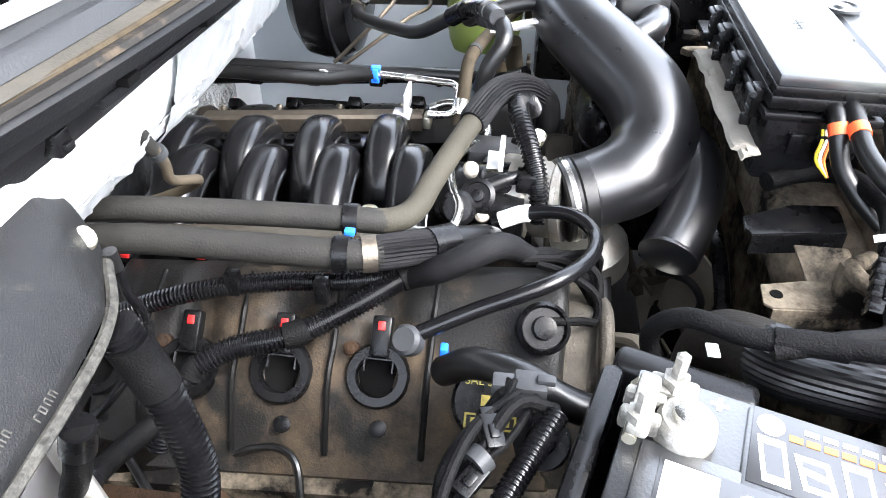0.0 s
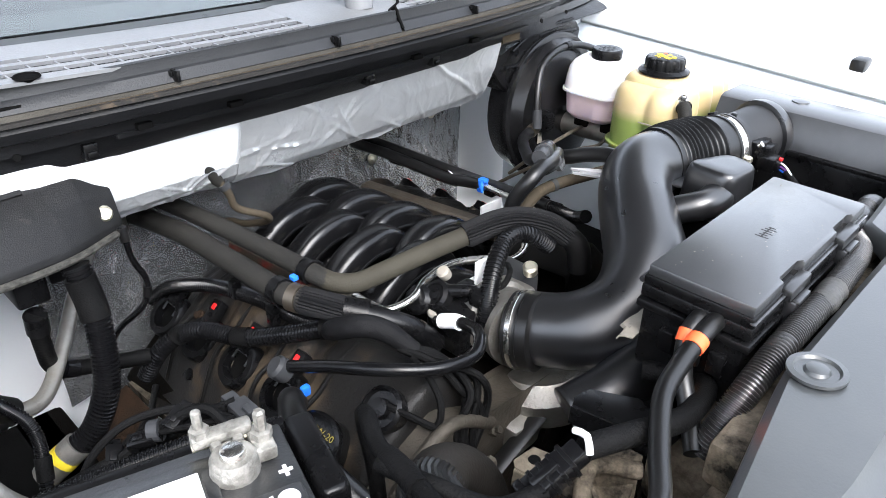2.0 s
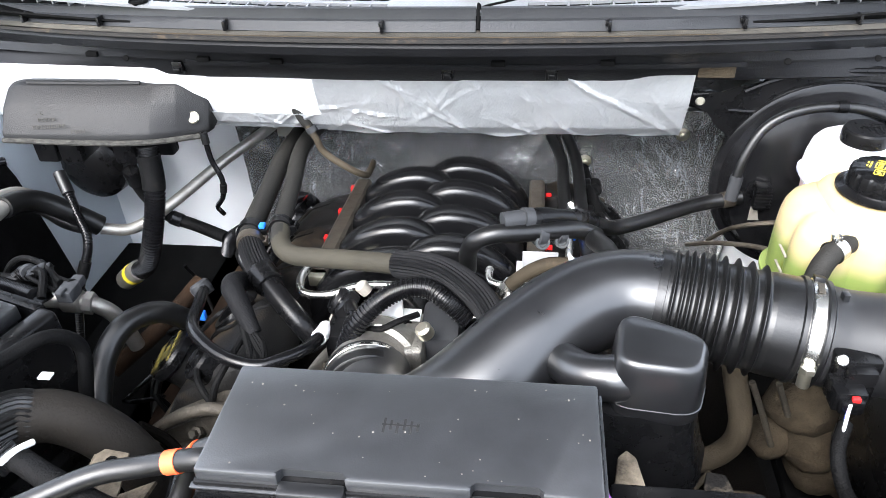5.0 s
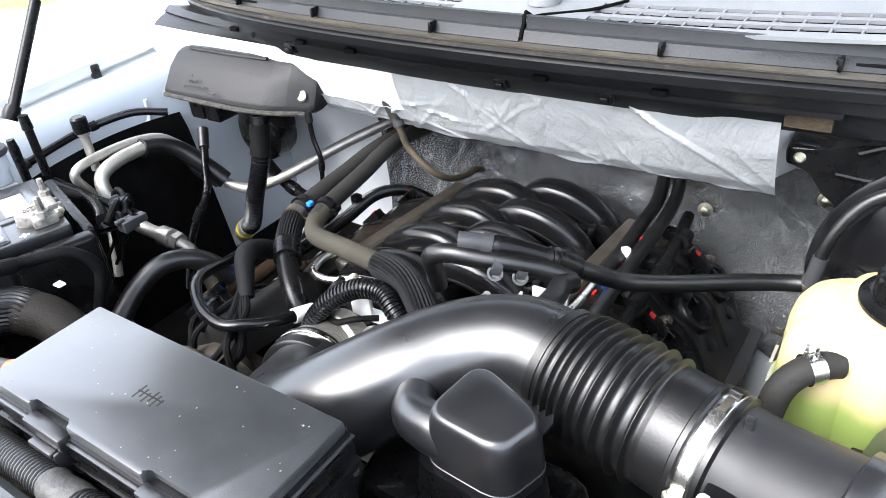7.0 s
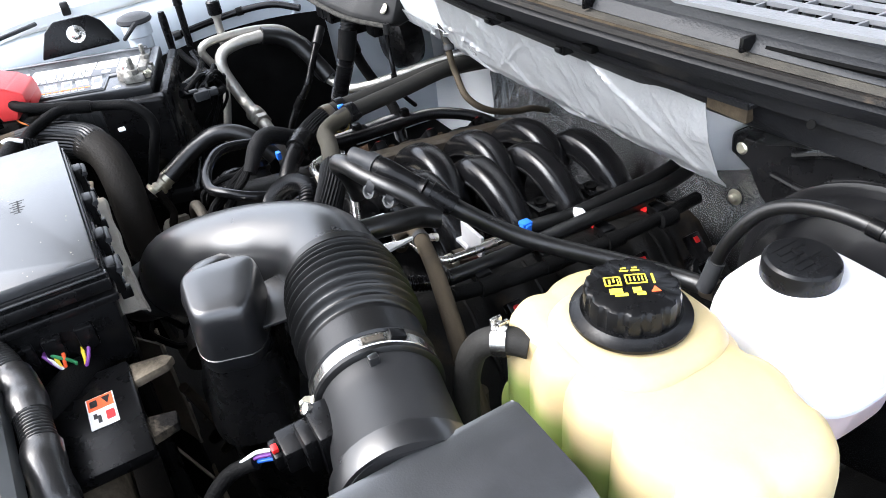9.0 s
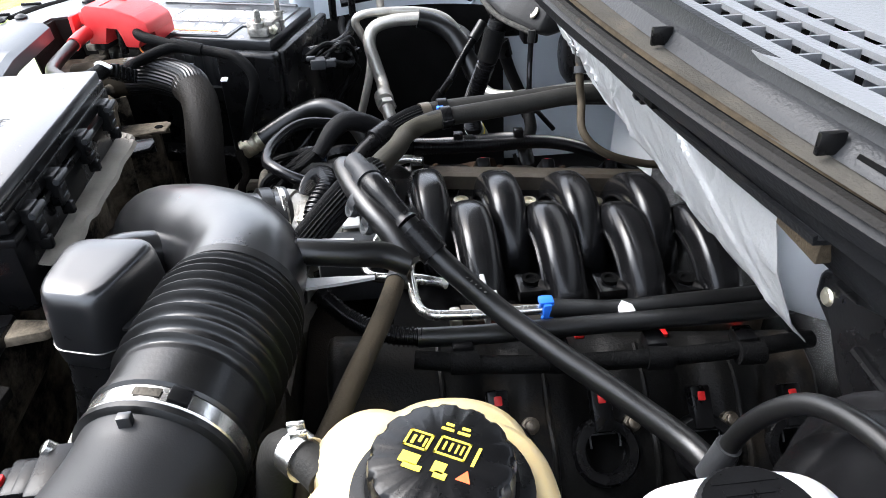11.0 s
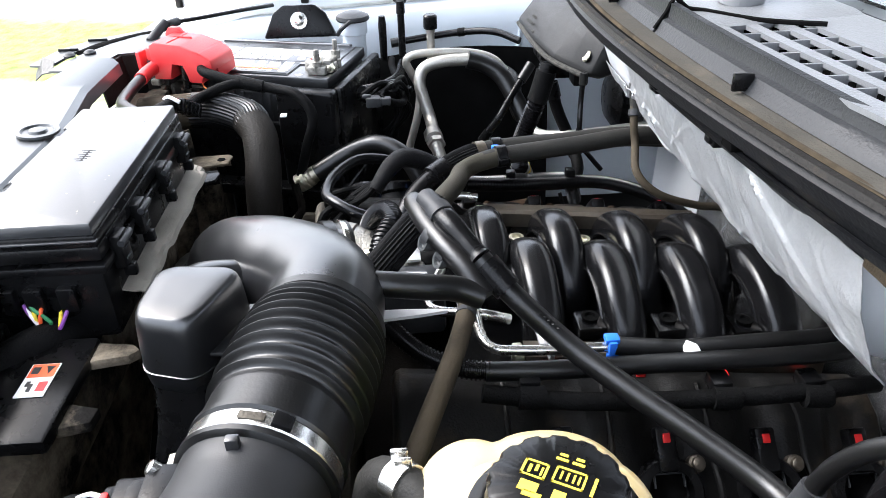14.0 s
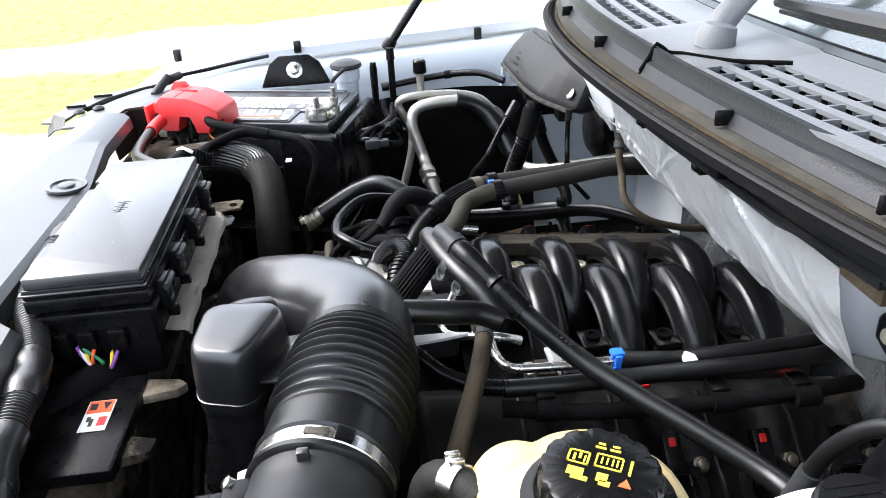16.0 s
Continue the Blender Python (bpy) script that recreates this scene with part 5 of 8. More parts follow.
# ---- electrics ----
def build_fuse_box():
    f = thing("fuse_box", (0.06, -0.5, 0.98), "black plastic fuse box with a dusty dark grey lid", "fuse box")
    x0, x1, y0, y1 = -0.083, 0.208, -0.558, -0.448
    front, notch = y0 + 0.003, y0 + 0.012
    plan = [(x0 + 0.003, y1 - 0.003), (x0 + 0.003, front), (-0.019, front), (-0.018, notch), (0.028, notch), (0.029, front), (0.116, front), (0.117, notch), (0.163, notch), (0.164, front), (x1 - 0.003, front), (x1 - 0.003, y1 - 0.003)]
    part("lid", prism(plan, 0.013, Matrix.Translation((0, 0, 1.088)), 0.0025), M_LID, f, "dusty dark grey lid")
    part("lid_line", boxes(bmesh.new(), (x0 - 0.001, x1 + 0.001, y0 - 0.0012, y0 + 0.004, 1.0845, 1.0865), (x1 - 0.004, x1 + 0.0012, y0, y1, 1.0845, 1.0865), bevel=0.0006), M_LID, f)
    part("lid_skirt", boxes(bmesh.new(), (x0, x1, y0, y1, 1.066, 1.080), (x0 - 0.002, x1 + 0.002, y0 - 0.002, y1 + 0.002, 1.054, 1.063), bevel=0.0025), M_BLACK, f)
    part("lid_side", boxes(bmesh.new(), (x0 + 0.001, x1 - 0.001, y0 + 0.001, y1 - 0.001, 1.079, 1.090), bevel=0.002), M_BLACK, f)
    part("body", boxes(bmesh.new(), (x0 + 0.002, x1 - 0.002, y0 + 0.003, y1 - 0.003, 0.985, 1.060), bevel=0.006), M_BLACK, f)
    for x in (0.005, 0.140):
        part("latch", boxes(bmesh.new(), (x - 0.017, x + 0.017, y0 - 0.010, y0 + 0.002, 1.028, 1.078), (x - 0.024, x + 0.024, y0 - 0.006, y0 + 0.006, 1.080, 1.093), (x - 0.015, x + 0.015, y0 - 0.012, y0 - 0.004, 1.074, 1.080), bevel=0.002), M_SATIN, f)
    for x in (-0.05, 0.03, 0.115, 0.175):
        l = part("rear_clip", boxes(bmesh.new(), (x - 0.010, x + 0.010, y1 - 0.002, y1 + 0.009, 1.044, 1.076), bevel=0.002), M_BLACK, f)
        part("hinge_pin", turned([(0.003, -0.013), (0.0034, -0.012), (0.0034, 0.012), (0.003, 0.013)], 10, axis_at((x, y1 + 0.010, 1.070), (1, 0, 0))), M_GREYCONN, l)
        part("clip_foot", box(x - 0.004, x + 0.004, y1 + 0.002, y1 + 0.013, 1.032, 1.044, 0.0015), M_BLACK, l)
        part("clip_window", boxes(bmesh.new(), (x - 0.006, x + 0.006, y1 + 0.008, y1 + 0.0105, 1.050, 1.053), (x - 0.006, x + 0.006, y1 + 0.008, y1 + 0.0105, 1.060, 1.063), bevel=0.001), M_GREYCONN, l)
    for x in (0.05, 0.09):
        part("front_tab", box(x - 0.012, x + 0.012, y0 - 0.010, y0 + 0.002, 1.032, 1.044, 0.002), M_GREYCONN, f)
    for y in (-0.535, -0.512, -0.484):
        part("side_clip", box(x1 - 0.002, x1 + 0.007, y - 0.008, y + 0.008, 1.020, 1.044, 0.002), M_BLACK, f)
        part("side_clip", box(x0 - 0.007, x0 + 0.002, y - 0.008, y + 0.008, 1.020, 1.044, 0.002), M_BLACK, f)
    mk = boxes(bmesh.new(), *[(0.047 + 0.005 * i, 0.0488 + 0.005 * i, -0.511 + 0.003 * (i % 2), -0.497 - 0.002 * (i % 3), 1.1008, 1.1011) for i in range(6)], (0.046, 0.074, -0.504, -0.5025, 1.1008, 1.1011), bevel=0)
    part("moulded_marks", mk, M_GREYPRINT, f)
    # dried specks of mud
    rng = random.Random(3)
    sp = bmesh.new()
    for i in range(38):
        x, y, r = rng.uniform(x0 + 0.01, x1 - 0.01), rng.uniform(y0 + 0.01, y1 - 0.01), rng.uniform(0.0002, 0.0006)
        boxes(sp, (x - r * rng.uniform(0.8, 1.8), x + r, y - r, y + r * rng.uniform(0.7, 1.6), 1.1005, 1.1012), bevel=0)
    tagged(part("specks", sp, M_FLAP, f), kind="stuff")
    fl = thing("rubber_flap", (0.06, -0.44, 0.97), "dusty grey rubber splash flap behind the fuse box", "flap")
    rows = []
    for i in range(121):
        x = -0.092 + 0.274 * i / 120
        w = 0.0016 * noise.noise((x * 40, 1, 2)) + 0.0035 * abs(noise.noise((x * 22, 4, 2))) + 0.003 * math.exp(-((x - 0.105) / 0.012) ** 2)
        e = 0.0025 * noise.noise((x * 25, 5, 0)) - (0.006 if x < -0.075 else 0)
        rows.append([V(x, -0.4525, 1.021), V(x, -0.448, 1.020 + 0.5 * w), V(x, -0.442 + 0.4 * w, 1.019 + w), V(x, -0.436 + e, 1.018 - 0.4 * w), V(x, -0.431 + e, 1.0165 + 0.8 * w), V(x, -0.4285 + e, 1.012 + w)])
    part("sheet", loft(rows, thick=0.0015), M_FLAP, fl)


build_fuse_box()


def build_battery():
    m = pose(-0.407, -0.304, 0.017, 0, 0, -17)
    b = thing("battery", (-0.53, -0.42, 0.82), "black car battery with black and white labels", "battery")

    def p(name, bm, material, parent=b, label=""):
        bm.transform(m)
        return part(name, bm, material, parent, label)

    p("case", box(-0.185, -0.002, -0.290, -0.002, 0.825, 0.985, 0.006), M_BATT)
    p("top", boxes(bmesh.new(), (-0.188, 0.001, -0.292, 0.001, 0.985, 1.004), (-0.175, -0.004, -0.28, -0.070, 1.002, 1.0075), (-0.175, -0.060, -0.072, -0.012, 1.002, 1.0075), bevel=0.003), M_BATT)
    p("side_groove", boxes(bmesh.new(), *[(0.0005, 0.0022, -0.285 + 0.016 * i, -0.279 + 0.016 * i, 0.84, 0.975) for i in range(18)], bevel=0.0008), M_BATT)
    lab = p("brand_label", box(-0.066, -0.005, -0.205, -0.073, 1.0071, 1.0081, 0.0003), M_LABEL, label="glossy black label with white and orange print")
    top = 1.0084
    # slanted outlined brand shapes along the label
    for k, y in enumerate((-0.088, -0.112, -0.136, -0.162)):
        x0, x1, w = -0.062 + 0.003 * (k % 2), -0.034 + (0.006 if k in (0, 2) else 0.0), 0.010 + 0.002 * (k % 2)
        outer = [(x0, y - w), (x0, y + w * 0.6), (x1, y + w * 1.15), (x1, y - w * 0.5)]
        mid = sum((V(a, c, 0) for a, c in outer), V(0, 0, 0)) / 4
        p("brand_shape", prism(outer, 0.0003, pose(0, 0, top - 0.0003), 0), M_PRINT, lab)
        inner = [tuple((mid + (V(a, c, 0) - mid) * 0.66).xy) for a, c in outer]
        p("shape_core", prism(inner, 0.0004, pose(0, 0, top - 0.0003), 0), M_LABEL, lab)
        if k % 2:
            p("brand_shape", prism([(mid.x - 0.003, mid.y - w * 0.5), (mid.x + 0.002, mid.y - w * 0.5), (mid.x + 0.004, mid.y + w * 0.6), (mid.x - 0.001, mid.y + w * 0.6)], 0.0005, pose(0, 0, top - 0.0003), 0), M_PRINT, lab)

    def crest(x, y, r, parent):
        p("crest", turned([(r, 0), (r, 0.0003), (r * 0.86, 0.0003)], 18, pose(x, y, top - 0.0003)), M_PRINT, parent)
        p("crest_bar", boxes(bmesh.new(), (x - r * 0.9, x + r * 0.9, y - r * 0.18, y + r * 0.18, top - 0.0002, top + 0.0002), (x - r * 0.2, x + r * 0.2, y - r * 0.9, y + r * 0.9, top - 0.0002, top + 0.0001), (x - r * 0.7, x - r * 0.45, y - r * 0.6, y + r * 0.6, top - 0.0002, top + 0.0001), (x + r * 0.45, x + r * 0.7, y - r * 0.6, y + r * 0.6, top - 0.0002, top + 0.0001), bevel=0), M_PRINT, parent)

    crest(-0.0175, -0.084, 0.0085, lab)
    for k in range(9):
        p("orange_bar", box(-0.0255, -0.0205, -0.103 - 0.010 * k, -0.095 - 0.010 * k, top - 0.0002, top + 0.0002, 0), M_OPRINT, lab)
    for k in range(7):
        p("white_bar", box(-0.0170, -0.0130, -0.112 - 0.011 * k, -0.1035 - 0.011 * k, top - 0.0002, top + 0.0002, 0), M_PRINT, lab)
    big = p("data_label", box(-0.146, -0.070, -0.275, -0.025, 1.0071, 1.0081, 0.0003), M_LABEL, label="black data label with white panels")
    for x0, x1, y0, y1 in ((-0.136, -0.072, -0.060, -0.028), (-0.136, -0.098, -0.098, -0.063), (-0.136, -0.106, -0.205, -0.101)):
        p("white_panel", box(x0, x1, y0, y1, top - 0.0002, top + 0.0002, 0), M_PRINT, big)
    crest(-0.084, -0.078, 0.0075, big)
    rp_ = random.Random(17)
    for i in range(5):
        y = -0.102
        while y > -0.200:
            n = rp_.uniform(0.006, 0.016)
            p("print_line", box(-0.102 + 0.0062 * i, -0.0985 + 0.0062 * i, y - n, y, top - 0.0002, top + 0.0002, 0), M_PRINT, big)
            y -= n + 0.003
    for i in range(10):
        for x in (-0.094, -0.086):
            p("print_dot", turned([(0.0030, 0), (0.0030, 0.0003), (0.0005, 0.0004)], 10, pose(x, -0.214 - 0.006 * i, top - 0.0003)), M_PRINT, big)
    p("print_line", boxes(bmesh.new(), (-0.134, -0.112, -0.240, -0.212, top - 0.0002, top + 0.0002), (-0.108, -0.104, -0.270, -0.212, top - 0.0002, top + 0.0002), bevel=0), M_PRINT, big)
    p("pole_mark", boxes(bmesh.new(), (-0.016, -0.005, -0.0545, -0.0515, 1.0038, 1.0044), (-0.012, -0.009, -0.059, -0.047, 1.0038, 1.0043), bevel=0), M_PRINT)
    p("side_letters", boxes(bmesh.new(), *[(0.0018, 0.0028, -0.150 - 0.024 * k, -0.136 - 0.024 * k, 0.935 + 0.004 * (k % 2), 0.962) for k in range(3)], bevel=0.0008), M_PRINT, label="white bars of print on the case side")
    p("cell_cover", box(-0.183, -0.172, -0.27, -0.02, 1.004, 1.010, 0.002), M_BATT)
    # terminal clamp
    c = thing("battery_clamp", (-0.46, -0.31, 1.01), "white corroded lead battery terminal clamp with bolts", "battery terminal")
    q = Matrix.Translation((-0.460, -0.324, 1.019)) @ Matrix.Rotation(radians(-17), 4, "Z")

    def cp(name, bm, material, label=""):
        bm.transform(q)
        return part(name, bm, material, c, label)

    cp("ring", turned([(0.019, 0), (0.020, 0.003), (0.0185, 0.016), (0.016, 0.019), (0.012, 0.019)], 20), M_LEAD)
    cp("post", turned([(0.011, 0.016), (0.0095, 0.024), (0.008, 0.025)], 18), M_STEEL)
    cp("ear", boxes(bmesh.new(), (-0.013, -0.004, 0.014, 0.040, 0.003, 0.019), bevel=0.003), M_LEAD)
    cp("ear", boxes(bmesh.new(), (0.004, 0.013, 0.014, 0.040, 0.003, 0.019), bevel=0.003), M_LEAD)
    cp("bridge", boxes(bmesh.new(), (-0.026, 0.022, 0.020, 0.034, 0.014, 0.024), (0.016, 0.034, -0.004, 0.028, 0.002, 0.016), bevel=0.003), M_LEAD)
    cp("clamp_bolt", turned([(0.0045, -0.026), (0.0045, 0.024), (0.003, 0.026)], 10, axis_at((0, 0.030, 0.011), (1, 0, 0))), M_ZINC)
    cp("nut", turned([(0.0085, 0), (0.0085, 0.007), (0.006, 0.008)], 6, axis_at((0.014, 0.030, 0.011), (1, 0, 0))), M_ZINC)
    cp("lug_stud", turned([(0.009, 0.0), (0.009, 0.008), (0.005, 0.009), (0.005, 0.026), (0.003, 0.028)], 6, pose(0.026, 0.012, 0.015)), M_LEAD, "white corroded stud")
    cp("lug_stud", turned([(0.008, 0.0), (0.008, 0.007), (0.004, 0.008), (0.004, 0.024), (0.002, 0.025)], 6, pose(-0.018, 0.028, 0.023)), M_LEAD, "white corroded stud")
    # positive cover
    r = thing("terminal_cover", (-0.47, -0.53, 1.01), "red plastic cover over the positive battery terminal", "terminal cover")

    def rp(name, bm, material=M_RED):
        bm.transform(m @ pose(0.042, 0, 0))
        return part(name, bm, material, r)

    along_x = Matrix(((0, 0, 1, 0), (1, 0, 0, 0), (0, 1, 0, 0), (0, 0, 0, 1)))
    side = [(-0.274, 1.006), (-0.274, 1.060), (-0.264, 1.066), (-0.218, 1.063), (-0.188, 1.052), (-0.169, 1.041), (-0.167, 1.024), (-0.186, 1.022), (-0.188, 1.003), (-0.213, 1.003), (-0.217, 1.034), (-0.240, 1.036), (-0.242, 1.007)]
    rp("shell", prism(side, 0.074, pose(-0.060, 0, 0) @ along_x, 0.003))
    rp("rear_lobe", prism([(-0.098, -0.290), (-0.062, -0.300), (-0.004, -0.294), (-0.004, -0.262), (-0.058, -0.215), (-0.076, -0.236), (-0.098, -0.262)], 0.022, Matrix.Translation((0, 0, 1.030)), 0.004, 3))
    rp("grip_peak", prism([(-0.280, 1.050), (-0.280, 1.064), (-0.272, 1.074), (-0.256, 1.074), (-0.246, 1.062)], 0.012, pose(-0.060, 0, 0) @ along_x, 0.002))
    rp("side_flap", prism([(-0.060, 1.032), (-0.060, 1.010), (-0.010, 1.006), (-0.004, 1.014), (-0.004, 1.032)], 0.004, pose(0, -0.168, 0, 90, 0, 0), 0.001))
    rp("end_flap", box(-0.020, 0.004, -0.308, -0.300, 1.006, 1.046, 0.003))
    rp("cable_collar", turned([(0.0105, 0), (0.0115, 0.007), (0.0085, 0.008), (0.008, 0.002)], 18, axis_at((0.004, -0.184, 1.024), (0.9, 0.45, 0.0))))
    rp("tread", boxes(bmesh.new(), (-0.055, 0.010, -0.2425, -0.2413, 1.063, 1.0656), (-0.028, -0.0268, -0.262, -0.219, 1.062, 1.0663), bevel=0.0008))
    tb = thing("terminal_block", (-0.44, -0.55, 1.0), "grey plastic fuse block and cable lugs below the red terminal cover", "terminal block")

    def bp(name, bm, material, label=""):
        bm.transform(m @ pose(0.042, 0, 0))
        return part(name, bm, material, tb, label)

    bp("block", boxes(bmesh.new(), (-0.05, -0.004, -0.296, -0.262, 0.990, 1.030), (-0.05, -0.012, -0.240, -0.190, 0.990, 1.024), bevel=0.003), M_GREYCONN)
    bp("lug_post", turned([(0.006, 0.99), (0.006, 1.028), (0.004, 1.030)], 12, pose(0.0, -0.226, 0)), M_BLACK)
    bp("lug", box(-0.006, 0.010, -0.286, -0.270, 0.994, 1.004, 0.002), M_LEAD)
    for k in range(2):
        bp("thin_wire", tube([(-0.010, -0.200 + 0.004 * k, 1.006 - 0.003 * k), (0.004, -0.196 + 0.005 * k, 1.000 - 0.003 * k), (0.012, -0.186 + 0.006 * k, 0.995 - 0.002 * k), (0.010, -0.172, 0.985)], 0.0014, 6), (M_OPRINT, M_BLACK)[k])
    # tray
    t = thing("battery_tray", (-0.5, -0.42, 0.7), "black plastic battery tray with upright walls", "battery tray")

    def tp(name, bm, material=M_BLACK):
        bm.transform(m)
        return part(name, bm, material, t)

    tp("floor_pan", box(-0.21, 0.05, -0.31, 0.03, 0.805, 0.825, 0.004))
    tp("wall", box(0.006, 0.018, -0.30, -0.07, 0.82, 0.930, 0.006))
    tp("wall", box(0.008, 0.034, -0.08, 0.02, 0.82, 0.992, 0.007, 3))
    tp("wall", box(-0.2, 0.010, 0.010, 0.026, 0.82, 0.992, 0.006))
    tp("bracket", boxes(bmesh.new(), (0.004, 0.022, -0.16, -0.13, 0.86, 0.95), bevel=0.004))
    tp("leg", boxes(bmesh.new(), (-0.15, -0.12, -0.2, -0.17, 0.6, 0.81), (-0.02, 0.01, -0.2, -0.17, 0.6, 0.81), bevel=0.004))


build_battery()


# ---- fluids ----
def lump(cx, cy, hx, hy, levels, pinch=(), q=3.2, seg=96):
    """A blow-moulded tank wall: superellipse sections (height, scale) with upright creases at the given x offsets."""
    rows = []
    for z, k in levels:
        ring = []
        for j in range(seg):
            t = 2 * math.pi * j / seg
            c, s = math.cos(t), math.sin(t)
            rr = (abs(c) ** q + abs(s) ** q) ** (-1 / q)
            x, y = hx * rr * c * k, hy * rr * s * k
            for p in pinch:
                y *= 1 - 0.17 * math.exp(-abs((x - p) / 0.011) ** 1.2)
            if pinch:
                x *= 1 - 0.07 * math.exp(-abs((y + 0.012) / 0.010) ** 1.2)
            ring.append(V(cx + x, cy + y, z))
        rows.append(ring)
    bm = loft(rows, close=True)
    bm.verts.ensure_lookup_table()
    bm.faces.new([bm.verts[i] for i in range(seg)])
    bm.faces.new([bm.verts[len(bm.verts) - seg + i] for i in range(seg)])
    return bm


def build_reservoirs():
    c = thing("coolant_reservoir", (0.54, -0.16, 0.86), "cream translucent plastic coolant tank half full of green coolant", "coolant tank")
    part("tank_wall", lump(0.556, -0.172, 0.126, 0.072, [(0.87, 0.86), (0.89, 0.94), (0.93, 0.985), (1.0, 1.0), (1.025, 0.998), (1.044, 0.99), (1.057, 0.97), (1.066, 0.93), (1.072, 0.86), (1.075, 0.70)], (-0.066, -0.022, 0.026, 0.074)), M_TANKWALL, c)
    part("seam_flange", lump(0.556, -0.172, 0.132, 0.078, [(0.968, 1.0), (0.972, 1.0)], (-0.066, -0.022, 0.026, 0.074)), M_TANKWALL, c)
    part("level_mark", box(0.4285, 0.4310, -0.205, -0.180, 1.022, 1.0235, 0), M_FLAP, c)
    part("level_mark", box(0.4285, 0.4310, -0.205, -0.180, 1.000, 1.0015, 0), M_FLAP, c)
    cx, cy = 0.521, -0.165
    part("filler_dome", lump(cx + 0.004, cy + 0.002, 0.060, 0.058, [(1.035, 1.06), (1.058, 1.0), (1.072, 0.965), (1.080, 0.90), (1.0845, 0.80), (1.0855, 0.6)], ()), M_TANKWALL, c)
    part("neck", turned([(0.034, 1.07), (0.034, 1.088), (0.030, 1.090)], 28, pose(cx, cy, 0)), M_TANK, c)
    cap = part("cap", turned([(0.040, 1.086), (0.0435, 1.088), (0.0435, 1.0905), (0.038, 1.093), (0.036, 1.095)], 40, pose(cx, cy, 0)), M_BLACK, c, "black ribbed pressure cap with yellow symbols")
    bm = bmesh.new()
    rows = []
    for h, k in ((1.092, 1.0), (1.107, 1.0), (1.112, 0.965), (1.1135, 0.90), (1.114, 0.3)):
        rows.append([V(cx + 0.034 * k * (1 - 0.045 * (math.cos(14 * t) > 0.55)) * math.cos(t), cy + 0.034 * k * (1 - 0.045 * (math.cos(14 * t) > 0.55)) * math.sin(t), h) for t in (2 * math.pi * j / 112 for j in range(112))])
    top = loft(rows, close=True)
    top.verts.ensure_lookup_table()
    top.faces.new([top.verts[len(top.verts) - 112 + i] for i in range(112)])
    part("cap_grip", top, M_BLACK, cap)
    m = pose(cx, cy, 1.1141, 0, 0, 60)
    def symbol(*bars):
        bm = boxes(bmesh.new(), *[(x0, x1, y0, y1, 0.0, 0.0004) for x0, x1, y0, y1 in bars], bevel=0)
        bm.transform(m)
        part("symbol", bm, M_YELLOW, cap)
    symbol((-0.019, -0.0178, -0.001, 0.009), (-0.0082, -0.007, -0.001, 0.009), (-0.019, -0.007, 0.008, 0.009), (-0.019, -0.007, -0.001, 0.0), (-0.016, -0.0145, 0.001, 0.006), (-0.013, -0.0115, 0.003, 0.007), (-0.010, -0.009, 0.001, 0.006))
    symbol((-0.004, 0.011, 0.0095, 0.0105), (-0.004, 0.011, 0.0, 0.001), (-0.004, -0.003, 0.0, 0.0105), (0.010, 0.011, 0.0, 0.0105), (-0.001, 0.0, 0.003, 0.008), (0.002, 0.003, 0.003, 0.008), (0.005, 0.006, 0.003, 0.008), (0.0075, 0.0085, 0.003, 0.008))
    symbol((-0.017, -0.008, -0.010, -0.004), (-0.014, -0.005, -0.0125, -0.0095))
    symbol((-0.001, 0.005, -0.010, -0.004), (0.001, 0.007, -0.0125, -0.009))
    symbol((-0.006, 0.000, 0.014, 0.0155), (-0.005, -0.001, 0.017, 0.0185))
    symbol((0.002, 0.008, 0.014, 0.0155), (0.003, 0.007, 0.017, 0.0185))
    symbol((0.0145, 0.016, -0.001, 0.010))
    part("warning_triangle", prism([(0.011, -0.010), (0.018, -0.010), (0.0145, -0.004)], 0.0004, m, 0), M_ORANGE, cap)
    moved(c, 0.0, 0.036, 0.005)
    b = thing("brake_fluid_reservoir", (0.54, -0.01, 0.95), "milky white brake fluid reservoir with a black cap", "brake reservoir")
    part("tank_upper", lump(0.553, -0.006, 0.066, 0.060, [(1.012, 1.0), (1.036, 0.97), (1.054, 0.91), (1.065, 0.80), (1.072, 0.64), (1.074, 0.45)], q=4), M_BRAKE, b)
    part("tank_lower", lump(0.553, -0.006, 0.062, 0.056, [(0.955, 0.8), (0.965, 0.95), (1.0, 1.0), (1.010, 1.0)], q=4), M_BRAKELOW, b, "fluid behind the tank wall")
    part("tank_seam", lump(0.553, -0.006, 0.069, 0.063, [(1.008, 1.0), (1.0125, 1.0)], q=4), M_BRAKE, b)
    rows = []
    for h, k in ((1.069, 1.0), (1.084, 1.0), (1.088, 0.97), (1.090, 0.9), (1.0895, 0.3)):
        rows.append([V(0.540 + 0.0285 * k * (1 - 0.012 * (j % 2)) * math.cos(2 * math.pi * j / 96), -0.014 + 0.0285 * k * (1 - 0.012 * (j % 2)) * math.sin(2 * math.pi * j / 96), h) for j in range(96)])
    top = loft(rows, close=True)
    top.verts.ensure_lookup_table()
    top.faces.new([top.verts[len(top.verts) - 96 + i] for i in range(96)])
    part("cap", top, M_BLACK, b, "black ribbed cap", sharp=25)
    for i in range(6):
        part("cap_relief", box(0.520 + 0.0065 * i, 0.5235 + 0.0065 * i, -0.030 + 0.004 * (i % 2), 0.002 - 0.005 * (i % 3), 1.0892, 1.0903, 0), M_BLACK, b)
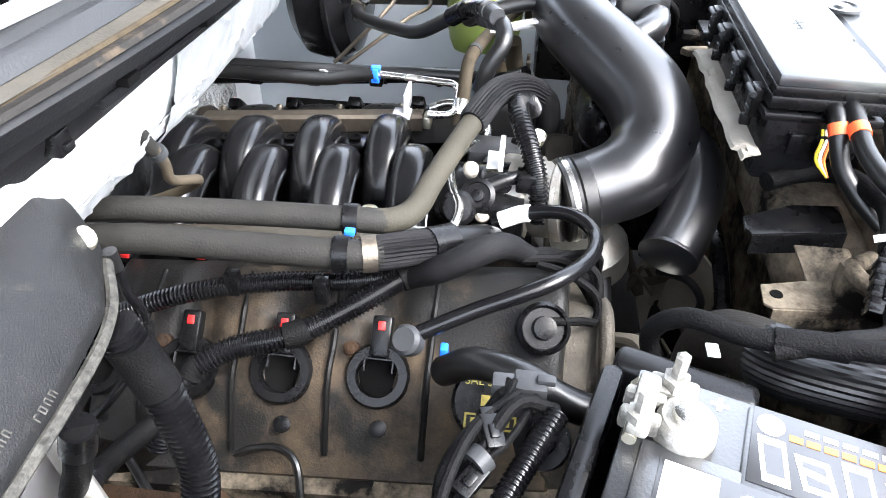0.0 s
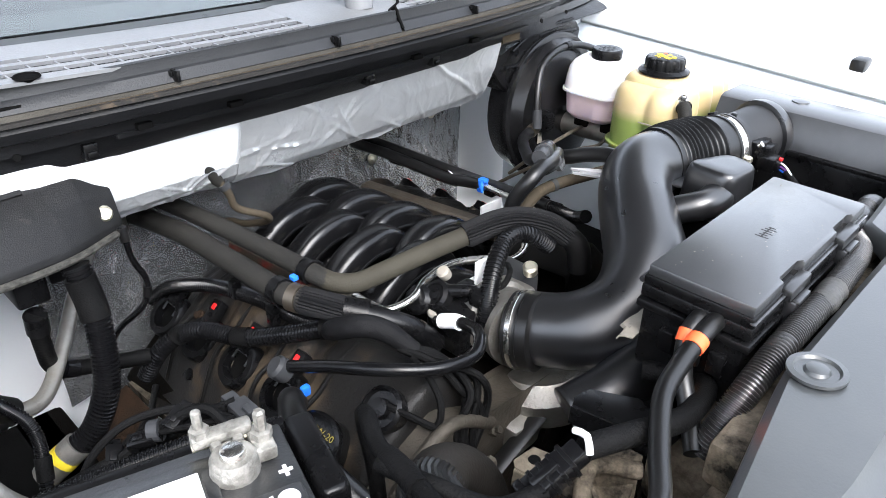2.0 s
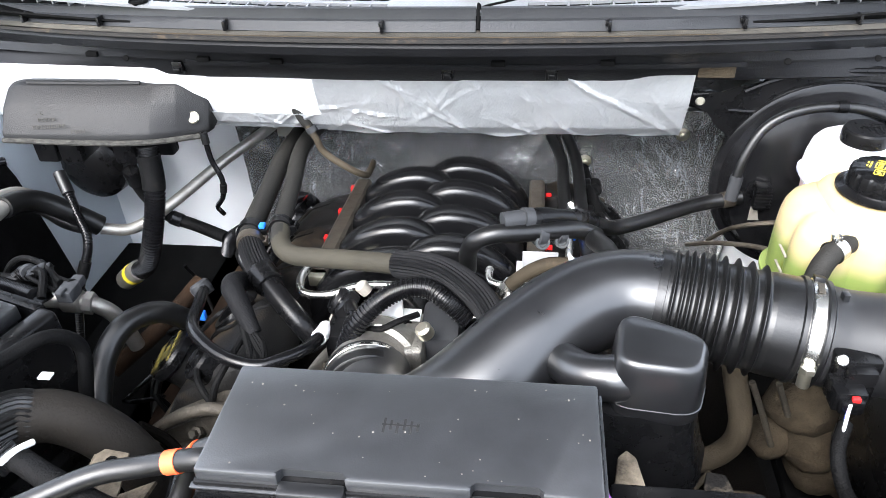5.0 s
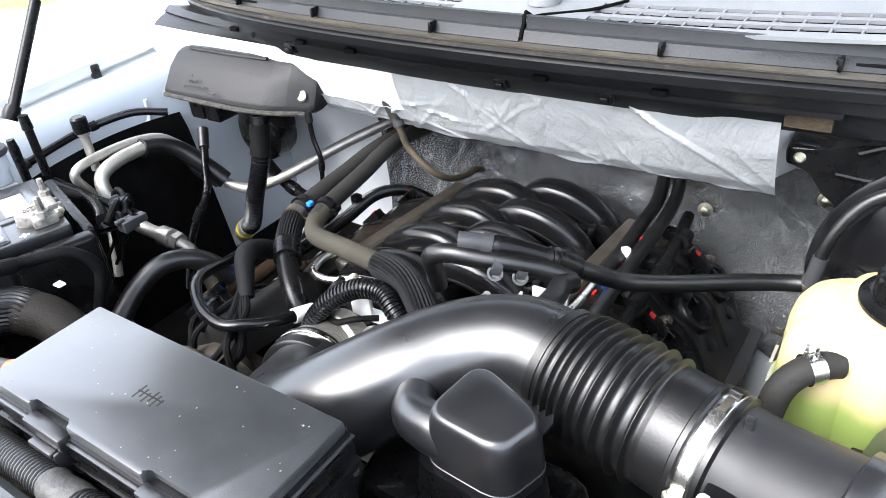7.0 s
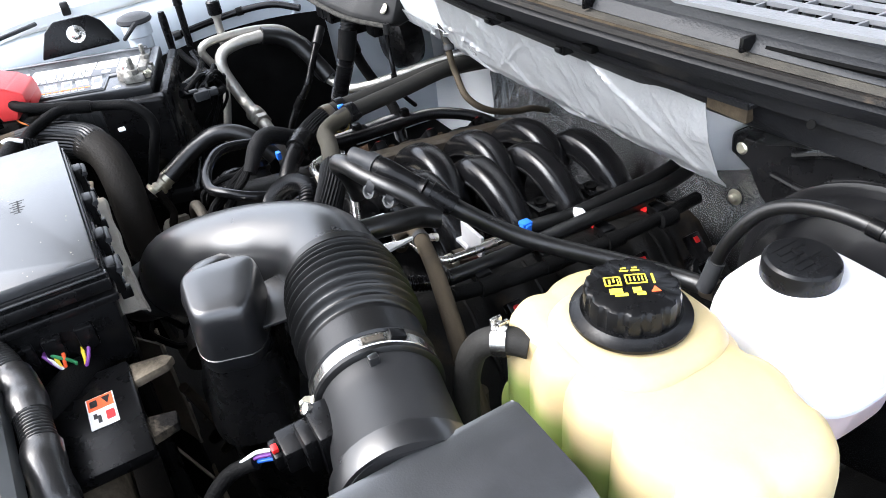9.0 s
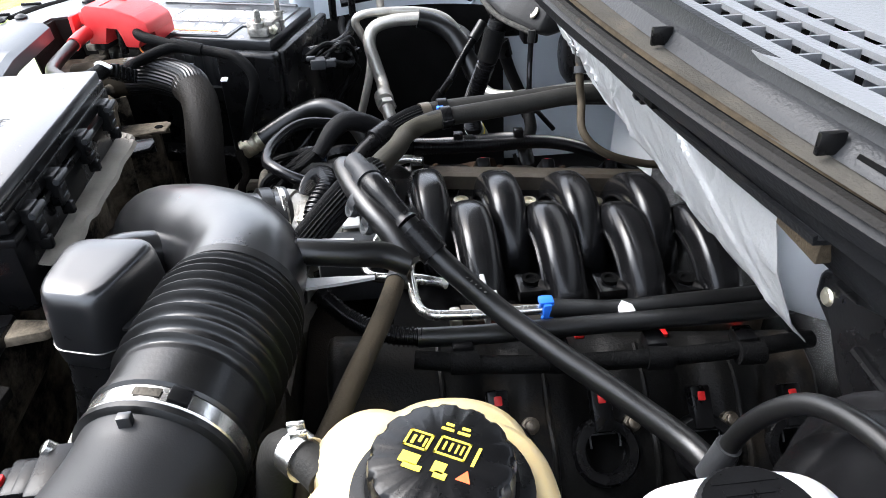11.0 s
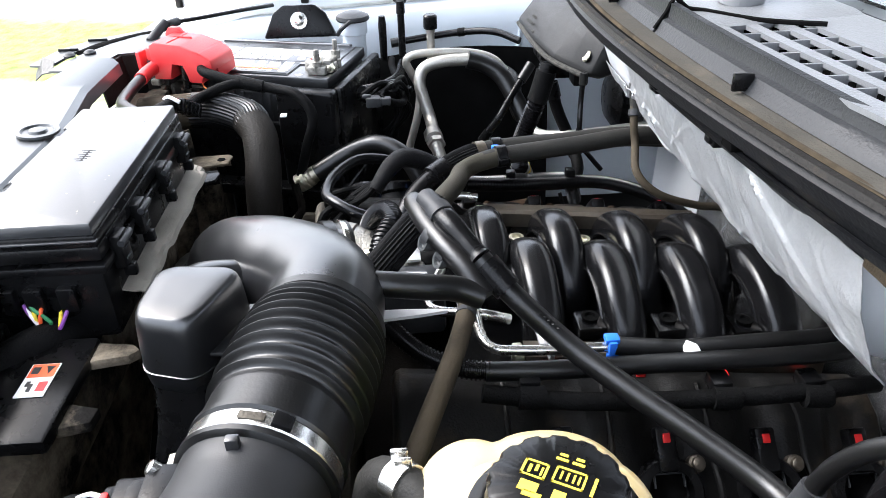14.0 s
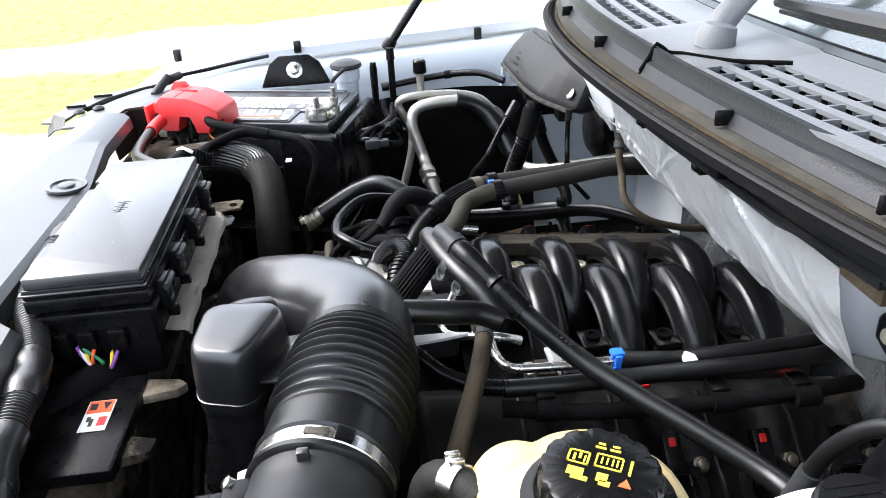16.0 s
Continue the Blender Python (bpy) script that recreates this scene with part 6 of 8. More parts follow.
    moved(b, 0.015, 0.022, 0.010)
    s = thing("brake_booster", (0.54, 0.12, 0.8), "glossy black round brake booster on the firewall", "brake booster")
    part("drum", turned([(0.11, -0.02), (0.135, 0.0), (0.142, 0.03), (0.142, 0.05), (0.148, 0.052), (0.148, 0.060), (0.140, 0.062), (0.128, 0.085), (0.09, 0.10), (0.04, 0.105)], 56, axis_at((0.545, 0.175, 0.935), (0, -1, 0.05))), M_BOOSTER, s)
    part("rolled_rim", turned([(0.146, 0.050), (0.1505, 0.052), (0.1505, 0.060), (0.146, 0.062)], 56, axis_at((0.545, 0.175, 0.935), (0, -1, 0.05))), M_BOOSTER, s)
    vp = part("vacuum_port", merge(turned([(0.014, 0), (0.014, 0.012), (0.009, 0.014), (0.009, 0.030)], 18, axis_at((0.452, 0.088, 0.945), (0, -1, 0))), box(0.444, 0.466, 0.052, 0.074, 0.925, 0.962, 0.003)), M_BLACK, s, "black vacuum check valve")
    part("valve_rib", boxes(bmesh.new(), *[(0.4435, 0.4665, 0.0505, 0.0525, 0.930 + 0.005 * i, 0.932 + 0.005 * i) for i in range(6)], bevel=0), M_BLACK, vp)
    part("pale_label", box(0.448, 0.474, 0.074, 0.0755, 0.895, 0.918, 0.0005), M_FLAP, s, "pale paper tag")
    moved(s, 0.018, 0.012, 0.016)
    mc = thing("brake_master_cylinder", (0.54, -0.02, 0.92), "cast metal brake master cylinder below its reservoir", "master cylinder")
    part("barrel", tube([(0.54, 0.08, 0.935, 0.024), (0.54, 0.03, 0.937, 0.022), (0.54, -0.09, 0.942, 0.021)], 0.022, 20), M_ALU, mc)
    part("outlet", box(0.515, 0.565, -0.06, -0.03, 0.945, 0.965, 0.004), M_DARK, mc)
    part("outlet", box(0.515, 0.565, 0.0, 0.03, 0.945, 0.965, 0.004), M_DARK, mc)
    part("brake_line", tube([(0.515, -0.05, 0.945), (0.47, -0.06, 0.94), (0.44, -0.03, 0.93), (0.40, 0.02, 0.90), (0.38, 0.1, 0.84)], 0.0035, 8), M_RAIL, mc)
    part("brake_line", tube([(0.515, 0.01, 0.945), (0.46, 0.0, 0.95), (0.42, 0.03, 0.92), (0.41, 0.1, 0.85)], 0.0035, 8), M_RAIL, mc)
    moved(mc, 0.015, 0.02, 0.0)
    w = thing("washer_filler", (-0.66, -0.27, 0.85), "pale plastic washer filler neck with a grey flip cap", "washer filler")
    part("neck", turned([(0.022, 0.86), (0.022, 1.04), (0.026, 1.042), (0.026, 1.062), (0.024, 1.066)], 24, pose(-0.660, -0.269, -0.014)), M_APRON, w)
    part("cap", turned([(0.030, 1.066), (0.032, 1.069), (0.030, 1.075), (0.018, 1.080), (0.004, 1.081)], 24, pose(-0.660, -0.269, -0.014)), M_GREYCONN, w)
    part("cap_strap", tube([(-0.631, -0.272, 1.056), (-0.622, -0.288, 1.046), (-0.638, -0.298, 1.031)], 0.004, 8), M_GREYCONN, w)


build_reservoirs()


# ---- boxes and brackets on the firewall ----
def build_firewall_boxes():
    b = thing("control_module_cover", (-0.48, 0.09, 0.99), "dusty black plastic module cover with moulded lettering", "module cover")
    sec = ((0.0, 0.0), (0.002, 0.010), (0.030, 0.044), (0.052, 0.064), (0.066, 0.068), (0.085, 0.062), (0.085, 0.0), (0.04, -0.006))
    rows = []
    for x, k, fy, fz in ((-0.640, 0.86, 0.030, 1.038), (-0.636, 0.95, 0.029, 1.036), (-0.62, 1.0, 0.029, 1.035), (-0.50, 1.0, 0.038, 1.032), (-0.42, 1.0, 0.052, 1.028), (-0.385, 1.08, 0.072, 1.023), (-0.356, 1.06, 0.088, 1.020), (-0.343, 0.8, 0.096, 1.026)):
        rows.append([V(x, fy + y * k * (1.0 if x < -0.4 else 0.55), fz + z * k * 1.05) for y, z in sec])
    bm = loft(rows, close=True)
    bm.verts.ensure_lookup_table()
    n = len(sec)
    bm.faces.new([bm.verts[i] for i in range(n)])
    bm.faces.new([bm.verts[len(bm.verts) - n + i] for i in range(n)])
    bmesh.ops.bevel(bm, geom=list(bm.edges), offset=0.002, segments=1, affect="EDGES")
    part("cover", bm, M_MODULE, b)
    part("ridge", tube([(-0.61, 0.088, 1.104), (-0.52, 0.094, 1.101), (-0.44, 0.104, 1.098)], 0.004, 8), M_MODULE, b)
    part("lower_lip", tube([(-0.64, 0.030, 1.036), (-0.5, 0.036, 1.031), (-0.42, 0.050, 1.027), (-0.35, 0.090, 1.020)], 0.0045, 8), M_SCUFF, b, "scuffed lower edge")
    part("screw", merge(turned([(0.009, 0), (0.010, 0.002), (0.008, 0.004), (0.007, 0.003), (0.002, 0.003)], 14, axis_at((-0.363, 0.093, 1.048), (0.0, -0.85, 0.5)))), M_ZINC, b)
    ml, mr = bmesh.new(), random.Random(17)
    for x0, y0, count in ((-0.600, 0.012, 4), (-0.585, 0.001, 5), (-0.592, -0.010, 9), (-0.530, -0.020, 4)):
        for i in range(count):
            x = x0 + 0.0058 * i
            boxes(ml, (x, x + 0.0009, y0, y0 + 0.0052, 0, 0.0005), (x, x + 0.0036, y0 + 0.0043, y0 + 0.0052, 0, 0.0005), bevel=0)
            if mr.random() < 0.6:
                boxes(ml, (x + 0.0027, x + 0.0036, y0, y0 + 0.0043, 0, 0.0005), bevel=0)
            if mr.random() < 0.6:
                boxes(ml, (x + 0.0009, x + 0.0036, y0, y0 + 0.0009, 0, 0.0005), bevel=0)
    ml.transform(Matrix.Translation((0, 0.0725, 1.0880)) @ Matrix.Rotation(radians(44), 4, "X") @ Matrix.Rotation(radians(4), 4, "Z"))
    part("moulded_lettering", ml, M_SCUFF, b)
    for x in (-0.60, -0.56, -0.47, -0.425):
        part("connector", box(x - 0.018, x + 0.018, 0.055 + (0.03 if x > -0.45 else 0), 0.11, 0.985, 1.034, 0.004), M_BLACK, b)
    moved(b, -0.002, 0.014, 0.003)
    r = thing("cowl_corner_bracket", (0.55, 0.11, 1.03), "black plastic cowl corner bracket with moulded steps", "bracket")
    out = [(0.357, 1.066), (0.355, 1.088), (0.361, 1.093), (0.398, 1.092), (0.425, 1.096), (0.452, 1.108), (0.480, 1.124), (0.530, 1.132), (0.600, 1.130), (0.640, 1.118), (0.655, 1.100), (0.650, 1.078), (0.62, 1.084), (0.56, 1.084), (0.523, 1.074), (0.494, 1.052), (0.480, 1.022), (0.472, 1.016), (0.424, 1.015), (0.416, 1.020), (0.408, 1.040), (0.388, 1.066)]
    part("plate", prism(out, 0.055, Matrix.Translation((0, 0.137, 0)) @ Matrix.Rotation(radians(90), 4, "X"), 0.006, 3), M_BLACK, r)
    part("step_rib", tube([(0.412, 0.081, 1.066), (0.452, 0.080, 1.066), (0.472, 0.080, 1.084), (0.505, 0.080, 1.100), (0.56, 0.080, 1.108), (0.635, 0.080, 1.102)], 0.0035, 8), M_BLACK, r)
    part("upper_rib", tube([(0.43, 0.082, 1.094), (0.47, 0.081, 1.112), (0.53, 0.081, 1.124), (0.62, 0.081, 1.126)], 0.004, 8), M_BLACK, r)
    for x in (0.535, 0.555, 0.575):
        part("vent_slot", box(x - 0.007, x + 0.007, 0.0805, 0.0825, 1.090 + 0.1 * (x - 0.535), 1.093 + 0.1 * (x - 0.535), 0.0005), M_SPLASH, r)
    part("screw", turned([(0.0065, 0), (0.0070, 0.002), (0.005, 0.004), (0.003, 0.004)], 12, axis_at((0.372, 0.084, 1.078), (0, -1, 0.1))), M_ZINC, r)
    moved(r, 0.010, 0.062, -0.006)
    p = thing("strut_bracket", (-0.66, -0.37, 1.0), "black steel bracket with a silver bolt on the inner fender", "bracket")
    part("plate", prism([(-0.07, -0.03), (0.07, -0.03), (0.05, 0.015), (0.03, 0.03), (-0.03, 0.03), (-0.05, 0.015)], 0.02, Matrix.Translation((-0.705, -0.372, 1.042)) @ Matrix.Rotation(radians(90), 4, "Z") @ Matrix.Rotation(radians(75), 4, "X"), 0.004), M_BLACK, p)
    part("bolt", turned([(0.015, 0), (0.016, 0.003), (0.010, 0.004), (0.009, 0.009), (0.006, 0.011)], 18, axis_at((-0.682, -0.372, 1.049), (1, 0, 0.3))), M_STEEL, p)
    g = thing("hood_strut", (-0.76, -0.1, 1.05), "thin black gas strut holding up the hood", "gas strut")
    part("cylinder", tube([(-0.735, -0.175, 1.075), (-0.76, -0.06, 1.22)], 0.009, 14), M_BLACK, g)
    part("rod", tube([(-0.76, -0.06, 1.22), (-0.80, 0.12, 1.45)], 0.005, 10), M_STEEL, g)
    part("ball_socket", turned([(0.012, -0.01), (0.014, 0), (0.012, 0.014)], 14, axis_at((-0.735, -0.178, 1.072), (0, 0.6, 0.8))), M_BLACK, g)
    bl = thing("blower_housing", (-0.6, 0.24, 0.85), "round black heater blower housing on the firewall", "blower housing")
    part("drum", turned([(0.060, 0), (0.066, 0.02), (0.062, 0.05), (0.042, 0.065), (0.014, 0.067)], 30, axis_at((-0.665, 0.30, 0.875), (0, -1, 0))), M_BLACK, bl)
    w = thing("label_bracket", (0.25, -0.52, 0.9), "dirty black bracket with an orange and white warning sticker", "bracket")
    part("plate", box(0.205, 0.33, -0.548, -0.470, 0.968, 0.982, 0.004), M_BLACK, w)
    part("lip", box(0.20, 0.335, -0.56, -0.545, 0.93, 1.0, 0.004), M_BLACK, w)
    part("finger", prism([(0.208, -0.475), (0.236, -0.475), (0.230, -0.440), (0.222, -0.432), (0.214, -0.440)], 0.010, Matrix.Translation((0, 0, 0.968)), 0.002), M_DIRTY, w)
    part("finger", prism([(0.280, -0.475), (0.310, -0.475), (0.304, -0.448), (0.288, -0.446)], 0.010, Matrix.Translation((0, 0, 0.964)), 0.002), M_DIRTY, w)
    st = part("sticker", box(0.241, 0.281, -0.512, -0.489, 0.9823, 0.9832, 0.0002), M_PRINT, w, "white warning sticker with an orange field")
    part("orange_field", box(0.242, 0.258, -0.511, -0.490, 0.9832, 0.9836, 0), M_ORANGE, st)
    part("pictogram", merge(prism([(0.245, -0.499), (0.255, -0.495), (0.245, -0.492)], 0.0004, Matrix.Translation((0, 0, 0.9836)), 0), boxes(bmesh.new(), (0.246, 0.254, -0.509, -0.503, 0.9836, 0.984), (0.263, 0.269, -0.508, -0.505, 0.9832, 0.9837), (0.266, 0.275, -0.505, -0.502, 0.9832, 0.9837), bevel=0)), M_LABEL, st)
    part("red_symbol", box(0.264, 0.275, -0.498, -0.491, 0.9832, 0.9837, 0), M_RED, st)
    moved(w, 0.018, 0.008, 0.018)


build_firewall_boxes()


# ---- throttle body and sensors ----
def build_throttle():
    t = thing("throttle_body", (-0.03, -0.24, 0.87), "cast aluminium throttle body with black sensors", "throttle body")
    part("barrel", turned([(0.052, 0), (0.052, 0.02), (0.046, 0.024), (0.046, 0.05), (0.049, 0.052), (0.049, 0.062)], 34, axis_at((-0.020, -0.215, 0.895), (-0.25, -1, 0.18))), M_ALU, t)
    part("casting", boxes(bmesh.new(), (-0.045, 0.03, -0.25, -0.195, 0.895, 0.930), (0.0, 0.05, -0.215, -0.17, 0.88, 0.925), bevel=0.007), M_ALU, t)
    sn = part("position_sensor", merge(turned([(0.019, 0), (0.020, 0.004), (0.020, 0.014), (0.015, 0.017), (0.014, 0.014), (0.008, 0.014), (0.007, 0.018), (0.003, 0.019)], 24, axis_at((-0.072, -0.172, 0.925), (-0.75, 0.1, 0.65))), tube([(-0.070, -0.180, 0.938, 0.009), (-0.058, -0.205, 0.944, 0.008), (-0.045, -0.222, 0.942, 0.008)], 0.008, 10), box(-0.066, -0.040, -0.236, -0.212, 0.930, 0.952, 0.003)), M_BLACK, t, "black throttle position sensor")
    for p in ((-0.056, -0.160, 0.950), (-0.090, -0.178, 0.912)):
        part("sensor_bolt", turned([(0.008, -0.008), (0.009, 0.0), (0.009, 0.005), (0.006, 0.008)], 12, axis_at(p, (-0.6, 0, 0.8))), M_FLAP, sn, "dusty cream bolt head")
    part("wire_stub", tube([(-0.040, -0.226, 0.942), (-0.020, -0.232, 0.948), (0.0, -0.225, 0.955), (0.02, -0.205, 0.95)], 0.004, 8), M_TAPE, sn)
    part("bracket", boxes(bmesh.new(), (-0.03, 0.0, -0.196, -0.190, 0.93, 0.968), (-0.03, 0.02, -0.196, -0.176, 0.930, 0.934), bevel=0.001), M_WHITE, t, "pale tin bracket")
    part("actuator_cover", boxes(bmesh.new(), (-0.095, -0.055, -0.225, -0.165, 0.865, 0.925), (-0.06, -0.02, -0.21, -0.17, 0.905, 0.935), bevel=0.006), M_BLACK, t)
    part("knob", turned([(0.020, 0), (0.021, 0.012), (0.016, 0.018), (0.005, 0.019)], 22, axis_at((-0.085, -0.150, 0.915), (-0.8, 0, 0.6))), M_BLACK, t)
    for p in ((-0.009, -0.157, 0.921), (-0.065, -0.165, 0.905), (0.03, -0.235, 0.955)):
        part("bolt", turned([(0.010, -0.012), (0.010, 0.0), (0.007, 0.003)], 14, axis_at(p, (-0.4, -0.2, 1))), M_ZINC, t)
    part("seal_mark", box(-0.055, -0.047, -0.213, -0.205, 0.925, 0.938, 0.001), M_GWIRE, t)
    part("grey_housing", boxes(bmesh.new(), (0.02, 0.07, -0.225, -0.15, 0.86, 0.93), bevel=0.008), M_GREYCONN, t)


build_throttle()


# ---- hoses, pipes and looms ----
def clip_on(parent, p, d, r, name="hose_clip", material=M_BLACK):
    """A plastic double-ear clip round a hose at p, along d."""
    m = axis_at(p, d)
    bm = merge(turned([(r + 0.0005, -0.007), (r + 0.003, -0.007), (r + 0.003, 0.007), (r + 0.0005, 0.007)], 18, m))
    ears = boxes(bmesh.new(), (r, r + 0.009, -0.004, 0.004, -0.008, -0.005), (r, r + 0.009, -0.004, 0.004, 0.005, 0.008), (r + 0.006, r + 0.009, -0.004, 0.004, -0.008, 0.008), bevel=0.0008)
    ears.transform(m)
    return part(name, merge(bm, ears), material, parent)


def fluted(pts, r, n=26, depth=0.10, step=0.005):
    """A braided or pleated sleeve with lengthwise ribs."""
    path, _ = spline(pts, step)
    bm = bmesh.new()
    seg = n * 2
    rings = []
    t0 = (path[1] - path[0]).normalized()
    nrm = (V(0, 0, 1) - t0 * t0.z).normalized()
    for i, p in enumerate(path):
        t = (path[min(i + 1, len(path) - 1)] - path[max(i - 1, 0)]).normalized()
        nrm = (nrm - t * nrm.dot(t)).normalized()
        bi = t.cross(nrm)
        end = 0.92 if i in (0, len(path) - 1) else 1.0
        rings.append([bm.verts.new(p + (nrm * math.cos(2 * math.pi * k / seg + i * 0.012) + bi * math.sin(2 * math.pi * k / seg + i * 0.012)) * r * end * (1 - depth * (k % 2))) for k in range(seg)])
    for a, b in zip(rings, rings[1:]):
        for k in range(seg):
            bm.faces.new((a[k], a[(k + 1) % seg], b[(k + 1) % seg], b[k]))
    bm.faces.new(rings[0][::-1])
    bm.faces.new(rings[-1])
    return bm


def build_heater_hoses():
    a = [(-0.225, 0.315, 0.955), (-0.222, 0.163, 0.974), (-0.206, 0.050, 0.971), (-0.193, -0.052, 0.966), (-0.183, -0.088, 0.961), (-0.160, -0.110, 0.960), (-0.115, -0.122, 0.966), (-0.055, -0.141, 0.978), (0.002, -0.160, 0.988)]
    h = hose("heater_hose", "grey-brown rubber heater hose with a pleated sleeve", a, 0.0128, M_HOSE, group="heater hoses")
    part("sleeve", fluted([(-0.012, -0.155, 0.986), (0.030, -0.172, 0.996), (0.062, -0.188, 0.996), (0.095, -0.212, 0.985), (0.116, -0.236, 0.966)], 0.0175), M_BRAID, h, "black pleated protective sleeve")
    part("end_elbow", tube([(0.112, -0.232, 0.970, 0.016), (0.124, -0.245, 0.950, 0.017), (0.128, -0.25, 0.915, 0.017)], 0.016), M_RUBBER, h)
    part("bleached_bend", tube(a[3:], 0.0131), M_TANHOSE, h, "sun-bleached tan bend")
    clip_on(h, (-0.193, -0.052, 0.966), (0.12, -1, -0.05), 0.0128)
    b = [(-0.262, 0.315, 0.940), (-0.253, 0.161, 0.961), (-0.245, 0.050, 0.960), (-0.238, -0.053, 0.957), (-0.228, -0.090, 0.955)]
    g = hose("heater_hose", "dark rubber heater hose ending in a black quick connector", b, 0.0150, M_HOSE, group="heater hoses")
    part("sleeve", fluted([(-0.230, -0.083, 0.955), (-0.215, -0.108, 0.952), (-0.196, -0.135, 0.946)], 0.0175), M_BRAID, g, "black pleated protective sleeve")
    part("connector", merge(tube([(-0.200, -0.130, 0.947, 0.019), (-0.180, -0.152, 0.941, 0.019)], 0.019), tube([(-0.184, -0.148, 0.942, 0.015), (-0.160, -0.172, 0.932, 0.014), (-0.135, -0.190, 0.915, 0.014), (-0.11, -0.20, 0.885, 0.014)], 0.014)), M_BLACK, g)
    clip_on(g, (-0.238, -0.053, 0.957), (0.1, -1, 0), 0.0150)
    clip_on(g, (-0.231, -0.078, 0.955), (0.3, -1, 0), 0.0152, "hose_clamp", M_RAIL)
    part("blue_tab", box(-0.222, -0.214, -0.062, -0.052, 0.966, 0.972, 0.001), M_BLUE, g)


build_heater_hoses()


def build_looms():
    L = [(-0.290, -0.124, 0.908), (-0.268, -0.183, 0.930), (-0.243, -0.250, 0.950), (-0.198, -0.287, 0.947), (-0.152, -0.297, 0.942), (-0.123, -0.283, 0.942), (-0.104, -0.258, 0.936), (-0.097, -0.220, 0.924), (-0.100, -0.190, 0.910)]
    t = hose("vent_tube", "glossy black plastic vent tube bent in a loop", L, 0.0078, M_LOOM, "vent tube")
    part("end_plug", turned([(0.013, -0.008), (0.0145, 0.0), (0.0145, 0.010), (0.011, 0.014)], 20, axis_at((-0.291, -0.126, 0.905), (-0.6, 0.3, 0.75))), M_GREYCONN, t)
    part("white_tag", tube([(-0.0985, -0.230, 0.927), (-0.097, -0.220, 0.924), (-0.099, -0.198, 0.914)], 0.0098), M_WHITE, t, "white paper tag")
    part("blue_clip", box(-0.289, -0.278, -0.162, -0.154, 0.882, 0.896, 0.002), M_BLUE, t)
    C = [(-0.198, -0.132, 0.922), (-0.216, -0.105, 0.914), (-0.242, -0.068, 0.900), (-0.276, -0.014, 0.884), (-0.296, 0.043, 0.876), (-0.318, 0.078, 0.862), (-0.345, 0.092, 0.838), (-0.365, 0.105, 0.800)]
    cl = hose("coil_loom", "ribbed black loom across the cam cover", C, 0.0122, M_LOOM, "wiring loom", 0.0042)
    part("taped_end", tube([C[0], (-0.207, -0.118, 0.918), C[1]], 0.0136), M_TAPE, cl)
    for k in (3, 5):
        part("tape_band", tube([tuple(V(*C[k]).lerp(V(*C[k - 1]), 0.16)), C[k], tuple(V(*C[k]).lerp(V(*C[k + 1]), 0.2))], 0.0134), M_TAPE, cl)
    D = [(-0.262, 0.29, 0.79), (-0.262, 0.235, 0.835), (-0.257, 0.175, 0.868), (-0.244, 0.105, 0.893), (-0.226, 0.020, 0.903), (-0.220, -0.050, 0.908), (-0.212, -0.105, 0.916)]
    d = hose("injector_loom", "ribbed black loom along the fuel rail", D, 0.0105, M_LOOM, "wiring loom", 0.0042)
    for y, z in ((0.06, 0.905), (-0.03, 0.906)):
        part("loom_clip", box(-0.244, -0.230, y - 0.007, y + 0.007, z - 0.012, z + 0.016, 0.002), M_BLACK, d)
    s = thing("loom_junction", (-0.2, -0.19, 0.92), "braided black sleeve over a wiring junction", "wiring loom")
    part("sleeve", tube([(-0.212, -0.112, 0.912, 0.011), (-0.226, -0.148, 0.942, 0.0135), (-0.217, -0.183, 0.960, 0.0140), (-0.201, -0.206, 0.957, 0.0130), (-0.178, -0.232, 0.930, 0.010)], 0.013, 18, 0.004), M_BRAID, s)
    rng = random.Random(11)
    for k in range(6):
        o = [rng.uniform(-0.014, 0.014) for _ in range(6)]
        p = [(-0.195, -0.222, 0.938), (-0.165 + o[0], -0.255 + o[1], 0.925), (-0.150 + o[2], -0.290 + o[3], 0.900 + o[4]), (-0.165 + 2 * o[5], -0.310, 0.860), (-0.18 + 2 * o[0], -0.325, 0.80)]
        part("branch_wire", tube(p, 0.0048, 8), M_TAPE, s)
    part("sensor_wire", tube([(-0.246, -0.250, 0.905), (-0.235, -0.285, 0.900), (-0.215, -0.303, 0.885), (-0.205, -0.300, 0.91), (-0.195, -0.27, 0.925), (-0.19, -0.24, 0.93)], 0.0042, 8), M_TAPE, s)
    P = [(-0.425, 0.060, 1.025), (-0.423, 0.050, 0.990), (-0.424, 0.039, 0.950), (-0.438, 0.020, 0.885), (-0.464, 0.023, 0.830), (-0.499, 0.033, 0.803)]
    p = hose("drain_hose", "thick ribbed black hose below the module cover", P, 0.0158, M_LOOM, "hose", 0.0048)
    part("taped_end", tube([(-0.425, 0.056, 1.012), (-0.423, 0.048, 0.982), (-0.4235, 0.042, 0.962)], 0.0172), M_TAPE, p)
    part("pale_end", tube([(-0.484, 0.028, 0.815), (-0.505, 0.035, 0.798), (-0.525, 0.044, 0.780)], 0.0175), M_PIPE, p, "pale end with a yellow band")
    part("yellow_band", tube([(-0.498, 0.033, 0.804), (-0.505, 0.035, 0.798)], 0.0182), M_YWIRE, p)
